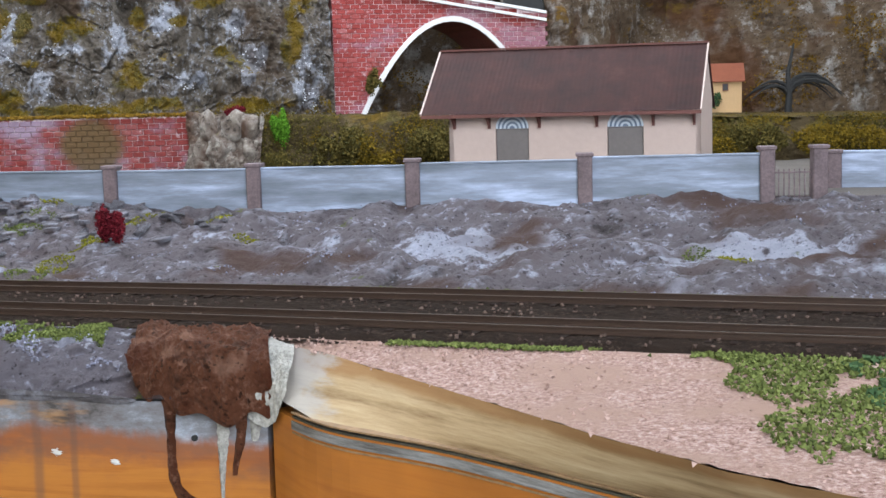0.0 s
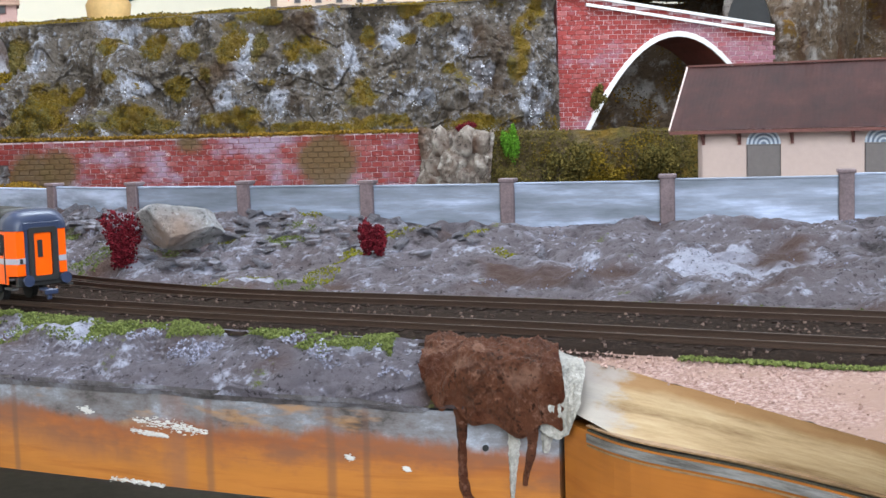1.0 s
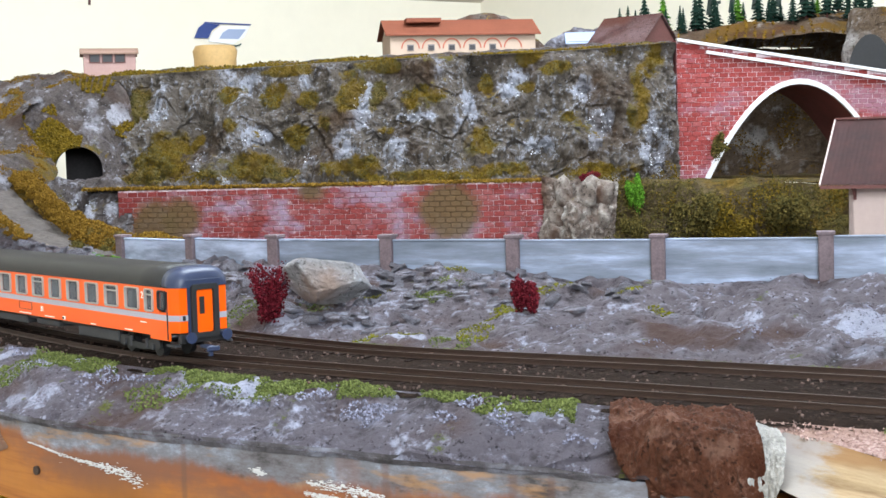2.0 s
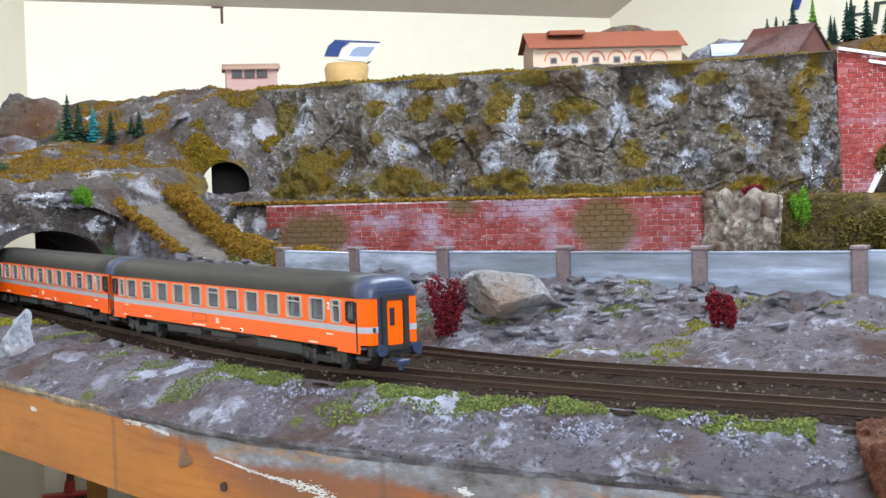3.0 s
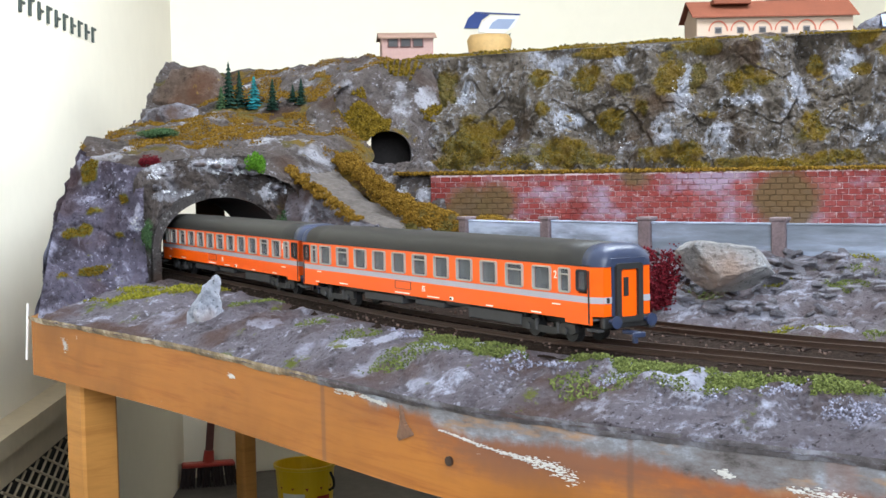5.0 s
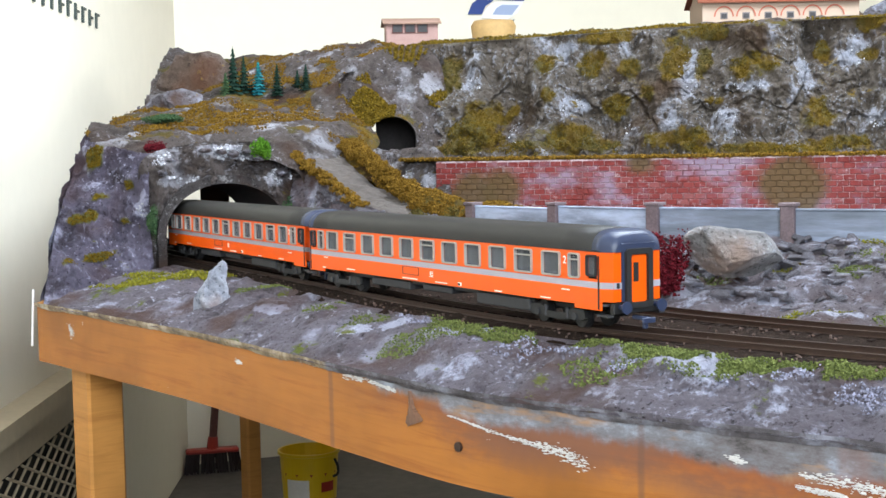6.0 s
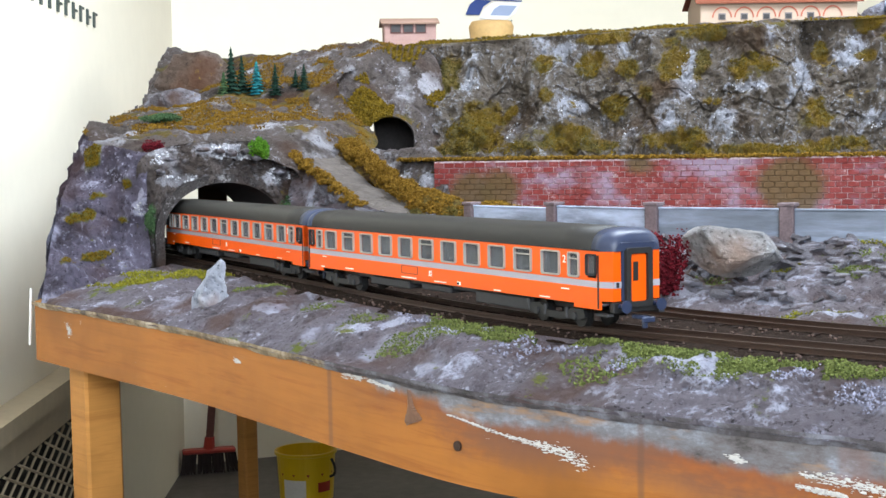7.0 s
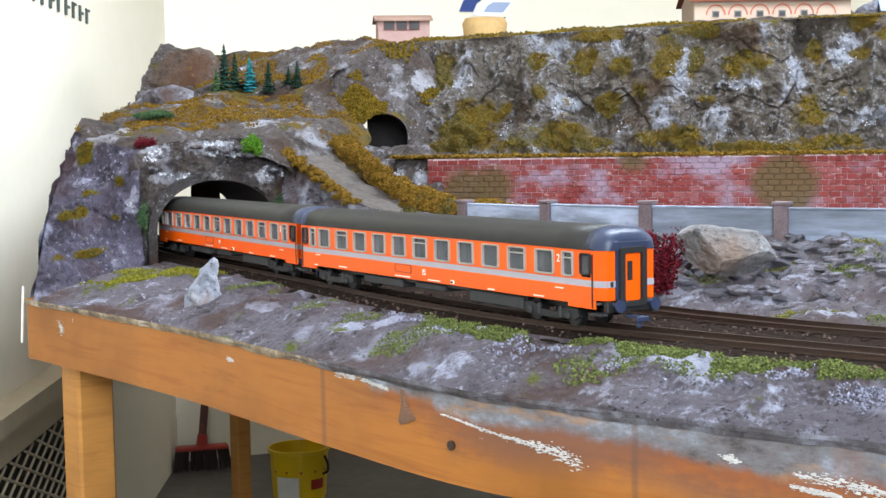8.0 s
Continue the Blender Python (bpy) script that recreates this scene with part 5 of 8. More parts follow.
    for cx in (0.0385, LB - 0.0385):
        b = part("bogie", box(cx, 0, 0.0085, 0.0330, 0.0120, 0.0030, 0.0005), M["bogie"], t)
        for sgn in (-1, 1):
            out = [(-0.0225, 0.0050), (-0.0215, 0.0088), (-0.0125, 0.0090), (-0.0060, 0.0062), (0.0060, 0.0062), (0.0125, 0.0090), (0.0215, 0.0088), (0.0225, 0.0050), (0.0190, 0.0038), (0.0110, 0.0038), (0.0060, 0.0030), (-0.0060, 0.0030), (-0.0110, 0.0038), (-0.0190, 0.0038)]
            part("bogie_side", prism([(cx + a, z) for a, z in out], sgn * 0.0112, sgn * 0.0128), M["bogie"], b)
            for s in (-1, 1):
                bm = bmesh.new()
                cyl(bm, (cx + s * 0.0148, sgn * 0.0068, 0.0053), (cx + s * 0.0148, sgn * 0.0094, 0.0053), 0.0053, seg=24)
                cyl(bm, (cx + s * 0.0148, sgn * 0.0060, 0.0053), (cx + s * 0.0148, sgn * 0.0068, 0.0053), 0.0059, seg=24)
                part("wheel", bm, M["bogie"], b)
                bm = bmesh.new()
                cyl(bm, (cx + s * 0.0148, sgn * 0.0110, 0.0053), (cx + s * 0.0148, sgn * 0.0136, 0.0053), 0.0018)
                part("axle_box", bm, M["under"], b)
                bm = bmesh.new()
                cyl(bm, (cx + s * 0.0085, sgn * 0.0124, 0.0040), (cx + s * 0.0085, sgn * 0.0124, 0.0090), 0.0011)
                part("spring", bm, M["under"], b)
    return t


track_run = [0.0]
for a, b in zip(near_line, near_line[1:]):
    track_run.append(track_run[-1] + (b - a).length)


def on_track(s):
    j = max(0, min(len(track_run) - 2, next((i for i, r in enumerate(track_run) if r > s), len(track_run) - 1) - 1))
    return near_line[j].lerp(near_line[j + 1], (s - track_run[j]) / (track_run[j + 1] - track_run[j]))


def coach_pose(s_right):
    """Rides on the bogies: the right bogie stands s_right along the track."""
    a = on_track(s_right)
    b = on_track(s_right + LB - 0.077)
    d = (a - b).normalized()
    o = (a + b) / 2 - d * LB / 2
    return Matrix.Translation(o) @ Matrix.Rotation(math.atan2(d.y, d.x), 4, "Z")


near_i = min(range(400), key=lambda i: (near_line[i] - Vector((-0.3745, 0.6665, 0))).length)
TRAIN = track_run[near_i] - 0.0150
coach = build_coach()
coach.matrix_basis = coach_pose(TRAIN)
second = copy_thing(coach, coach_pose(TRAIN + LB + 0.0155))
second["label"] = "orange model railway coach entering the tunnel, dark grey roof"
part("gangway_bellows", box(LB + 0.0078, 0, 0.0245, 0.0050, 0.0140, 0.0260), M["black"], second)


# ---- house ----
def build_house():
    hl, hd, ze, zr = 0.164, 0.076, 0.0590, 0.0955
    t = thing("pink_house", "pale pink plastered house with dark brown roof", "house", pose(0.0062, 0.898, 0.0190, 0, 0, math.degrees(math.atan2(-0.047, 0.158))))
    wins = ((0.0425, 0.0222), (0.1165, 0.0232))
    xs = sorted({0.0, hl} | {c + s * w / 2 for c, w in wins for s in (-1, 1)})
    hole = lambda x, z: 0.004 < z < 0.0553 and any(abs(x - c) < w / 2 for c, w in wins)
    part("front_wall", panel_grid(0.0, xs, [0.0, 0.004, 0.0553, ze], hole, 0.003), M["pink"], t)
    gable = [(0, 0), (hd, 0), (hd, ze), (hd / 2, zr - 0.002), (0, ze)]
    for x in (0.0, hl - 0.003):
        bm = prism(gable, 0, 0.003)
        bmesh.ops.transform(bm, matrix=Matrix(((0, 1, 0, x), (1, 0, 0, 0), (0, 0, 1, 0), (0, 0, 0, 1))), verts=bm.verts)
        bmesh.ops.recalc_face_normals(bm, faces=bm.faces)
        part("gable_wall", bm, M["pink"], t)
    part("back_wall", box(hl / 2, hd - 0.0015, ze / 2, hl, 0.003, ze), M["pink"], t)
    for sgn in (0, 1):
        bm = bmesh.new()
        n, x0, x1 = 60, -0.0155, hl + 0.001
        y_e, y_r = (-0.012, hd / 2) if sgn == 0 else (hd + 0.012, hd / 2)
        z_e = ze - 0.0055
        rows = []
        for i in range(n * 2 + 1):
            x = x0 + (x1 - x0) * i / (n * 2)
            dz = 0.00018 if i % 2 else 0.0
            rows.append((bm.verts.new((x, y_e, z_e + dz)), bm.verts.new((x, y_r, zr + dz))))
        for a, b in zip(rows, rows[1:]):
            bm.faces.new((a[0], b[0], b[1], a[1]))
        bmesh.ops.solidify(bm, geom=bm.faces[:], thickness=0.0016)
        bmesh.ops.recalc_face_normals(bm, faces=bm.faces)
        part("roof_slope", bm, M["roof_brown"], t)
    part("ridge", box(hl / 2 - 0.007, hd / 2, zr + 0.0008, hl + 0.017, 0.0022, 0.0012), M["trim_brown"], t)
    part("eaves_board", box(hl / 2 - 0.007, -0.0120, ze - 0.0068, hl + 0.017, 0.0012, 0.0022), M["trim_brown"], t)
    L = math.hypot(hd / 2 + 0.012, zr - ze + 0.0055)
    ang = math.atan2(zr - ze + 0.0055, hd / 2 + 0.012)
    for x in (-0.0158, hl + 0.0012):
        part("verge_board", box(x, hd / 4 - 0.006, (zr + ze - 0.0055) / 2, 0.0010, L, 0.0016, 0, Matrix.Rotation(ang, 4, "X")), M["pink"], t)
    for x in (0.004, 0.0275, 0.061, 0.0985, 0.1345, 0.160):
        bm = bmesh.new()
        cube(bm, x, -0.0050, ze - 0.0078, 0.0016, 0.0100, 0.0014)
        cube(bm, x, -0.0010, ze - 0.0112, 0.0016, 0.0020, 0.0080)
        cube(bm, x, -0.0045, ze - 0.0104, 0.0014, 0.0095, 0.0012, 0, Matrix.Rotation(radians(-45), 4, "X"))
        part("bracket", bm, M["trim_brown"], t)
    for c, w in wins:
        wnd = part("window", box(c, 0.0022, 0.0235, w - 0.001, 0.0012, 0.0396), M["shutter"], t, "grey closed shutter under a fanlight")
        fan = [(c + (w / 2) * math.cos(math.pi * k / 12), 0.0436 + 0.0110 * math.sin(math.pi * k / 12)) for k in range(13)]
        part("fanlight", prism(fan, 0.0012, 0.0026), M["fan_dark"], wnd, "grey-blue half-round fanlight")
        for r in (0.28, 0.52, 0.76, 1.0):
            arc_ = [(c + (w / 2) * r * math.cos(math.pi * k / 12), 0.0436 + 0.0110 * r * math.sin(math.pi * k / 12)) for k in range(13)]
            arc_ += [(c + (w / 2) * (r - 0.11) * math.cos(math.pi * k / 12), 0.0436 + 0.0110 * (r - 0.11) * math.sin(math.pi * k / 12)) for k in range(12, -1, -1)]
            part("glazing_bar", prism(arc_, 0.0006, 0.0014), M["fanlight"], wnd)
        # spandrels close the square opening above the arch
        for s in (-1, 1):
            sp = [(c + s * (w / 2 + 0.0002), 0.0436), (c + s * (w / 2 + 0.0002), 0.0555), (c, 0.0555)]
            sp += [(c + s * (w / 2) * math.cos(math.pi / 2 * k / 6), 0.0436 + 0.0113 * math.sin(math.pi / 2 * k / 6)) for k in range(6, 0, -1)]
            part("spandrel", prism(sp, 0.0002, 0.0028), M["pink"], t)
    return t


build_house()


# ---- bridge ----
BR0 = Vector((-0.1135, 1.487, 0))
BRD = Vector((0.956, 0.292, 0)).normalized()
BRN = Vector((BRD.y, -BRD.x, 0))
bridge = thing("brick_bridge", "red brick railway bridge with whitewashed arch ring", "bridge")
DEPTH = 0.118


def bridge_at(a, z, back=0.0):
    return BR0 + BRD * a - BRN * back + Vector((0, 0, z))


BW, BX, BZ, BH = 0.208, 0.031, 0.060, 0.1065


def deck_z(a):
    return 0.2165 - 0.165 * a


def arch_line():
    """The arch's inner edge, a steep parabola: (along, up)."""
    us = [-math.cos(math.pi * k / 32) for k in range(33)]
    return [(BX + BW / 2 * (1 + u), BZ + BH * (1 - u * u)) for u in us]


def bridge_face(back):
    """Front or back wall with the arch cut out."""
    pts = arch_line()
    verts, faces = [], []
    tops = [(a, deck_z(a)) for a, _ in pts]
    for (a, z), (a2, z2) in zip(pts, tops):
        verts += [bridge_at(a, z, back), bridge_at(a2, z2, back)]
    faces = [(2 * k, 2 * k + 2, 2 * k + 3, 2 * k + 1) for k in range(32)]
    for x0, x1 in ((0.0, BX), (BX + BW, BX + BW + 0.008)):
        k = len(verts)
        verts += [bridge_at(x0, 0.03, back), bridge_at(x1, 0.03, back), bridge_at(x1, deck_z(x1), back), bridge_at(x0, deck_z(x0), back)]
        faces.append((k, k + 1, k + 2, k + 3))
    return verts, faces


for nm, bk in (("front_wall", 0.0), ("rear_wall", DEPTH)):
    v_, f_ = bridge_face(bk)
    part(nm, mesh_from(nm, v_, f_, M["mortar"]), None, bridge)
arc_pts = arch_line()
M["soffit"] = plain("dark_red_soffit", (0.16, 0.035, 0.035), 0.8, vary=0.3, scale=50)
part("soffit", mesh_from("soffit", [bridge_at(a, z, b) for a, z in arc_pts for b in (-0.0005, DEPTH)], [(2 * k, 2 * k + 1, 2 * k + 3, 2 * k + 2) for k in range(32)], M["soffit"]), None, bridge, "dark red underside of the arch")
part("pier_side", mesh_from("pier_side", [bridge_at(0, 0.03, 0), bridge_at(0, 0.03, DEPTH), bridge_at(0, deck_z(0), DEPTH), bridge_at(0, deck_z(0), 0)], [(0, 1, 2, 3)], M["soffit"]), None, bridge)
for k in range(32):
    (a, z), (a2, z2) = arc_pts[k], arc_pts[k + 1]
    c = Vector((BX + BW / 2, BZ))
    def out_(p, m):
        return c + (Vector(p) - c) * m
    q = [out_((a, z), 1.0), out_((a2, z2), 1.0), out_((a2, z2), 1.055), out_((a, z), 1.055)]
    vv = [bridge_at(p.x, p.y, -0.004) for p in q] + [bridge_at(p.x, p.y, 0.001) for p in q]
    part("arch_stone", mesh_from("arch_stone", vv, [(0, 1, 2, 3), (7, 6, 5, 4), (0, 4, 5, 1), (1, 5, 6, 2), (2, 6, 7, 3), (3, 7, 4, 0)], M["white_stone"]), None, bridge)
inside = lambda a, z: (BX - 0.002 < a < BX + BW + 0.002 and z < BZ + 0.002 + BH * 1.02 * (1 - ((a - BX - BW / 2) / (BW / 2 * 1.02)) ** 2)) or z > deck_z(a) - 0.003
brick_field(bridge, bridge_at(0, 0, 0), BRD, BX + BW + 0.008, 0.066, 0.216, M["bridge_brick"], M["bridge_single"], 300, 9, inside)
for z_off, a0, a1 in ((0.0, 0.0, 0.247), (-0.0085, 0.032, 0.247)):
    vv, ff = [], []
    for k in range(13):
        a = a0 + (a1 - a0) * k / 12
        for b, z in ((-0.005, -0.0016), (-0.005, 0.0016), (0.004, 0.0016), (0.004, -0.0016)):
            vv.append(bridge_at(a, deck_z(a) + z + z_off, b))
    for k in range(12):
        ff += [(4 * k + j, 4 * k + (j + 1) % 4, 4 * k + 4 + (j + 1) % 4, 4 * k + 4 + j) for j in range(4)]
    ff += [(0, 1, 2, 3), (51, 50, 49, 48)]
    part("parapet_coping", mesh_from("parapet_coping", vv, ff, M["white_stone"]), None, bridge, "whitewashed coping")
vv, ff = [], []
for k in range(13):
    a = 0.247 * k / 12
    vv += [bridge_at(a, deck_z(a) - 0.004, 0.0), bridge_at(a, deck_z(a) - 0.004, DEPTH)]
part("bridge_deck", mesh_from("bridge_deck", vv, [(2 * k, 2 * k + 1, 2 * k + 3, 2 * k + 2) for k in range(12)], M["ballast"]), None, bridge)
# solid black arch: the shade inside a tunnel put into a shape
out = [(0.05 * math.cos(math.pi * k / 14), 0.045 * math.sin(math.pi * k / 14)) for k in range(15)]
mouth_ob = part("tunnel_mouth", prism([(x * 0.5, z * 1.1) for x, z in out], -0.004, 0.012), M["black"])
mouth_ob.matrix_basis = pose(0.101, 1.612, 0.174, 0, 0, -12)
tagged(mouth_ob, "solid black arch for the shade in the tunnel at the bridge's end", "tunnel", kind="structure")


# ---- buildings on the plateau ----
def gabled(name, label, at, length, depth, eave, ridge, wall_mat, roof_mat, over=0.005):
    t = thing(name, label, "building", at)
    part("wall", box(length / 2, depth / 2, eave / 2 - 0.004, length, depth, eave + 0.008, 0.0005), M[wall_mat], t)
    sec = [(-over, eave - 0.002), (depth / 2, ridge), (depth + over, eave - 0.002), (depth + over, eave - 0.0035), (depth / 2, ridge - 0.002), (-over, eave - 0.0035)]
    bm = prism(sec, -over, length + over)
    bmesh.ops.transform(bm, matrix=Matrix(((0, 1, 0, 0), (1, 0, 0, 0), (0, 0, 1, 0), (0, 0, 0, 1))), verts=bm.verts)
    bmesh.ops.recalc_face_normals(bm, faces=bm.faces)
    part("roof", bm, M[roof_mat], t)
    bm = prism([(0.001, eave - 0.003), (depth / 2, ridge - 0.003), (depth - 0.001, eave - 0.003)], 0.0, length)
    bmesh.ops.transform(bm, matrix=Matrix(((0, 1, 0, 0), (1, 0, 0, 0), (0, 0, 1, 0), (0, 0, 0, 1))), verts=bm.verts)
    bmesh.ops.recalc_face_normals(bm, faces=bm.faces)
    part("gable", bm, M[wall_mat], t)
    return t


SL = 0.186
st = gabled("station_building", "cream station building with terracotta roof and painted arches", pose(-0.468, 1.655, 0.2260, 0, 0, 21), SL, 0.075, 0.0275, 0.0475, "cream", "roof_orange", 0.006)
M["pane_dark"] = plain("dark_pane", (0.030, 0.028, 0.030), 0.6, vary=0.2)
for k in range(6):
    c = 0.0255 + 0.0262 * k
    arch_o = [(c + 0.0118 * math.cos(math.pi * j / 14), 0.0085 + 0.0125 * math.sin(math.pi * j / 14)) for j in range(15)]
    arch_i = [(c + 0.0102 * math.cos(math.pi * j / 14), 0.0085 + 0.0108 * math.sin(math.pi * j / 14)) for j in range(14, -1, -1)]
    part("painted_arch", prism(arch_o + arch_i, -0.0010, 0.0002), M["arch_red"], st)
    if k < 5:
        w_ = part("window", box(c, -0.0004, 0.0095, 0.0085, 0.0012, 0.0075), M["shutter"], st)
        part("pane", box(c, -0.0011, 0.0092, 0.0062, 0.0006, 0.0050), M["pane_dark"], w_)
part("roof_lantern", box(0.045, 0.020, 0.0445, 0.045, 0.020, 0.0060, 0.0008), M["roof_orange"], st, "raised strip of roof")
loft("roof_mound", [[(-0.50, 1.74, 0.20), (-0.40, 1.80, 0.20), (-0.28, 1.83, 0.20)], [(-0.50, 1.76, 0.225), (-0.37, 1.81, 0.292), (-0.28, 1.84, 0.232)], [(-0.50, 1.82, 0.2), (-0.39, 1.88, 0.2), (-0.28, 1.9, 0.2)]], 50, 30, 0.006, 40, M["hill_brown"], "brown mound behind the station", "mound", seed=3)
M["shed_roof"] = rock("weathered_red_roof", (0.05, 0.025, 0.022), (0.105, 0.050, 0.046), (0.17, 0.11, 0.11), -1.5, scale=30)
barn = gabled("red_roof_shed", "long shed with dull red roof on the cliff", pose(-0.226, 1.705, 0.2270, 0, 0, -28), 0.078, 0.085, 0.006, 0.0410, "trim_brown", "shed_roof", 0.003)
shop = gabled("pale_shed", "small pale shed with a white front", pose(-0.262, 1.80, 0.228, 0, 0, 8), 0.05, 0.05, 0.018, 0.032, "shutter", "logo_pale", 0.002)
loft("grey_mound", [[(-0.32, 1.80, 0.21), (-0.24, 1.85, 0.21), (-0.13, 1.86, 0.22)], [(-0.32, 1.82, 0.228), (-0.24, 1.87, 0.272), (-0.14, 1.88, 0.262)], [(-0.32, 1.9, 0.2), (-0.24, 1.95, 0.2), (-0.13, 1.95, 0.2)]], 40, 24, 0.008, 40, M["slate"], "grey stone mound behind the sheds", "mound", seed=5)
M["hut_pink"] = plain("dusty_pink_plaster", (0.33, 0.205, 0.185), 0.8, vary=0.12, scale=50)
hut = gabled("lookout_hut", "small pink lookout hut with hipped tile roof", pose(-0.824, 1.541, 0.2035, 0, 0, 26), 0.062, 0.040, 0.0345, 0.0400, "hut_pink", "hut_roof", 0.004)
for k in range(3):
    w_ = part("window", box(0.0135 + 0.0150 * k, -0.0004, 0.0260, 0.0130, 0.0012, 0.0110), M["trim_brown"], hut)
    part("pane", box(0.0135 + 0.0150 * k, -0.0011, 0.0260, 0.0108, 0.0006, 0.0088), M["pane_dark"], w_)
w_ = part("window", box(0.0624, 0.0200, 0.0255, 0.0012, 0.0100, 0.0085), M["trim_brown"], hut)
cot = gabled("yellow_cottage", "small ochre cottage with red tile roof", pose(0.346, 1.775, 0.045, 0, 0, -8), 0.047, 0.04, 0.051, 0.0720, "yellow_plaster", "roof_orange", 0.004)
w_ = part("window", box(0.026, -0.0004, 0.041, 0.0075, 0.0012, 0.0095), M["trim_brown"], cot)
part("pane", box(0.026, -0.0011, 0.041, 0.0055, 0.0006, 0.0075), M["pane_dark"], w_)


# ---- wall paintings ----
def on_wall(base, d, origin_s, z):
    """Frame on a wall: x along it, z up, y out of the wall."""
    p = base + d * origin_s
    return Matrix.Translation(p + Vector((0, 0, z))) @ Matrix.Rotation(math.atan2(d.y, d.x), 4, "Z")


dA = (WA1 - WA0).normalized()
s0 = (Vector((-1.066, 2.475, 0)) - WA0).dot(dA)
sign = thing("wall_emblem", "blue and white painted wing shape on the wall", "wall painting", on_wall(WA0, dA, s0, 0.285))
part("wing", prism([(0.022, 0.056), (0.050, 0.056), (0.058, 0.072), (0.075, 0.083), (0.043, 0.085), (0.031, 0.076)], -0.004, -0.001), M["logo_blue"], sign)
part("edge_line", prism([(0.043, 0.085), (0.138, 0.083), (0.139, 0.0855), (0.044, 0.0875)], -0.004, -0.001), M["logo_blue"], sign)
part("band", prism([(0.050, 0.050), (0.060, 0.068), (0.078, 0.080), (0.137, 0.0825), (0.124, 0.060), (0.100, 0.046)], -0.0035, -0.001), M["logo_white"], sign)
part("tail", prism([(0.072, 0.056), (0.112, 0.056), (0.128, 0.075), (0.092, 0.075), (0.080, 0.068)], -0.0045, -0.001), M["logo_pale"], sign)
part("stem", prism([(0.080, 0.044), (0.116, 0.044), (0.118, 0.048), (0.100, 0.040), (0.097, 0.0), (0.086, 0.0), (0.090, 0.036)], -0.004, -0.001), M["logo_green"], sign)
bm = bmesh.new()
prof_ = [(0.0, -0.03), (0.036, -0.03), (0.037, 0.02), (0.039, 0.034), (0.034, 0.043), (0.0, 0.045)]
ringv = []
for r_, z_ in prof_:
    ringv.append([bm.verts.new((r_ * math.cos(2 * math.pi * k / 20), r_ * math.sin(2 * math.pi * k / 20), z_)) for k in range(20)] if r_ > 0 else [bm.verts.new((0, 0, z_))])
for a, b in zip(ringv, ringv[1:]):
    for k in range(20):
        if len(a) == 1:
            bm.faces.new((a[0], b[k], b[(k + 1) % 20]))
        elif len(b) == 1:
            bm.faces.new((a[k], a[(k + 1) % 20], b[0]))
        else:
            bm.faces.new((a[k], a[(k + 1) % 20], b[(k + 1) % 20], b[k]))
bmesh.ops.recalc_face_normals(bm, faces=bm.faces)
stump = part("straw_stump", bm, M["pot"], None, smooth=True)
stump.matrix_basis = pose(-0.93, 2.28, 0.262)
tagged(stump, "pale straw-coloured round stump on the plateau", "stump")
pedestal = part("stump_base", box(-0.93, 2.28, -0.09, 0.05, 0.05, 0.285), M["dark_wood"], stump)
pedestal.matrix_parent_inverse = stump.matrix_basis.inverted()


def letter_bars(name, base, d, s_start, z, count, w, h, step, slant):
    t = thing(name, "dark lettering bars painted on the cream wall", "wall lettering", on_wall(base, d, s_start, z))
    for k in range(count):
        bm = box(k * step, -0.0015, 0, w * 0.26, 0.002, h, 0, Matrix.Rotation(radians(slant), 4, "Y"))
        cube(bm, k * step + w * 0.28, -0.0015, h * (0.42 if k % 2 else 0.05), w * 0.62, 0.002, h * 0.14)
        part("letter_bar", bm, M["letters"], t)
    return t


dL = (WA0 - WL1).normalized()
sL = (Vector((-1.080, 1.197, 0)) - WL1).dot(dL)
letter_bars("left_lettering", WL1, dL, sL, 0.257, 10, 0.030, 0.019, 0.0385, 4)
dB = (WB1 - WA1).normalized()
sB = 0.62
letter_bars("right_lettering", WA1, dB, sB, 0.362, 7, 0.040, 0.038, 0.050, 10)
flag = thing("right_emblem", "dark blue painted stroke on the cream wall", "wall painting", on_wall(WA1, dB, sB - 0.135, 0.388))
part("stroke", prism([(0.0, 0.0), (0.018, 0.0), (0.040, 0.05), (0.020, 0.05)], -0.004, -0.001), M["logo_blue"], flag)
hook = thing("wall_hook", "small dark metal strip hanging on the wall", "hook", on_wall(WA0, dA, (Vector((-1.2, 2.358, 0)) - WA0).dot(dA), 0.412))
part("strip", box(0, -0.002, 0, 0.004, 0.003, 0.028), M["trim_brown"], hook)
part("arm", box(-0.008, -0.002, 0.016, 0.022, 0.003, 0.003), M["trim_brown"], hook)

# ---- added window and skylight frames, out of view ----
def window_frame(name, label, at, w, h):
    t = tagged(new(name), label, "window", kind="structure")
    t.matrix_world = at
    part("window_frame", ring([(a, b) for a, b in round_rect(w + 0.1, h + 0.1, 0.005, 1)], [(a, b) for a, b in round_rect(w, h, 0.005, 1)], -0.02, 0.02), M["logo_white"], t)
    part("pane", box(0, 0.012, 0, w, 0.004, h), M["glass"], t)


window_frame("window_3", "added wide window in the side wall, out of view", Matrix.Translation((0.9445, 1.724, 0.66)) @ Matrix.Rotation(math.atan2(-0.622, 0.783), 4, "Z"), 0.8, 0.3)
window_frame("window_1", "added tall white-framed window, out of view", Matrix.Translation((0.485, -0.9775, 0.62)) @ Matrix.Rotation(math.atan2((WL1 - WB1).y, (WL1 - WB1).x), 4, "Z"), 1.0, 0.7)
sky_mid = sum(sky_hole, Vector()) / 4
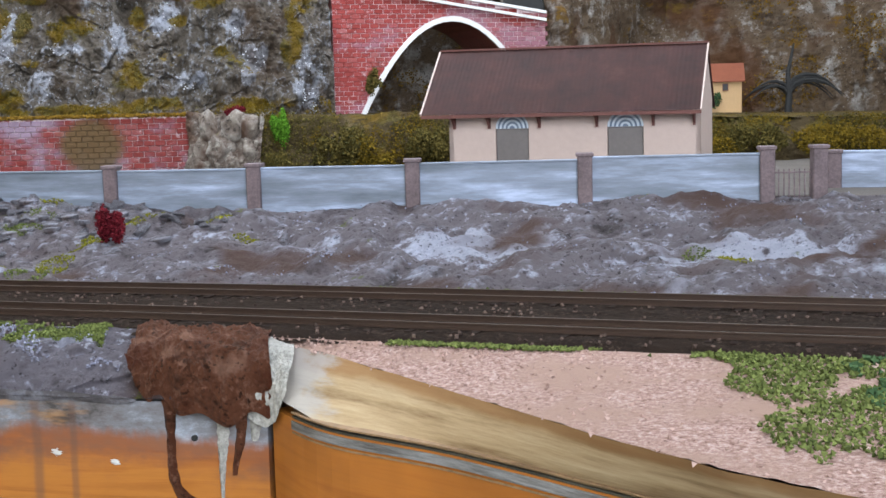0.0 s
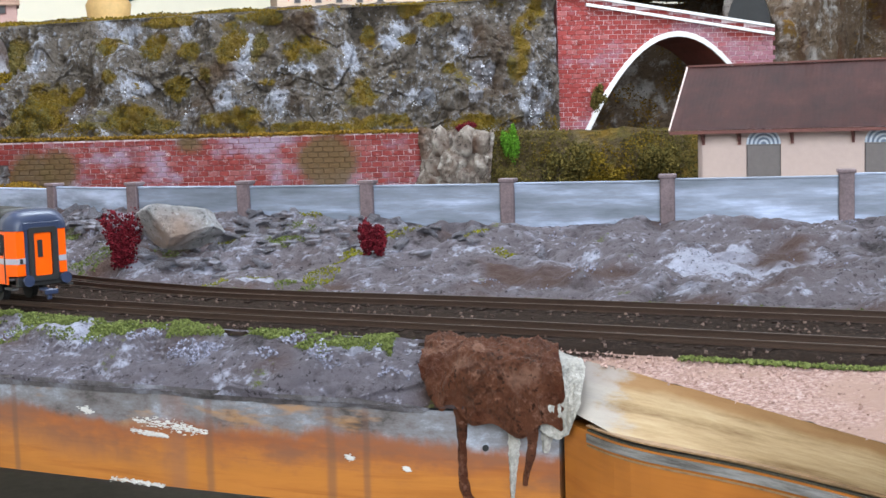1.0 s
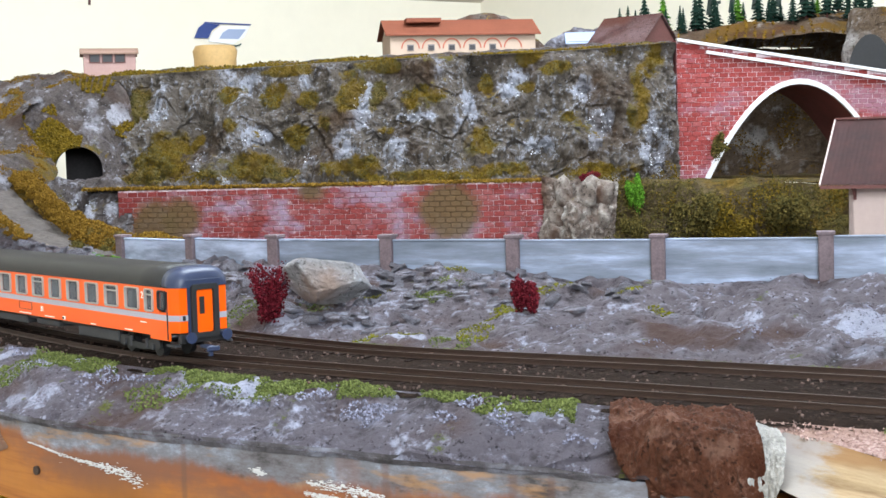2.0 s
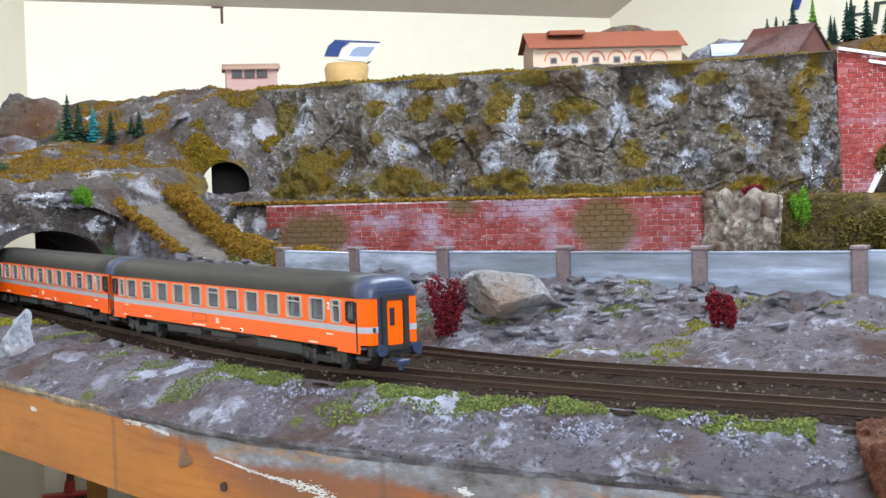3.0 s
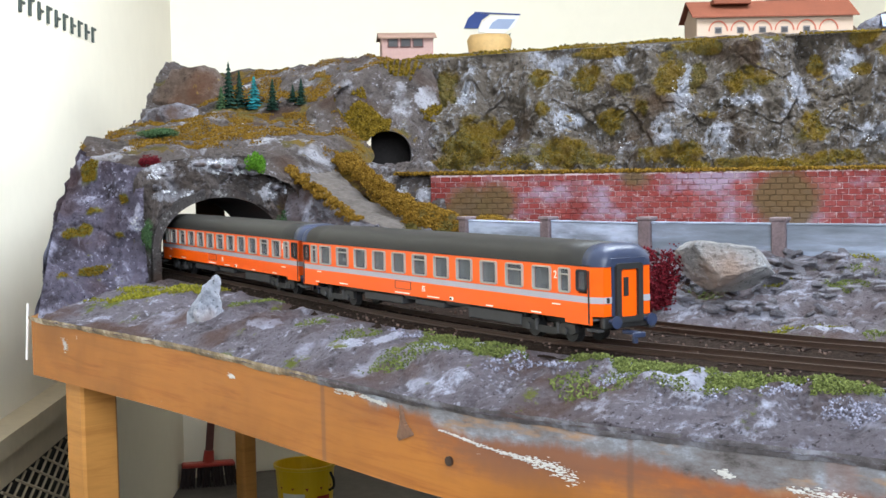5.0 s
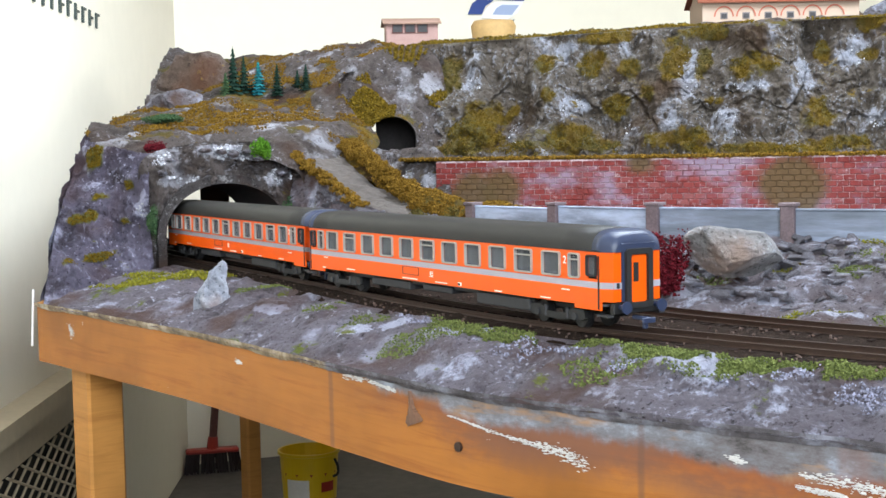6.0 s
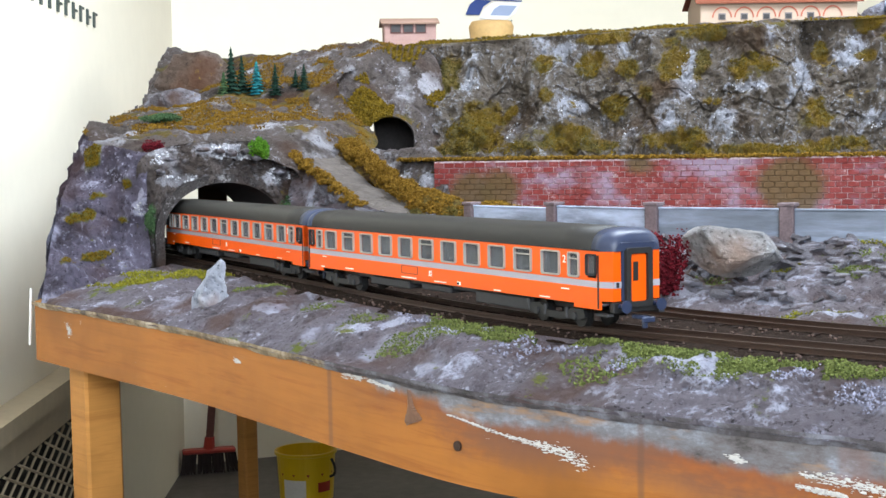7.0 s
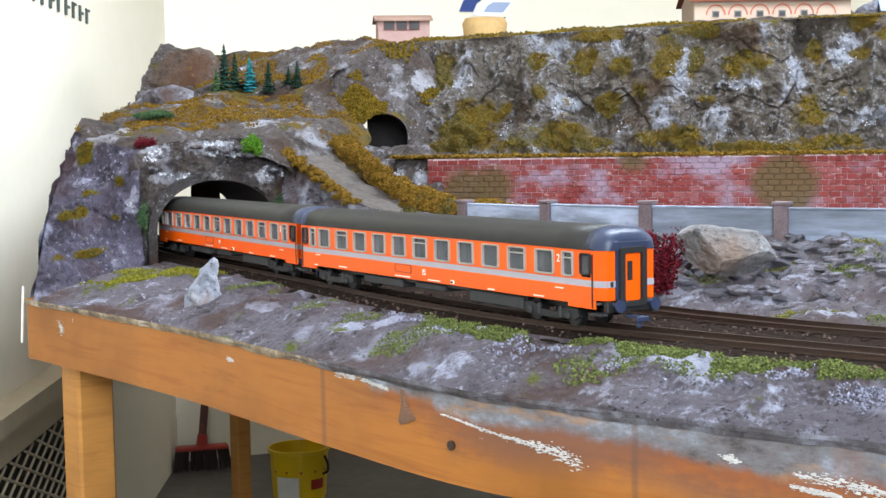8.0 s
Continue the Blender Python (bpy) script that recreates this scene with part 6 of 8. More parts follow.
sky_axes = Matrix((e, (sky_hole[1] - sky_hole[0]).cross(sky_hole[3] - sky_hole[0]).normalized() * -1, (sky_hole[3] - sky_hole[0]).normalized())).transposed().to_4x4()
window_frame("window_2", "added skylight in the sloping ceiling over the table, out of view", Matrix.Translation(sky_mid + Vector((0, 0, 0.028))) @ sky_axes, 0.74, 0.57)


# ---- scattered growth ----
def crumbs(name, mat, spots, label, category, seed, size=0.0012, lift=0.6, parent=None):
    """One sheet of small foam crumbs; spots: (place, out)."""
    r = random.Random(seed)
    verts, faces = [], []
    for p, out in spots:
        s = size * r.uniform(0.55, 1.5)
        e = Euler((r.uniform(0, 6), r.uniform(0, 6), r.uniform(0, 6))).to_matrix()
        c, k = p + out * s * 0.5 * lift, len(verts)
        verts += [c + e @ Vector(q) * s for q in ((1, 0, -0.4), (-0.6, 0.8, -0.4), (-0.5, -0.8, -0.4), (0, 0, 1.1))]
        faces += [(k, k + 1, k + 2), (k, k + 1, k + 3), (k + 1, k + 2, k + 3), (k + 2, k, k + 3)]
    ob = new(name, mesh_from(name, verts, faces, mat))
    return tagged(ob, label, category, kind="stuff")


def grow_on(ob, count, seed, scale, threshold, test=None, up=0.0, jitter=0.0015):
    """Random places on a sheet where a slow noise is high."""
    r = random.Random(seed)
    polys = ob.data.polygons
    out = []
    while count > 0:
        count -= 1
        f = polys[r.randrange(len(polys))]
        p = f.center + Vector((r.uniform(-jitter, jitter), r.uniform(-jitter, jitter), r.uniform(-jitter, jitter)))
        n_ = f.normal.copy()
        if n_.y > 0.2 and n_.z < 0.3:
            n_ = -n_
        if n_.z < -0.1:
            n_ = -n_
        v = noise.fractal(p * scale + Vector((seed, 0, seed * 0.3)), 0.8, 2.0, 4) + up * n_.z
        if v > threshold and (test is None or test(p)):
            out.append((p, n_))
    return out


objs = bpy.data.objects
# where moss grows and where pale paint was brushed on: (across, up, half width, half height)
GOLD_WEST = ((-0.456, 0.172, 0.014, 0.026), (-0.428, 0.198, 0.029, 0.009), (-0.379, 0.160, 0.029, 0.016), (-0.509, 0.125, 0.017, 0.012), (-0.582, 0.168, 0.012, 0.015), (-0.574, 0.138, 0.009, 0.011), (-0.539, 0.169, 0.018, 0.015), (-0.498, 0.163, 0.012, 0.012), (-0.554, 0.095, 0.026, 0.017), (-0.645, 0.106, 0.029, 0.026), (-0.443, 0.090, 0.034, 0.011), (-0.528, 0.196, 0.035, 0.007), (-0.411, 0.128, 0.011, 0.006), (-0.616, 0.120, 0.009, 0.012))
GOLD_EAST = ((-0.315, 0.174, 0.009, 0.012), (-0.267, 0.201, 0.018, 0.011), (-0.317, 0.111, 0.018, 0.020), (-0.293, 0.083, 0.045, 0.008), (-0.370, 0.079, 0.061, 0.007), (-0.140, 0.198, 0.014, 0.024), (-0.153, 0.150, 0.011, 0.034), (-0.177, 0.205, 0.015, 0.007), (-0.269, 0.169, 0.012, 0.007), (-0.224, 0.136, 0.009, 0.007), (-0.188, 0.081, 0.041, 0.009), (-0.239, 0.188, 0.021, 0.008))
DARK_MOSS = ((-0.686, 0.163, 0.015, 0.030), (-0.476, 0.138, 0.011, 0.011), (-0.426, 0.166, 0.009, 0.018), (-0.533, 0.083, 0.034, 0.009), (-0.584, 0.087, 0.022, 0.007), (-0.665, 0.082, 0.035, 0.010))
PALE = ((-0.451, 0.112, 0.014, 0.021), (-0.402, 0.105, 0.017, 0.018), (-0.378, 0.142, 0.021, 0.009), (-0.332, 0.142, 0.013, 0.028), (-0.661, 0.159, 0.012, 0.024), (-0.610, 0.105, 0.012, 0.019), (-0.440, 0.154, 0.013, 0.023), (-0.550, 0.123, 0.014, 0.014), (-0.492, 0.102, 0.010, 0.009), (-0.573, 0.178, 0.012, 0.018), (-0.286, 0.172, 0.018, 0.018), (-0.191, 0.125, 0.017, 0.022), (-0.137, 0.103, 0.016, 0.036), (-0.256, 0.107, 0.024, 0.012), (-0.205, 0.164, 0.018, 0.015))
FACE_PALE = ((-0.853, 0.096, 0.017, 0.012), (-0.783, 0.083, 0.014, 0.009), (-0.757, 0.087, 0.019, 0.005), (-0.774, 0.062, 0.014, 0.006), (-0.722, 0.065, 0.007, 0.010), (-0.745, 0.082, 0.019, 0.004), (-0.843, 0.059, 0.009, 0.005), (-0.800, 0.045, 0.006, 0.014))
FACE_MOSS = ((-0.853, 0.084, 0.010, 0.014), (-0.833, 0.052, 0.008, 0.004), (-0.814, 0.061, 0.008, 0.007), (-0.839, 0.035, 0.008, 0.007), (-0.813, 0.032, 0.006, 0.004), (-0.816, 0.006, 0.005, 0.004), (-0.700, 0.050, 0.012, 0.016))
BANK_PALE = ((-0.304, 0.762, 0.024, 0.007), (-0.332, 0.769, 0.010, 0.006), (-0.451, 0.854, 0.022, 0.006), (-0.285, 0.754, 0.014, 0.006), (-0.251, 0.722, 0.022, 0.006), (-0.410, 0.825, 0.014, 0.005), (0.02, 0.70, 0.05, 0.03), (0.15, 0.66, 0.06, 0.03))
FRONT_PALE = ((-0.306, 0.594, 0.016, 0.014), (-0.288, 0.586, 0.013, 0.014), (-0.252, 0.586, 0.01, 0.014), (-0.324, 0.612, 0.011, 0.016), (-0.49, 0.678, 0.012, 0.01), (-0.573, 0.749, 0.013, 0.009), (-0.637, 0.909, 0.01, 0.008), (-0.467, 0.683, 0.009, 0.009), (-0.231, 0.584, 0.01, 0.015))
UPPER_PALE = ((-0.715, 0.060, 0.008, 0.016), (-0.690, 0.050, 0.006, 0.018), (-0.668, 0.055, 0.008, 0.012), (-0.700, 0.150, 0.010, 0.020), (-0.740, 0.135, 0.008, 0.010), (-0.765, 0.120, 0.008, 0.012))
BANK_MOSS = ((-0.489, 0.913, 0.012, 0.008), (-0.430, 0.868, 0.010, 0.009), (-0.409, 0.864, 0.012, 0.009), (-0.469, 0.869, 0.010, 0.006), (-0.371, 0.796, 0.013, 0.013), (-0.320, 0.800, 0.010, 0.010), (-0.283, 0.799, 0.010, 0.010), (-0.244, 0.783, 0.013, 0.006), (-0.236, 0.794, 0.010, 0.006), (-0.264, 0.735, 0.024, 0.005))


def zone_value(spots, p, v_axis):
    """How far inside the nearest of some oval patches a place lies, with ragged edges."""
    v = p[v_axis]
    best = max(1.0 - ((p.x - a) / ra) ** 2 - ((v - b) / rb) ** 2 for a, b, ra, rb in spots)
    return max(0.0, min(1.0, 0.40 + 0.50 * max(best, -1.1) + 0.46 * noise.fractal(p * 48, 0.75, 2.1, 4)))


def paint_zone(ob, name, spots, v_axis):
    at = ob.data.attributes.new(name, "FLOAT", "POINT")
    at.data.foreach_set("value", [zone_value(spots, v.co, v_axis) for v in ob.data.vertices])


paint_zone(objs["main_cliff"], "moss_zone", GOLD_WEST + GOLD_EAST + DARK_MOSS, 2)
paint_zone(objs["main_cliff"], "pale_zone", PALE, 2)
for nm in ("left_rock_face", "tunnel_face", "left_hill"):
    paint_zone(objs[nm], "pale_zone", FACE_PALE, 2)
for nm in ("left_rock_face", "tunnel_shoulder"):
    paint_zone(objs[nm], "moss_zone", FACE_MOSS, 2)
paint_zone(objs["back_slope"], "pale_zone", BANK_PALE, 1)
paint_zone(objs["front_slope"], "pale_zone", FRONT_PALE, 1)
for nm in ("tunnel_foot_rock", "upper_tunnel_face"):
    paint_zone(objs[nm], "pale_zone", UPPER_PALE, 2)
in_zone = lambda spots, axis=2, least=0.62: lambda p: zone_value(spots, p, axis) > least
crumbs("cliff_moss", M["moss"], grow_on(objs["main_cliff"], 90000, 3, 26, -9, in_zone(GOLD_WEST)), "olive and gold moss patches on the cliff", "moss", 1, 0.0007)
crumbs("cliff_moss", M["moss"], grow_on(objs["main_cliff"], 90000, 4, 26, -9, in_zone(GOLD_EAST)), "gold moss patches on the cliff beside the bridge", "moss", 11, 0.0007)
crumbs("cliff_foot_moss", M["moss"], grow_on(objs["main_cliff"], 90000, 8, 26, 0.05, lambda p: p.z < 0.072 + 0.014 * (1 + noise.noise(p * 25))), "gold moss along the foot of the cliff", "moss", 2, 0.0007)
crumbs("dark_cliff_moss", M["bush_olive"], grow_on(objs["main_cliff"], 60000, 21, 22, -9, in_zone(DARK_MOSS)), "dark green moss streaks on the cliff", "moss", 12, 0.0008)
edge_spots = []
r_ = random.Random(5)
for _ in range(5200):
    a = r_.random()
    edge_spots.append((Vector((-0.70 + 0.47 * a, 1.2665 + 0.005 * a + r_.uniform(-0.001, 0.012), 0.0745 - 0.0015 * a + r_.uniform(-0.0012, 0.0015))), Vector((0, 0, 1))))
crumbs("wall_top_moss", M["moss_orange"], edge_spots, "rusty moss fringe on top of the brick wall", "moss", 3, 0.0011)
top_spots = grow_on(objs["plateau"], 60000, 4, 16, -0.1, lambda p: p.y < 1.52)
crumbs("cliff_top_moss", M["moss"], top_spots, "olive moss along the cliff's top edge", "moss", 4, 0.0012)
hill_test = lambda p: (abs(p.z - 0.105 - 0.05 * noise.noise(p * 7)) < 0.014) or (p.z > 0.150 and p.x > -0.95) or (abs(p.z - 0.133) < 0.006 and p.x > -0.97)
crumbs("hill_moss", M["moss_orange"], grow_on(objs["left_hill"], 150000, 6, 24, 0.06, hill_test), "rusty moss bands on the hill", "moss", 5, 0.0008)
crumbs("bank_moss", M["moss_orange"], grow_on(objs["path_bank"], 60000, 7, 20, -0.35, lambda p: p.z > 0.027), "rusty hedge moss along the footpath", "moss", 6, 0.0009)
crumbs("face_moss", M["moss"], grow_on(objs["left_rock_face"], 30000, 9, 26, -9, in_zone(FACE_MOSS)), "olive moss spots on the rock face", "moss", 7, 0.0007)
crumbs("tunnel_side_moss", M["moss"], grow_on(objs["upper_tunnel_face"], 30000, 10, 20, 0.22), "gold moss round the upper tunnel", "moss", 8, 0.0013)
crumbs("bank_growth", M["bush_olive"], grow_on(objs["bushy_bank"], 60000, 11, 16, 0.02, jitter=0.005), "dark olive growth on the bank", "bush", 9, 0.0009)
crumbs("bank_growth_gold", M["moss"], grow_on(objs["bushy_bank"], 60000, 14, 18, 0.10, jitter=0.005), "gold growth on the bank", "bush", 10, 0.0009)
crumbs("far_moss", M["moss_orange"], grow_on(objs["right_cliff"], 40000, 15, 12, 0.25, jitter=0.004), "rusty moss on the far cliff", "moss", 11, 0.0014)
crumbs("far_hill_moss", M["moss_orange"], grow_on(objs["right_hill"], 20000, 16, 12, 0.0), "rusty moss on the far hill", "moss", 13, 0.0016)


M["chalk_chip"] = leaf_material("white_plaster_chips", (0.22, 0.22, 0.25), (0.52, 0.53, 0.58))
for nm, count, spots, size, text in (("tunnel_face", 9000, FACE_PALE, 0.0011, "white plaster chips round the tunnel mouth"), ("left_rock_face", 2600, FACE_PALE, 0.0010, "white paint flecks on the rock face"), ("main_cliff", 12000, PALE, 0.0009, "pale paint flecks on the cliff"), ("tunnel_foot_rock", 1400, UPPER_PALE, 0.0009, "pale paint flecks on the rock below the tunnel")):
    crumbs("paint_flecks", M["chalk_chip"], grow_on(objs[nm], count, 81, 60, 0.0, in_zone(spots, 2, 0.60)), text, "paint flecks", 81, size, 0.0)


# ---- grass beside the track ----
def near_slope(test, count, seed):
    return grow_on(objs["front_slope"], count, seed, 45, -0.15, test)


def patch(cx, cy, rx, ry):
    return lambda p: ((p.x - cx) / rx) ** 2 + ((p.y - cy) / ry) ** 2 < 1 + 0.5 * noise.noise(p * 90)


def grow_patch(ob, x, y, rx, ry, seed):
    """Dense places on a sheet inside one ragged oval patch."""
    r, inside_ = random.Random(seed), patch(x, y, rx, ry)
    polys = [f for f in ob.data.polygons if abs(f.center.x - x) < 1.4 * rx and abs(f.center.y - y) < 1.4 * ry]
    out = []
    for _ in range(int(rx * ry * 7.5e6) if polys else 0):
        f = r.choice(polys)
        p = f.center + Vector((r.uniform(-0.0012, 0.0012), r.uniform(-0.0012, 0.0012), r.uniform(-0.0004, 0.0006)))
        if inside_(p) and noise.noise(p * 130) > -0.25:
            out.append((p, f.normal if f.normal.z > 0 else -f.normal))
    return out


def slope_band(p):
    """Distance in front of the near track."""
    return min((near_line[i] - Vector((p.x, p.y, 0))).length for i in range(100, 320, 3))


band = lambda p: -0.455 < p.x < -0.135 and 0.021 < slope_band(p) < 0.036 + 0.012 * noise.noise(p * 28)
crumbs("track_grass", M["grass"], near_slope(band, 300000, 31), "pale green grass strip beside the track", "grass", 21, 0.00055)
for k, (x, y, rx, ry) in enumerate(((-0.437, 0.652, 0.030, 0.012), (-0.335, 0.590, 0.020, 0.014), (-0.275, 0.580, 0.030, 0.009), (-0.615, 0.820, 0.019, 0.013), (-0.535, 0.739, 0.013, 0.012), (-0.491, 0.700, 0.013, 0.010), (-0.145, 0.545, 0.030, 0.006))):
    crumbs("grass_patch", M["grass"], grow_patch(objs["front_slope"], x, y, rx, ry, 40 + k), "green grass patch on the rock slope", "grass", 40 + k, 0.0006)
M["lime_moss"] = leaf_material("yellow_green_moss", (0.07, 0.07, 0.01), (0.16, 0.15, 0.018))
crumbs("lime_patch", M["lime_moss"], grow_on(objs["front_slope"], 90000, 51, 30, -0.3, patch(-0.735, 0.895, 0.060, 0.024)), "yellow-green moss by the tunnel", "moss", 51, 0.0008)
for k, (x, y, rx, ry) in enumerate(BANK_MOSS):
    crumbs("bank_grass", M["grass"] if k % 3 else M["lime_moss"], grow_patch(objs["back_slope"], x, y, rx, ry, 60 + k), "green grass patch on the rock bank", "grass", 60 + k, 0.0006)
crumbs("yard_grass", M["grass"], grow_on(objs["gravel_yard"], 120000, 71, 40, -0.35, lambda p: p.x > 0.092 + 0.012 * noise.noise(p * 30) and p.y < 0.455 and p.y > 0.33 + (p.x - 0.1) * -0.2 + 0.02 * noise.noise(p * 20) and p.x < 0.6), "green grass patch on the gravel yard", "grass", 71, 0.0008)
r_ = random.Random(8)
crumbs("yard_dark_grass", M["dark_green"], grow_on(objs["gravel_yard"], 120000, 74, 55, -0.05, lambda p: p.x > 0.125 + 0.015 * noise.noise(p * 30) and p.y < 0.445 and p.y > 0.36 + 0.02 * noise.noise(p * 20) and p.x < 0.6), "dark green tufts among the yard grass", "grass", 74, 0.0010)
strip = []
for _ in range(5200):
    i = r_.randrange(140, 230)
    p = side_of(near_line, i, -0.0245 - abs(r_.gauss(0, 0.0025)))
    if -0.02 < p.x < 0.11 and noise.noise(p * 40) > -0.2:
        strip.append((p + Vector((r_.uniform(-.004, .004), 0, -0.0052)), Vector((0, 0, 1))))
crumbs("yard_edge_grass", M["grass"], strip, "thin green grass line beside the rails", "grass", 72, 0.0008)
peb = []
for _ in range(5200):
    p = objs["gravel_yard"].data.polygons[r_.randrange(len(objs["gravel_yard"].data.polygons))].center
    if p.x < 0.35:
        peb.append((p + Vector((r_.uniform(-.003, .003), r_.uniform(-.003, .003), -0.0002)), Vector((0, 0, 1))))
M["pebble"] = leaf_material("pink_pebbles", (0.24, 0.15, 0.13), (0.34, 0.235, 0.21))
crumbs("gravel_stones", M["pebble"], peb, "loose pink gravel stones", "gravel", 73, 0.0007)


lumps_at = lambda p: -0.47 < p.x < -0.125 and 0.029 < slope_band(p) < 0.050 and noise.noise(p * 34) > 0.0
crumbs("slope_flakes", M["lump"], grow_on(objs["front_slope"], 60000, 91, 70, 0.22, lumps_at), "blue-white brushed rock flakes below the grass", "rock flakes", 91, 0.0006, 0.0)
crumbs("bank_flakes", M["lump"], grow_on(objs["back_slope"], 60000, 93, 45, 0.50, lambda p: p.x < 0.35), "blue-white brushed rock flakes on the bank", "rock flakes", 93, 0.0006, 0.0)

BANK_LIME = ((-0.219, 0.706, 0.012, 0.012), (-0.208, 0.722, 0.01, 0.012), (-0.197, 0.75, 0.01, 0.012), (-0.172, 0.783, 0.012, 0.01), (-0.246, 0.785, 0.012, 0.006), (-0.236, 0.826, 0.01, 0.005), (-0.129, 0.766, 0.01, 0.006), (-0.109, 0.742, 0.008, 0.006), (0.127, 0.674, 0.007, 0.006), (0.134, 0.658, 0.009, 0.007), (0.143, 0.637, 0.01, 0.007))
for k, (x, y, rx, ry) in enumerate(BANK_LIME):
    crumbs("bank_grass", M["lime_moss"] if k % 4 else M["grass"], grow_patch(objs["back_slope"], x, y, rx, ry, 160 + k), "yellow-green grass patch on the rock bank", "grass", 160 + k, 0.0006)
verge = []
for _ in range(9000):
    i = r_.randrange(130, 262)
    p = side_of(far_line, i, 0.0250 + abs(r_.gauss(0, 0.0028)))
    if noise.noise(p * 34) > 0.05:
        verge.append((p + Vector((r_.uniform(-.004, .004), 0, -0.0040)), Vector((0, 0, 1))))
crumbs("verge_grass", M["grass"], verge, "thin green grass line behind the far rails", "grass", 172, 0.0007)

# ---- bushes and trees ----
def bush(at, mat, r, h, label, seed, count=420, size=0.0024, category="bush"):
    me = tuft_mesh("bush", M[mat], int(count * 4.2), r, h, seed, size=size * 0.40)
    ob = new("bush", me)
    ob.matrix_basis = Matrix.Translation(at)
    return tagged(ob, label, category)


bush((-0.727, 1.030, 0.080), "bright_green", 0.010, 0.018, "bright green foam bush above the tunnel", 1, 320, 0.0022)
bush((-0.806, 1.000, 0.086), "crimson", 0.012, 0.012, "dark crimson bush above the tunnel", 2, 300, 0.0018)
bush((-0.8035, 0.990, 0.070), "crimson", 0.006, 0.016, "dark crimson creeper on the rock", 22, 90, 0.0015)
bush((-0.850, 1.089, 0.113), "dark_green", 0.022, 0.008, "low dark green bush on the hill", 3, 420, 0.0020)
bush((-0.7915, 0.966, 0.018), "dark_green", 0.0055, 0.030, "dark green ivy beside the tunnel mouth", 4, 320, 0.0018)
bush((-0.7125, 1.050, 0.022), "dark_green", 0.0055, 0.026, "dark green ivy beside the tunnel mouth", 5, 260, 0.0018)
bush((-0.523, 0.938, 0.012), "bright_green", 0.013, 0.026, "leafy bright green bush by the fence", 6, 520, 0.0020)
bush((-0.512, 0.925, 0.008), "bright_green", 0.010, 0.008, "low bright green bush by the fence", 26, 200, 0.0018)
bush((-0.500, 0.908, 0.004), "bright_green", 0.012, 0.006, "low bright green clump on the bank", 27, 220, 0.0018)
def twiggy_bush(at, mat, width, height, twigs, label, seed):
    """Many thin twigs fanning up from the ground, each set with small leaves."""
    rn = random.Random(seed)
    verts, faces = [], []
    for _ in range(twigs):
        p = Vector((rn.gauss(0, width * 0.16), rn.gauss(0, width * 0.12), -0.002))
        d = Vector((rn.gauss(0, 0.12), rn.gauss(0, 0.10), 1.0)).normalized()
        for _ in range(int(rn.uniform(9, 19))):
            p = p + d * height / 17
            d = (d + Vector((rn.gauss(0, 0.15), rn.gauss(0, 0.14), rn.gauss(0.05, 0.08)))).normalized()
            for _ in range(3):
                c = p + Vector((rn.gauss(0, 1), rn.gauss(0, 1), rn.gauss(0, 1))) * 0.0011
                e = Euler((rn.uniform(0, 6), rn.uniform(0, 6), rn.uniform(0, 6))).to_matrix()
                k, sz = len(verts), rn.uniform(0.0006, 0.0013)
                verts += [c + e @ Vector(q) * sz for q in ((1, 0, -0.3), (-0.6, 0.8, -0.3), (-0.5, -0.8, -0.3), (0, 0, 1.1))]
                faces += [(k, k + 1, k + 2), (k, k + 1, k + 3), (k + 1, k + 2, k + 3), (k + 2, k, k + 3)]
    ob = new("bush", mesh_from("bush", verts, faces, M[mat]))
    ob.matrix_basis = Matrix.Translation(at)
    return tagged(ob, label, "bush")


bush((-0.182, 0.746, 0.011), "crimson", 0.0095, 0.021, "rounded dark crimson bush among grass on the bank", 47, 520, 0.0022)
twiggy_bush((-0.3420, 0.7735, 0.003), "crimson", 0.020, 0.036, 46, "dark crimson twiggy bush beside a boulder", 7)
bush((-0.150, 1.276, 0.046), "bright_green", 0.010, 0.036, "bright green bush on the ledge", 8, 420, 0.0026)
bush((-0.150, 1.262, 0.018), "bush_olive", 0.014, 0.030, "dark olive bush below the ledge", 28, 420, 0.0026)
bush((0.362, 1.771, 0.060), "dark_green", 0.009, 0.022, "dark green creeper on the ochre cottage", 44, 110, 0.0030)
bush((-0.190, 1.276, 0.071), "crimson", 0.011, 0.012, "small red bush on the ledge", 9, 260, 0.0022)
bush((-0.070, 1.470, 0.090), "bush_olive", 0.010, 0.028, "olive bush growing at the bridge pier", 10, 300, 0.0026)
for k, (x, y, z, r0, h, m) in enumerate(((-0.0875, 1.262, 0.026, 0.030, 0.040, "bush_olive"), (-0.060, 1.255, 0.014, 0.026, 0.034, "moss"), (-0.010, 1.258, 0.024, 0.022, 0.044, "bush_olive"), (0.245, 1.285, 0.016, 0.04, 0.03, "moss"), (0.30, 1.29, 0.022, 0.032, 0.034, "bush_olive"), (0.38, 1.30, 0.02, 0.05, 0.03, "moss"), (0.47, 1.31, 0.02, 0.03, 0.04, "bright_green"), (0.20, 1.28, 0.02, 0.03, 0.03, "bush_olive"))):
    bush((x, y, z), m, r0, h, "rounded olive foam bush on the bank", 100 + k, 620, 0.0034)
for k in range(12):
    a = k / 11
    p = Vector((-0.688, 1.118, 0.086)).lerp(Vector((-0.585, 1.035, 0.036)), a)
    bush(p, "moss_orange", 0.013, 0.013, "rusty foam hedge clump along the footpath", 200 + k, 300, 0.0021)
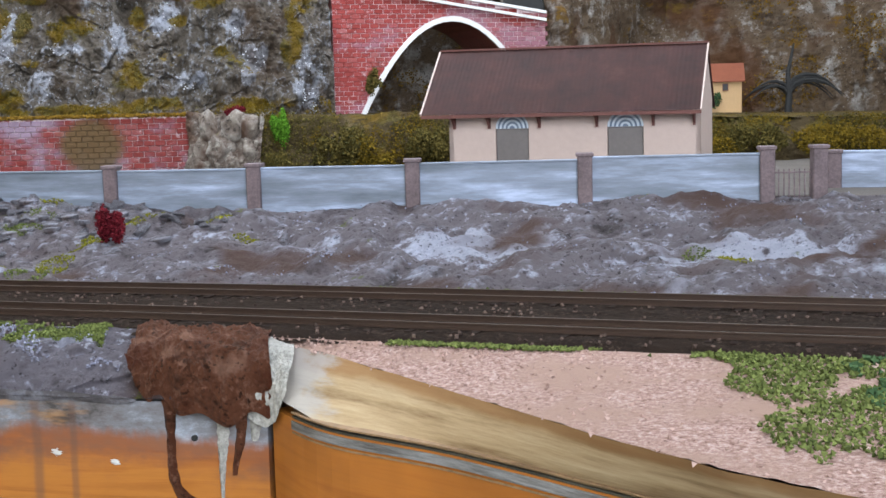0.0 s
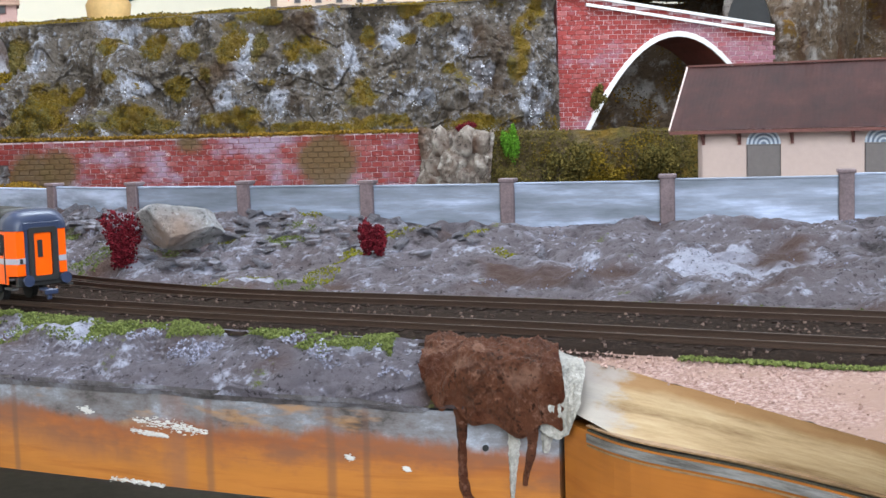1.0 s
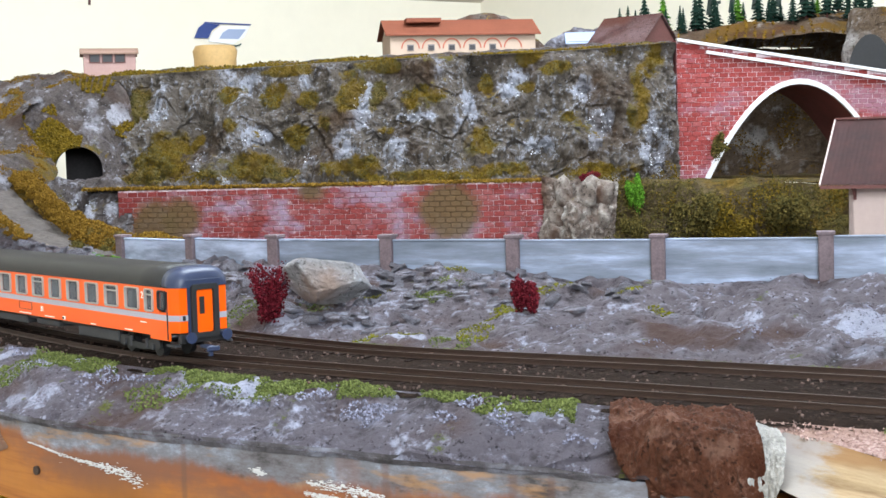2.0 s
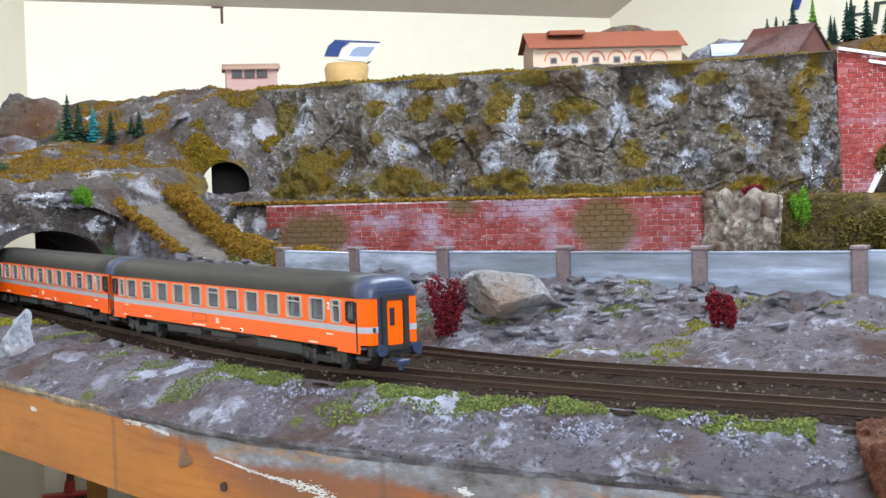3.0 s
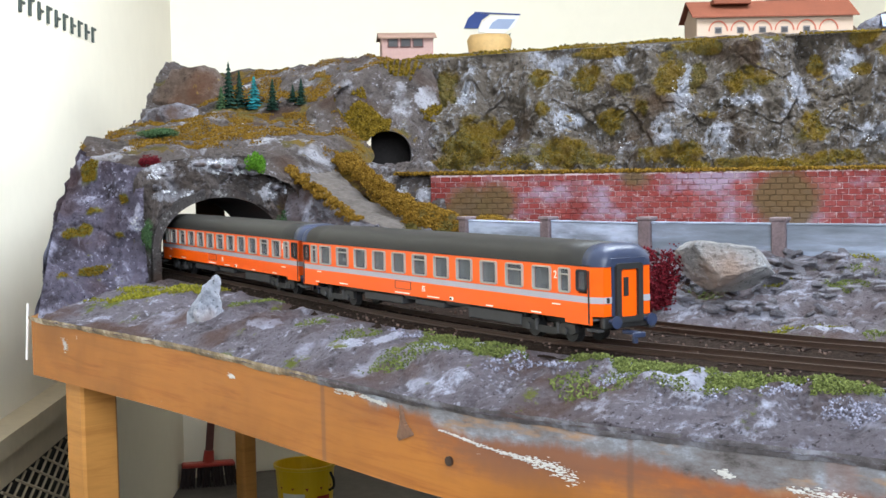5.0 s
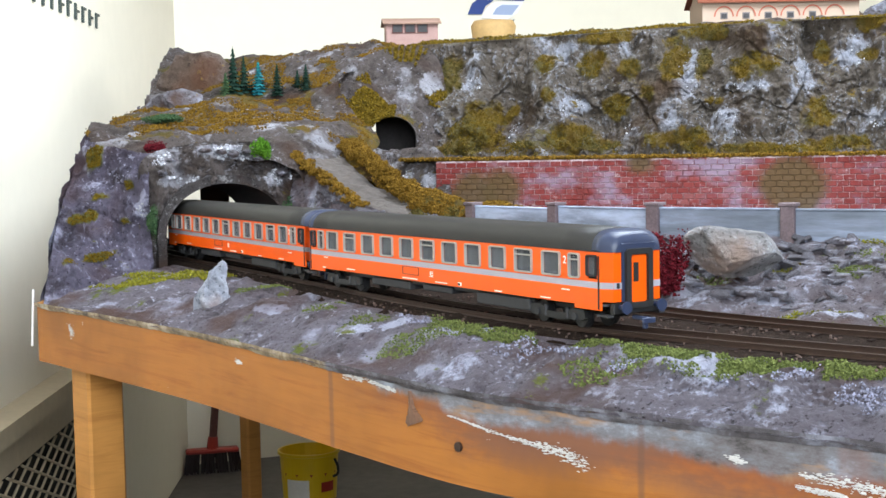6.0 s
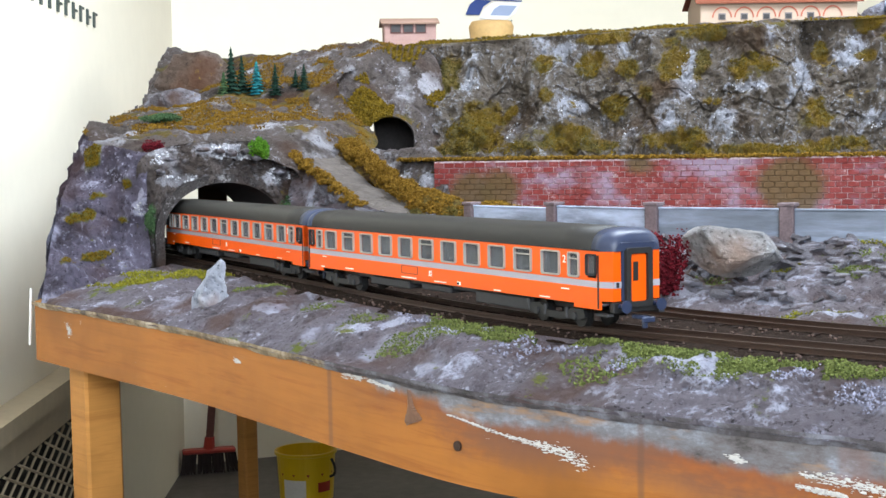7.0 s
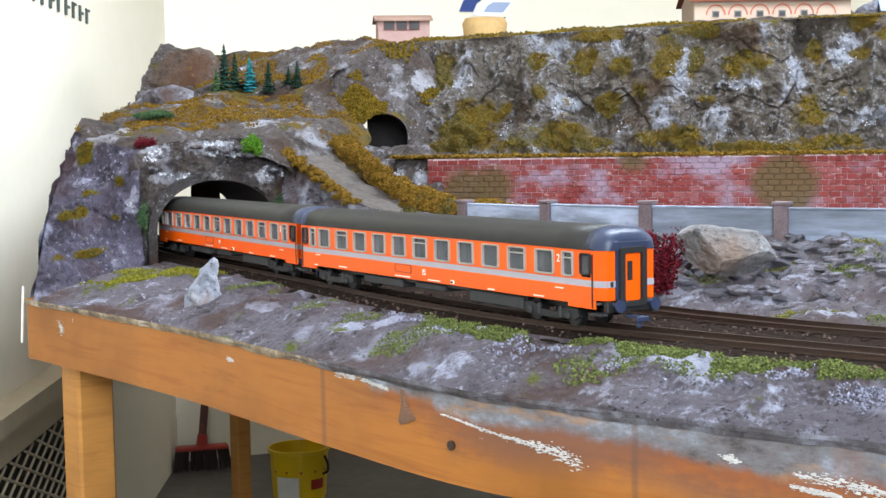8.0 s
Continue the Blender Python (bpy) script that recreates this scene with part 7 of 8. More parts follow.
for k in range(10):
    p = Vector((-0.712, 1.066, 0.082)).lerp(Vector((-0.635, 1.022, 0.042)), k / 9)
    bush(p + Vector((0.002 * math.sin(k * 2.1), 0, -0.003)), "moss_orange", 0.0085, 0.007, "low rusty moss cushion edging the footpath", 240 + k, 160, 0.0021)
for k in range(5):
    bush((-0.580 + 0.017 * k, 1.020 - 0.008 * k, 0.026), "moss_orange" if k % 2 else "bush_olive", 0.014, 0.016, "brown foam bush at the fence's end", 220 + k, 380, 0.0021)


def fir(at, h, r, mat, label, seed):
    t = thing("fir_tree", label, "fir tree", Matrix.Translation(at), group="fir trees")
    bm = bmesh.new()
    cyl(bm, (0, 0, -0.004), (0, 0, h * 0.9), h * 0.028, h * 0.006, 6)
    part("trunk", bm, M["trim_brown"], t)
    rn = random.Random(seed)
    verts, faces = [], []
    for lay in range(11):
        z = h * (0.10 + 0.085 * lay)
        rr = r * (1 - lay / 11.5) * rn.uniform(0.85, 1.12)
        for j in range(11):
            a = 2 * math.pi * (j + rn.uniform(-0.3, 0.3)) / 11
            q = rr * rn.uniform(0.6, 1.15)
            k = len(verts)
            d = Vector((math.cos(a), math.sin(a), 0))
            w = Vector((-d.y, d.x, 0)) * rr * 0.36
            verts += [Vector((0, 0, z + h * 0.07)), d * q * 0.6 + w + Vector((0, 0, z)), d * q + Vector((0, 0, z - h * 0.045)), d * q * 0.6 - w + Vector((0, 0, z))]
            faces += [(k, k + 1, k + 2), (k, k + 2, k + 3)]
    k = len(verts)
    verts += [Vector((0, 0, h * 1.04)), Vector((r * 0.1, 0, h * 0.9)), Vector((-r * 0.05, r * 0.09, h * 0.9)), Vector((-r * 0.05, -r * 0.09, h * 0.9))]
    faces += [(k, k + 1, k + 2), (k, k + 2, k + 3), (k, k + 3, k + 1)]
    part("crown", mesh_from("crown", verts, faces, M[mat]), None, t)
    return t


for k, (x, y, z, h, r, m) in enumerate(((-0.905, 1.312, 0.143, 0.042, 0.0085, "fir"), (-0.909, 1.302, 0.137, 0.026, 0.0080, "dark_green"), (-0.897, 1.320, 0.145, 0.034, 0.0075, "fir"), (-0.880, 1.321, 0.143, 0.030, 0.0095, "blue_fir"), (-0.849, 1.303, 0.141, 0.028, 0.0065, "fir"), (-0.832, 1.316, 0.146, 0.019, 0.0060, "fir"), (-0.816, 1.303, 0.146, 0.023, 0.0060, "fir"))):
    fir((x, y, z), h * 1.25, r * 1.6, m, "small teal-blue fir tree on the hill" if m == "blue_fir" else "small dark green fir tree on the hill", k)
rn = random.Random(77)
for k in range(30):
    x = -0.20 + 0.0115 * k + rn.uniform(-0.006, 0.006)
    y = 1.845 + rn.uniform(0, 0.06)
    h = rn.uniform(0.030, 0.062)
    foot = min(objs["right_hill"].data.vertices, key=lambda v: (v.co.x - x) ** 2 + (v.co.y - y) ** 2).co.z
    fir((x, y, max(foot, 0.238) - 0.001), h, h * 0.27, "bright_green" if k % 9 == 5 else "fir", "small dark fir tree on the far hill", 300 + k)


def bare_tree(at):
    t = thing("bare_tree", "dark leafless tree with drooping branches", "tree", Matrix.Translation(at) @ Matrix.Scale(1.25, 4))
    bm = bmesh.new()
    pts = [Vector((0, 0, -0.004)), Vector((0.001, 0, 0.02)), Vector((0.0, 0, 0.045)), Vector((0.006, 0, 0.075))]
    for a, b, r0, r1 in zip(pts, pts[1:], (0.0045, 0.0035, 0.0025), (0.0035, 0.0025, 0.001)):
        cyl(bm, a, b, r0, r1, 8)
    part("trunk", bm, M["black"], t)
    rn = random.Random(4)
    for k in range(9):
        s = -1 if k < 3 else 1
        bm = bmesh.new()
        p = Vector((0, 0, rn.uniform(0.018, 0.034)))
        d = Vector((s * 0.6, rn.uniform(-0.4, 0.4), 0.8)).normalized()
        for j in range(6):
            q = p + d * (0.011 if s > 0 else 0.009)
            cyl(bm, p, q, 0.0024 * (1 - j / 7), 0.0024 * (1 - (j + 1) / 7), 6)
            p, d = q, (d + Vector((s * 0.22, rn.uniform(-0.1, 0.1), -0.42 + rn.uniform(-0.1, 0.1)))).normalized()
        part("branch", bm, M["black"], t)


bare_tree((0.458, 1.79, 0.047))


# ---- rocks ----
def stone(name, at, size, mat, label, seed, rz=0.0, cut=0.35, sub=4, category="rock"):
    bm = bmesh.new()
    bmesh.ops.create_icosphere(bm, subdivisions=sub, radius=1.0)
    rn = random.Random(seed)
    planes = [(Vector((rn.uniform(-1, 1), rn.uniform(-1, 1), rn.uniform(-0.3, 1))).normalized(), rn.uniform(0.55, 0.85)) for _ in range(9)]
    for v in bm.verts:
        for n_, d_ in planes:
            over = v.co.dot(n_) - d_
            if over > 0:
                v.co -= n_ * over * (1 - cut * 0.3)
        v.co += v.co.normalized() * 0.08 * noise.fractal(v.co * 2.4 + Vector((seed, 0, 0)), 0.7, 2, 5)
        v.co = Vector((v.co.x * size[0], v.co.y * size[1], v.co.z * size[2]))
    ob = part(name, bm, M[mat])
    ob.matrix_basis = pose(*at, 0, 0, rz)
    return tagged(ob, label, category)


def boulder():
    """A wedge-shaped boulder, sharp at its foot."""
    bm = bmesh.new()
    bmesh.ops.create_icosphere(bm, subdivisions=5, radius=1.0)
    cuts = [(Vector((-0.25, -0.85, 0.45)).normalized(), 0.48), (Vector((0.80, -0.5, -0.30)).normalized(), 0.52), (Vector((-0.75, -0.45, -0.55)).normalized(), 0.60), (Vector((0.1, 0.1, 1)).normalized(), 0.62), (Vector((0.9, -0.1, 0.6)).normalized(), 0.75), (Vector((-0.9, 0, 0.5)).normalized(), 0.78)]
    for v in bm.verts:
        for n_, d_ in cuts:
            over = v.co.dot(n_) - d_
            if over > 0:
                v.co -= n_ * over * 0.93
        v.co += v.co.normalized() * 0.045 * noise.fractal(v.co * 3.2, 0.6, 2, 6)
        v.co = Vector((v.co.x * -0.0300, v.co.y * 0.020, v.co.z * 0.0160))
    bmesh.ops.reverse_faces(bm, faces=bm.faces)
    ob = part("boulder", bm, M["boulder"])
    ob.matrix_basis = pose(-0.307, 0.772, 0.0275, 0, 10, 8)
    tagged(ob, "large pale grey boulder leaning on the bank", "boulder")


boulder()
stone("hill_rock", (-0.990, 1.375, 0.163), (0.044, 0.030, 0.044), "hill_brown", "large brown rock on the hill", 11, 30)
stone("hill_slab", (-0.955, 1.275, 0.140), (0.034, 0.018, 0.014), "slate", "pale grey stone slab lying on the hill", 13, 15, sub=3)
for k, (a, z) in enumerate(((0.034, 0.093), (0.046, 0.094), (0.058, 0.094), (0.070, 0.092), (0.080, 0.088), (0.098, 0.078), (0.006, 0.086), (-0.004, 0.078))):
    stone("ledge_stone", portal_at(a + 0.003 * (k % 2), z - 0.006 - 0.002 * (k % 3), -0.001 + 0.003 * (k % 2)), (0.0066 - 0.0006 * (k % 4), 0.006, 0.0022 + 0.0006 * (k % 3)), "slate", "pale chipped stone above the tunnel mouth", 60 + k, 49 + 20 * k, sub=3)


def spike(at, width, height, mat, label, seed):
    """A leaning fin of broken stone."""
    bm = bmesh.new()
    rn = random.Random(seed)
    rings = []
    for z, r, lean in ((-0.25, 1.0, 0.0), (0.12, 0.92, 0.02), (0.40, 0.66, 0.05), (0.68, 0.42, 0.14), (0.90, 0.20, 0.24)):
        rings.append([bm.verts.new((width * (lean + r * 0.5 * math.cos(0.785 * k + 0.3) * rn.uniform(0.78, 1.15)), width * 0.34 * r * math.sin(0.785 * k + 0.3) * rn.uniform(0.7, 1.2), height * (z + rn.uniform(-0.05, 0.05)))) for k in range(8)])
    for a, b in zip(rings, rings[1:]):
        for k in range(8):
            bm.faces.new((a[k], a[(k + 1) % 8], b[(k + 1) % 8], b[k]))
    tip = bm.verts.new((width * 0.27, 0, height))
    for k in range(8):
        bm.faces.new((rings[-1][k], rings[-1][(k + 1) % 8], tip))
    bm.faces.new(rings[0][::-1])
    bmesh.ops.triangulate(bm, faces=bm.faces)
    bmesh.ops.subdivide_edges(bm, edges=bm.edges, cuts=3, use_grid_fill=True)
    bm.normal_update()
    for v in bm.verts:
        v.co += v.normal * 0.0011 * noise.fractal(v.co * 260, 0.8, 2.0, 4)
    ob = part("white_rock", bm, M[mat])
    ob.matrix_basis = pose(*at, 0, 0, 28)
    return tagged(ob, label, "rock")


spike((-0.637, 0.790, -0.012), 0.027, 0.029, "white_rock", "jagged white rock in front of the track", 5)
for k in range(9):
    a = k / 8
    stone("outcrop_stone", (-0.226 + 0.052 * a + 0.004 * math.sin(k * 3), 1.262 + 0.006 * a, 0.022 + 0.020 * (k % 3)), (0.013, 0.010, 0.016), "outcrop", "pale brown jagged outcrop stone by the brick wall", 30 + k, 40 * k, sub=3)
loft("outcrop_core", [[(-0.236, 1.266, 0.010), (-0.205, 1.258, 0.010), (-0.168, 1.262, 0.010)], [(-0.234, 1.266, 0.045), (-0.205, 1.256, 0.045), (-0.168, 1.268, 0.042)], [(-0.236, 1.276, 0.074), (-0.205, 1.276, 0.075), (-0.165, 1.29, 0.071)]], 70, 50, 0.014, 50, M["outcrop"], "pale jagged rock outcrop beside the brick wall", "rock face", ridged=0.5, seed=7)
rn = random.Random(19)
spots = [(grow_on(objs["back_slope"], 1, 500 + k, 1, -9)[0]) for k in range(2600)]
zone = lambda p: (-0.29 < p.x < -0.12 and p.z > 0.012) or (-0.46 < p.x < -0.34 and p.z > 0.016) or (-0.68 < p.x < -0.55 and p.z > 0.012) or (-0.34 < p.x < -0.25 and 0.002 < p.z < 0.018)
chips = [s for s in spots if zone(s[0])][:330]
chip_meshes = []
for k in range(6):
    bm = bmesh.new()
    sides = 5 + k % 3
    rim = [(math.cos(6.283 * j / sides + rn.uniform(-0.3, 0.3)) * rn.uniform(0.7, 1.35), math.sin(6.283 * j / sides) * rn.uniform(0.5, 1.0)) for j in range(sides)]
    foot = [bm.verts.new((a, b, -0.25)) for a, b in rim]
    crown = [bm.verts.new((a * 0.86 + rn.uniform(-0.05, 0.05), b * 0.86, 0.12 + rn.uniform(-0.12, 0.12))) for a, b in rim]
    bm.faces.new(foot[::-1])
    peak = bm.verts.new((rn.uniform(-0.2, 0.2), rn.uniform(-0.2, 0.2), 0.2))
    for j in range(sides):
        bm.faces.new((foot[j], foot[(j + 1) % sides], crown[(j + 1) % sides], crown[j]))
        bm.faces.new((crown[j], crown[(j + 1) % sides], peak))
    me = bpy.data.meshes.new("slate_chip")
    bm.to_mesh(me)
    bm.free()
    me.materials.append(M["slate"])
    chip_meshes.append(me)
for p, n_ in chips:
    ob = new("slate_chip", rn.choice(chip_meshes))
    s = rn.uniform(0.0025, 0.0075)
    ob.matrix_basis = Matrix.Translation(p + Vector((0, 0, s * 0.1))) @ Euler((rn.uniform(-0.6, 0.6), rn.uniform(-0.6, 0.6), rn.uniform(0, 6))).to_matrix().to_4x4() @ Matrix.Diagonal((s, s, s, 1))
    tagged(ob, "flat grey slate chip on the bank", "stone", "slate chips on the bank")

# thick slate slabs lying in ragged lines on the bank, their front edges lifted
rn = random.Random(41)
bank_verts = [v.co for v in objs["back_slope"].data.vertices][::7]
for line in (((-0.420, 0.886), (-0.403, 0.867), (-0.382, 0.841), (-0.355, 0.848)), ((-0.336, 0.786), (-0.318, 0.776), (-0.300, 0.758), (-0.276, 0.758)), ((-0.280, 0.752), (-0.262, 0.758), (-0.246, 0.778), (-0.200, 0.765), (-0.140, 0.742)), ((-0.285, 0.832), (-0.262, 0.820), (-0.220, 0.812), (-0.160, 0.785)), ((-0.270, 0.800), (-0.235, 0.790), (-0.190, 0.775)), ((-0.66, 1.005), (-0.62, 0.985), (-0.57, 0.965))):
    run_ = catmull([(x, y, 0) for x, y in line], 60)
    i = rn.randrange(0, 4)
    while i < 59:
        p, d = run_[i], run_[i + 1] - run_[i]
        foot = min(bank_verts, key=lambda v: (v.x - p.x) ** 2 + (v.y - p.y) ** 2)
        half = rn.uniform(0.0045, 0.0095)
        bm = bmesh.new()
        sides = 9
        rim = [(half * math.cos(6.283 * k / sides) * rn.uniform(0.75, 1.2), half * 0.55 * math.sin(6.283 * k / sides) * rn.uniform(0.6, 1.2)) for k in range(sides)]
        low = [bm.verts.new((a * 0.9, b * 0.9, -0.0016)) for a, b in rim]
        top = [bm.verts.new((a + rn.uniform(-0.0004, 0.0004), b, 0.0004 + rn.uniform(-0.0004, 0.0006))) for a, b in rim]
        peak = bm.verts.new((rn.uniform(-0.002, 0.002), rn.uniform(-0.001, 0.001), 0.0012))
        bm.faces.new(low[::-1])
        for k in range(sides):
            bm.faces.new((low[k], low[(k + 1) % sides], top[(k + 1) % sides], top[k]))
            bm.faces.new((top[k], top[(k + 1) % sides], peak))
        ob = part("slate_slab", bm, M["slate"])
        ob.matrix_basis = Matrix.Translation(foot + Vector((0, 0, 0.0009))) @ Euler((rn.uniform(0.05, 0.40), rn.uniform(-0.15, 0.15), math.atan2(d.y, d.x) + rn.uniform(-0.35, 0.35))).to_matrix().to_4x4()
        tagged(ob, "thick grey slate slab on the rock bank", "stone", "slate slabs on the bank")
        i += rn.randrange(4, 9)

# ---- filler, plaster and paint on the table's corner ----
loft("brown_filler", [
    [(-0.120, 0.543, -0.006), (-0.095, 0.535, -0.0045), (-0.068, 0.524, -0.006)],
    [(-0.121, 0.519, -0.003), (-0.095, 0.506, -0.001), (-0.066, 0.499, -0.003)],
    [(-0.119, 0.499, -0.011), (-0.095, 0.489, -0.010), (-0.064, 0.484, -0.010)],
    [(-0.116, 0.4965, -0.019), (-0.111, 0.4950, -0.025), (-0.106, 0.4925, -0.022), (-0.099, 0.4895, -0.029), (-0.090, 0.4865, -0.028), (-0.080, 0.4845, -0.033), (-0.071, 0.4830, -0.027), (-0.063, 0.4820, -0.031)]], 150, 90, 0.0042, 110, M["brown_foam"], "crumbly brown filler lump at the table's corner", "filler", seed=3, calm=(0, 3), ridged=1.1)
M["chalk"] = plain("crumbly_white_plaster", (0.26, 0.25, 0.235), 0.85, vary=0.55, scale=90, bump=0.8)
loft("white_plaster", [
    [(-0.072, 0.530, -0.0055), (-0.064, 0.520, -0.0065), (-0.058, 0.512, -0.0075)],
    [(-0.070, 0.500, -0.0055), (-0.062, 0.493, -0.0065), (-0.056, 0.489, -0.0090)],
    [(-0.072, 0.4865, -0.0170), (-0.0645, 0.4835, -0.0190), (-0.058, 0.476, -0.0190)],
    [(-0.073, 0.4860, -0.0300), (-0.0665, 0.4835, -0.0330), (-0.062, 0.479, -0.0300)]], 70, 70, 0.0013, 190, M["chalk"], "white plaster smeared beside the brown filler", "plaster", seed=1)


def board_at(x, z, off=-0.0012):
    """A place on the front board's face."""
    i = min(range(len(front_line)), key=lambda j: abs(front_line[j].x - x))
    d = (front_line[min(i + 1, 119)] - front_line[max(i - 1, 0)]).normalized()
    return front_line[i] + Vector((-d.y, d.x, 0)) * off + Vector((x - front_line[i].x, 0, z)) + Vector((0, (x - front_line[i].x) * d.y / d.x, 0))


def run_of_paint(name, spine, mat, label, parent, seed, ragged=0.0):
    """A ragged run of paint on the board; spine: x, z, half width."""
    pts = catmull([(x, z, w) for x, z, w in spine], 26)
    rn = random.Random(seed)
    verts, faces = [], []
    for k, p in enumerate(pts):
        d = pts[min(k + 1, 25)] - pts[max(k - 1, 0)]
        nrm = Vector((-d.y, d.x)).normalized()
        w = max(0.0002, p.z * rn.uniform(0.85, 1.15))
        for s, off in ((-1, -0.0002), (-0.4, -0.0010), (0.4, -0.0010), (1, -0.0002)):
            q = Vector((p.x, p.y)) + nrm * s * w
            verts.append(board_at(q.x, q.y, off))
    for k in range(25):
        if ragged and rn.random() < ragged:
            continue
        faces += [(4 * k + j, 4 * k + j + 1, 4 * k + 5 + j, 4 * k + 4 + j) for j in range(3)]
    return part(name, mesh_from(name, verts, faces, mat), None, parent, label)


run_of_paint("filler_drip", [(-0.103, -0.022, 0.0032), (-0.103, -0.036, 0.0018), (-0.1028, -0.052, 0.0019), (-0.100, -0.0600, 0.0022), (-0.094, -0.0625, 0.0009)], M["brown_foam"], "dark brown drip", table, 1)
run_of_paint("filler_drip", [(-0.0765, -0.022, 0.0034), (-0.0760, -0.036, 0.0019), (-0.0785, -0.048, 0.0012), (-0.0790, -0.052, 0.0009)], M["brown_foam"], "dark brown drip", table, 2)
run_of_paint("plaster_drip", [(-0.0825, -0.026, 0.0034), (-0.083, -0.038, 0.0022), (-0.0838, -0.052, 0.0011), (-0.084, -0.062, 0.0006)], M["chalk"], "white plaster drip", table, 3)
run_of_paint("plaster_drip", [(-0.0695, -0.022, 0.0026), (-0.0705, -0.034, 0.0020), (-0.071, -0.039, 0.0010)], M["chalk"], "white plaster drip", table, 4)
M["splash"] = plain("white_paint_splash", (0.5, 0.49, 0.48), 0.5, vary=0.1)
M["smoke_stain"] = plain("dark_varnish_stain", (0.12, 0.058, 0.034), 0.5, vary=0.35)
spl = [[(-0.405, -0.0345, 0.0003), (-0.37, -0.0395, 0.0006), (-0.345, -0.0425, 0.0016), (-0.337, -0.046, 0.0022)], [(-0.4795, -0.0255, 0.001), (-0.470, -0.0265, 0.0017), (-0.463, -0.0265, 0.0006)], [(-0.459, -0.0268, 0.0006), (-0.440, -0.0285, 0.0005)], [(-0.774, -0.0345, 0.0012), (-0.7705, -0.0400, 0.0016)], [(-0.575, -0.0335, 0.0008), (-0.570, -0.0340, 0.0006)], [(-0.248, -0.0375, 0.0007), (-0.232, -0.0385, 0.0018), (-0.214, -0.0400, 0.0008)], [(-0.250, -0.0420, 0.0007), (-0.232, -0.0435, 0.0007)], [(-0.262, -0.064, 0.0007), (-0.235, -0.0648, 0.0006)], [(-0.150, -0.0450, 0.0006), (-0.1485, -0.0462, 0.0005)], [(-0.126, -0.0480, 0.0006), (-0.1250, -0.0492, 0.0004)], [(-0.275, -0.0345, 0.0008), (-0.27, -0.0355, 0.0008)], [(-0.52, -0.0240, 0.0004), (-0.50, -0.0248, 0.0006)]]


def flecks(spine, parent, seed):
    """A splash of paint: many small uneven flecks strewn along a line; spine: x, z, half width."""
    rn = random.Random(seed)
    pts = catmull(spine if len(spine) > 2 else [spine[0], tuple((a + b) / 2 for a, b in zip(*spine)), spine[1]], 40)
    run_ = sum((b - a).length for a, b in zip(pts, pts[1:]))
    verts, faces = [], []
    for _ in range(int(90 + run_ * 7000)):
        p = pts[min(39, int(40 * rn.random() ** 0.7))]
        w = p.z
        cx, cz = p.x + rn.gauss(0, w * 0.9), p.y + rn.gauss(0, w * 0.75)
        r0 = 0.00018 + 0.00032 * rn.random() ** 3 * (1 + 200 * w)
        k, m = len(verts), 7
        for j in range(m):
            a = 6.283 * j / m
            rr = r0 * rn.uniform(0.5, 1.3)
            verts.append(board_at(cx + rr * 2.6 * math.cos(a), cz + rr * 0.7 * math.sin(a), -0.0003))
        verts.append(board_at(cx, cz, -0.0007))
        faces += [(k + j, k + (j + 1) % m, k + m) for j in range(m)]
    return part("paint_splash", mesh_from("paint_splash", verts, faces, M["splash"]), None, parent, "white paint splash")


for k, s in enumerate(spl):
    flecks(s, table, 20 + k)
run_of_paint("varnish_run", [(-0.4295, -0.027, 0.0010), (-0.4285, -0.034, 0.0022), (-0.427, -0.0405, 0.0058), (-0.4265, -0.0420, 0.0058)], M["smoke_stain"], "dark triangular stain", table, 60)
bm = bmesh.new()
cyl(bm, board_at(-0.3996, -0.0476, 0.001), board_at(-0.3996, -0.0476, -0.0012), 0.0022, seg=14)
part("nail_head", bm, M["rail"], table)
bm = bmesh.new()
cyl(bm, board_at(-0.0939, -0.0385, 0.001), board_at(-0.0939, -0.0385, -0.0008), 0.0012, seg=12)
part("nail_hole", bm, M["black"], table)
def ply_material():
    n = Nodes("pale_ply_edge", 0.65)
    x, y, z = n.xyz()
    wood = n.ramp(n.noise(45, 5, 0.7), (0.34, (0.07, 0.055, 0.045)), (0.48, (0.24, 0.18, 0.11)), (0.62, (0.46, 0.40, 0.32)))
    grey = n.ramp(n.noise(40, 7, 0.75), (0.36, (0.028, 0.024, 0.025)), (0.50, (0.080, 0.072, 0.080)), (0.66, (0.20, 0.205, 0.25)))
    m = n.calc("ADD", n.step(x, -0.56, -0.40), n.calc("SUBTRACT", n.noise(30, 4), 0.5))
    return n.done(n.mix(n.step(m, 0.3, 0.5), wood, grey))


M["ply"] = ply_material()
crust_top = [p + Vector((-0.0010, -0.0020, -0.0216)) for p in front_line[:113:6]]
crust_low = [p + Vector((-0.0004, -0.0006, -0.0258 - 0.0022 * noise.noise(p * 60))) for p in front_line[:113:3]]
crust = loft("edge_crust", [crust_top, [p + Vector((-0.0008, -0.0016, -0.0240)) for p in front_line[:113:4]], crust_low], 700, 14, 0.0007, 150, M["ply"], "crumbly pale crust of plaster and glue along the table edge", "edge crust", seed=2.0, ridged=0.4)
M["groove"] = plain("dark_green_brown_crack", (0.045, 0.040, 0.028), 0.85, vary=0.7, scale=70)
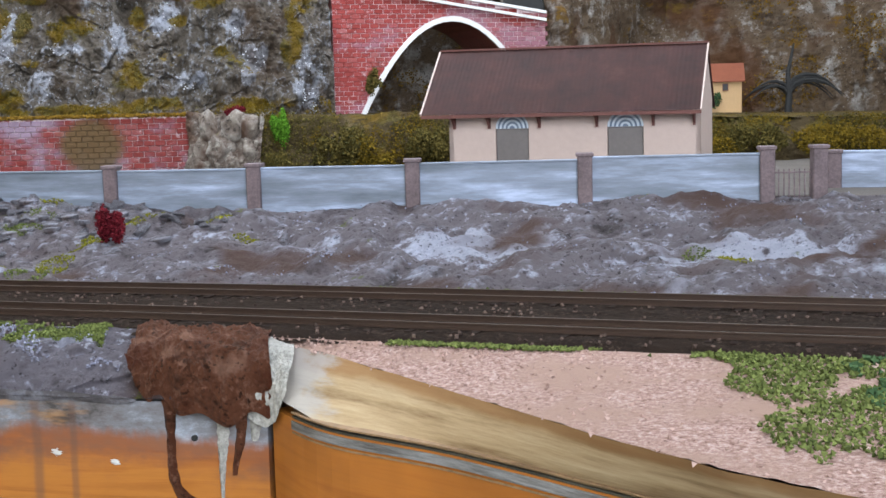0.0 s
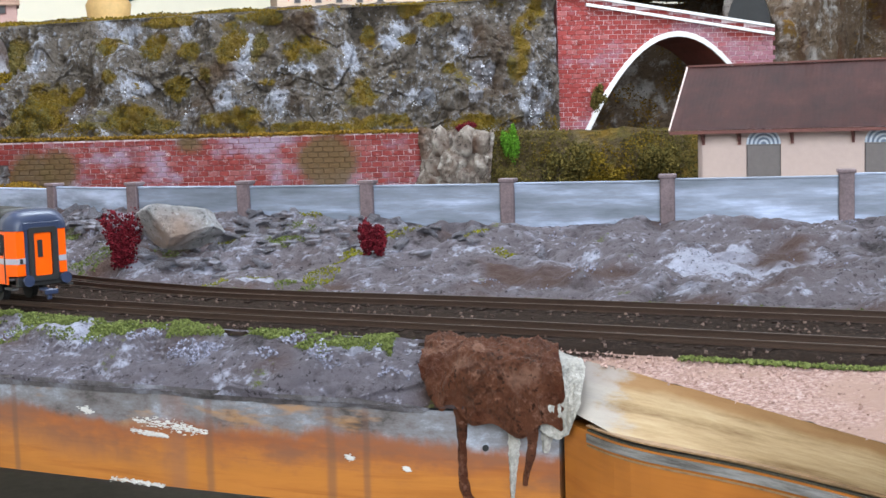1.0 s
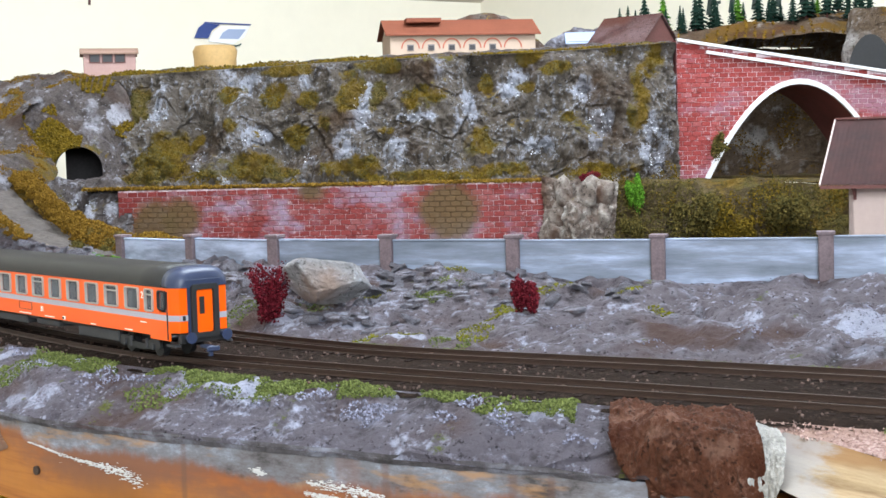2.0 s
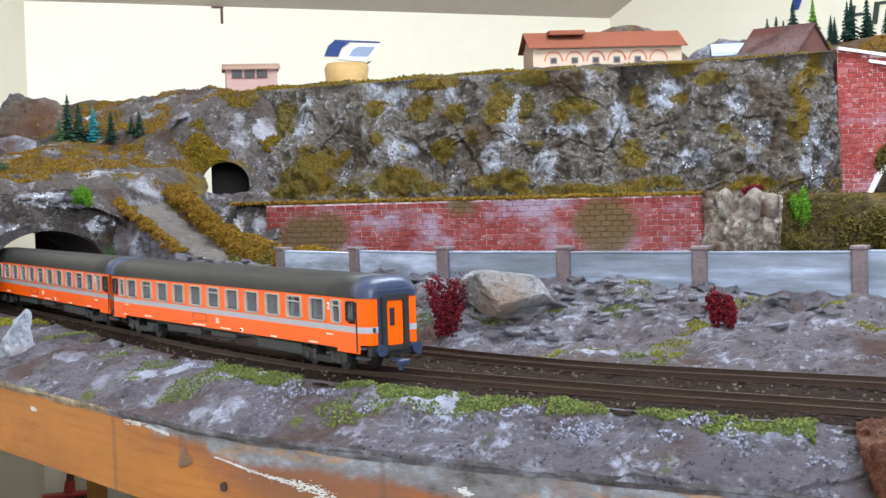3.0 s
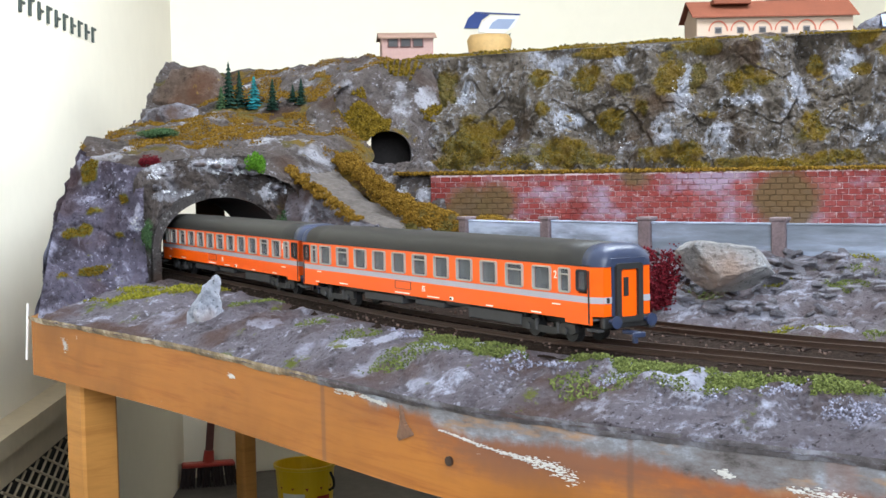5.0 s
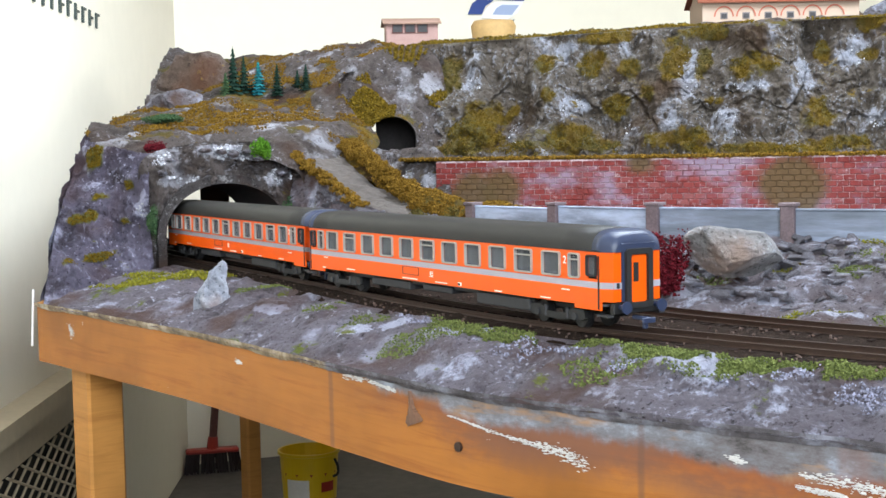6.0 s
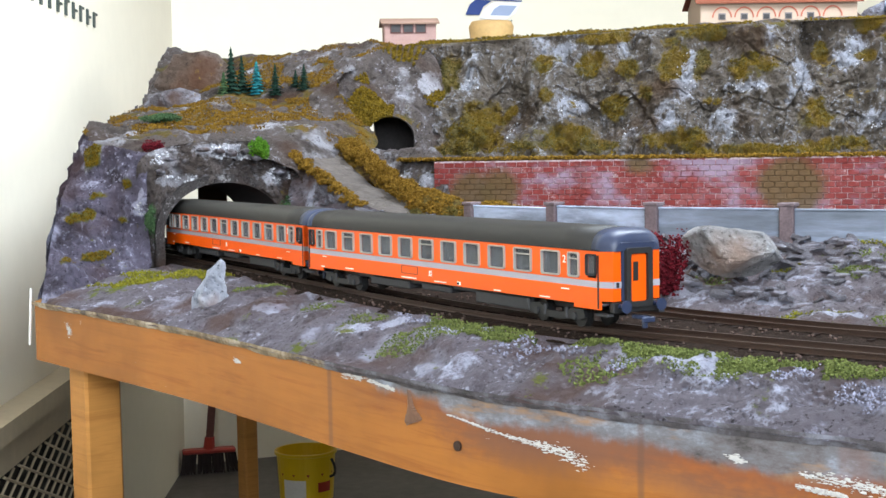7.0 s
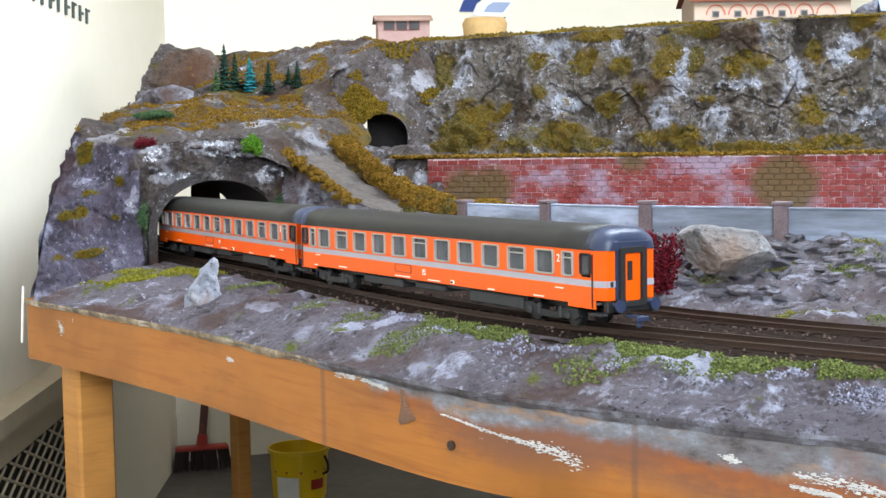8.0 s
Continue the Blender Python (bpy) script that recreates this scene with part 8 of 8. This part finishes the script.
def worn_trim_material():
    n = Nodes("worn_grey_trim", 0.7)
    f = n.noise(30, 7, 0.75, stretch=(0.6, 0.6, 7.0))
    c = n.ramp(f, (0.34, (0.045, 0.040, 0.036)), (0.48, (0.14, 0.135, 0.135)), (0.60, (0.24, 0.24, 0.25)), (0.68, (0.52, 0.50, 0.48)))
    n.bump(f, 0.5, 0.001)
    return n.done(c)


M["worn_trim"] = worn_trim_material()
M["edge_brown"] = plain("stained_plank_edge", (0.19, 0.115, 0.06), 0.7, vary=0.45, scale=50)
for nm, z0, z1, out_by, mt in (("plank_edge", -0.0262, -0.0246, 0.0005, "edge_brown"), ("groove", -0.0278, -0.0262, 0.0002, "groove"), ("side_trim", -0.0318, -0.0278, 0.0007, "worn_trim"), ("lower_trim", -0.0334, -0.0318, 0.0004, "edge_brown")):
    bend_board(nm, [p + Vector((-out_by * 0.7, -out_by * 0.7, 0)) for p in right_line[2:]], z0, z1, 0.006, M[mt], table)

# ---- under the table and by the wall ----
out_n = Vector((0.924, 0.385, 0))
cover = thing("radiator_cover", "cream enamelled radiator cover with a pierced lattice front", "radiator cover")
LA, LBp = Vector((-1.150, 1.364, 0)), Vector((-0.952, 0.888, 0))


def cover_box(name, z0, z1, off0, off1, mat):
    bm = bmesh.new()
    vs = [bm.verts.new(p + out_n * o + Vector((0, 0, z))) for z in (z0, z1) for p, o in ((LA, off0), (LBp, off0), (LBp, off1), (LA, off1))]
    for f in ((0, 1, 2, 3), (7, 6, 5, 4), (0, 4, 5, 1), (1, 5, 6, 2), (2, 6, 7, 3), (3, 7, 4, 0)):
        bm.faces.new([vs[i] for i in f])
    bmesh.ops.recalc_face_normals(bm, faces=bm.faces)
    return part(name, bm, mat, cover)


cover_box("sill", -0.168, -0.150, 0.0, 0.030, M["cover"])
cover_box("top_rail", -0.200, -0.168, 0.0, 0.020, M["cover"])
cover_box("backing", FLOOR, -0.205, 0.0, 0.006, M["black"])
run_len = (LBp - LA).length
ld = (LBp - LA).normalized()
zh, zl = -0.205, FLOOR
for fam in (-1, 1):
    for k in range(-16, 32):
        x0 = k * 0.050
        slope_ = 2.9 * fam
        a0, a1 = x0, x0 + slope_ * (zh - zl)
        z0_, z1_ = zl, zh
        if fam > 0 and a1 > run_len:
            z1_ = zl + (run_len - a0) / slope_
        if fam > 0 and a0 < 0:
            z0_ = zl - a0 / slope_
        if fam < 0 and a1 < 0:
            z1_ = zl + (0 - a0) / slope_
        if fam < 0 and a0 > run_len:
            z0_ = zl + (run_len - a0) / slope_
        if z1_ - z0_ < 0.01 or z0_ < zl - 1e-6 or z1_ > zh + 1e-6:
            continue
        p0 = LA + ld * (x0 + slope_ * (z0_ - zl)) + out_n * (0.016 + 0.0006 * fam) + Vector((0, 0, z0_))
        p1 = LA + ld * (x0 + slope_ * (z1_ - zl)) + out_n * (0.016 + 0.0006 * fam) + Vector((0, 0, z1_))
        bm = bmesh.new()
        cyl(bm, p0, p1, 0.0015, 0.0015, 4)
        part("lattice_bar", bm, M["cover"], cover)
pipe = thing("wall_cable", "thin white cable hanging on the wall", "cable")
bm = bmesh.new()
cyl(bm, Vector((-0.861, 0.905, -0.018)), Vector((-0.864, 0.905, -0.062)), 0.0010, seg=8)
part("cable", bm, M["logo_white"], pipe)


def bucket():
    t = thing("yellow_bucket", "yellow plastic bucket with red band and paper label", "bucket", pose(-1.119, 1.903, FLOOR) @ Matrix.Scale(1.11, 4))
    bm = bmesh.new()
    prof_ = [(0.034, 0.0), (0.0385, 0.066), (0.0395, 0.067), (0.041, 0.083), (0.0435, 0.084), (0.0435, 0.088), (0.041, 0.088), (0.037, 0.020), (0.0, 0.018)]
    rows_ = [[bm.verts.new((r * math.cos(2 * math.pi * k / 32), r * math.sin(2 * math.pi * k / 32), z)) for k in range(32)] for r, z in prof_[:-1]]
    for a, b in zip(rows_, rows_[1:]):
        for k in range(32):
            bm.faces.new((a[k], a[(k + 1) % 32], b[(k + 1) % 32], b[k]))
    bm.faces.new(rows_[-1])
    bm.faces.new(rows_[0][::-1])
    bmesh.ops.recalc_face_normals(bm, faces=bm.faces)
    part("pail", bm, M["yellow"], t)

    def wrap(name, a0, a1, z0, z1, r0, mat, label):
        vs, fs = [], []
        for k in range(13):
            a = radians(a0 + (a1 - a0) * k / 12)
            vs += [Vector((r0 * math.cos(a), r0 * math.sin(a), z0)), Vector(((r0 + 0.0008) * math.cos(a), (r0 + 0.0008) * math.sin(a), z1))]
        part(name, mesh_from(name, vs, [(2 * k, 2 * k + 2, 2 * k + 3, 2 * k + 1) for k in range(12)], mat), None, t, label)
    wrap("band", 0, 360, 0.056, 0.060, 0.0390, M["red_plastic"], "red printed band")
    wrap("paper_label", -115, -65, 0.012, 0.052, 0.0382, M["label_white"], "white paper label")
    wrap("print_panel", -40, -8, 0.034, 0.048, 0.0386, M["red_plastic"], "red printed panel")
    bm = bmesh.new()
    pts = catmull([(0.042, -0.006, 0.078), (0.049, -0.012, 0.070), (0.050, -0.014, 0.060), (0.043, -0.014, 0.055)], 12)
    for a, b in zip(pts, pts[1:]):
        cyl(bm, a, b, 0.0018, seg=6)
    part("handle", bm, M["black"], t, "black plastic handle")


bucket()


def broom():
    t = thing("broom", "red broom with dark bristles leaning under the table", "broom", pose(-1.400, 2.093, FLOOR, 0, 0, 35) @ Matrix.Diagonal((1.08, 1.08, 0.82, 1)))
    part("head", box(0, 0, 0.046, 0.085, 0.022, 0.010, 0.003), M["red_plastic"], t)
    bm = bmesh.new()
    rn = random.Random(2)
    for k in range(160):
        x, y = rn.uniform(-0.042, 0.042), rn.uniform(-0.010, 0.010)
        cyl(bm, (x, y, 0.042), (x * 1.12, y * 1.6, 0.0), 0.0016, 0.0010, 4)
    part("bristles", bm, M["bristle"], t)
    bm = bmesh.new()
    cyl(bm, (0, 0, 0.048), (0.03, 0.03, 0.42), 0.0065, seg=10)
    part("stick", bm, M["trim_brown"], t)
    bm = bmesh.new()
    cyl(bm, (0, 0, 0.046), (0.002, 0.002, 0.075), 0.010, 0.008, 10)
    part("socket", bm, M["red_plastic"], t)


broom()
post = part("inner_post", box(-0.925, 1.30, 0.035, 0.030, 0.030, 0.12, 0.001, Matrix.Rotation(radians(30), 4, "Z")), M["dark_wood"])
tagged(post, "dark wooden post standing inside the hollow hill", "post")
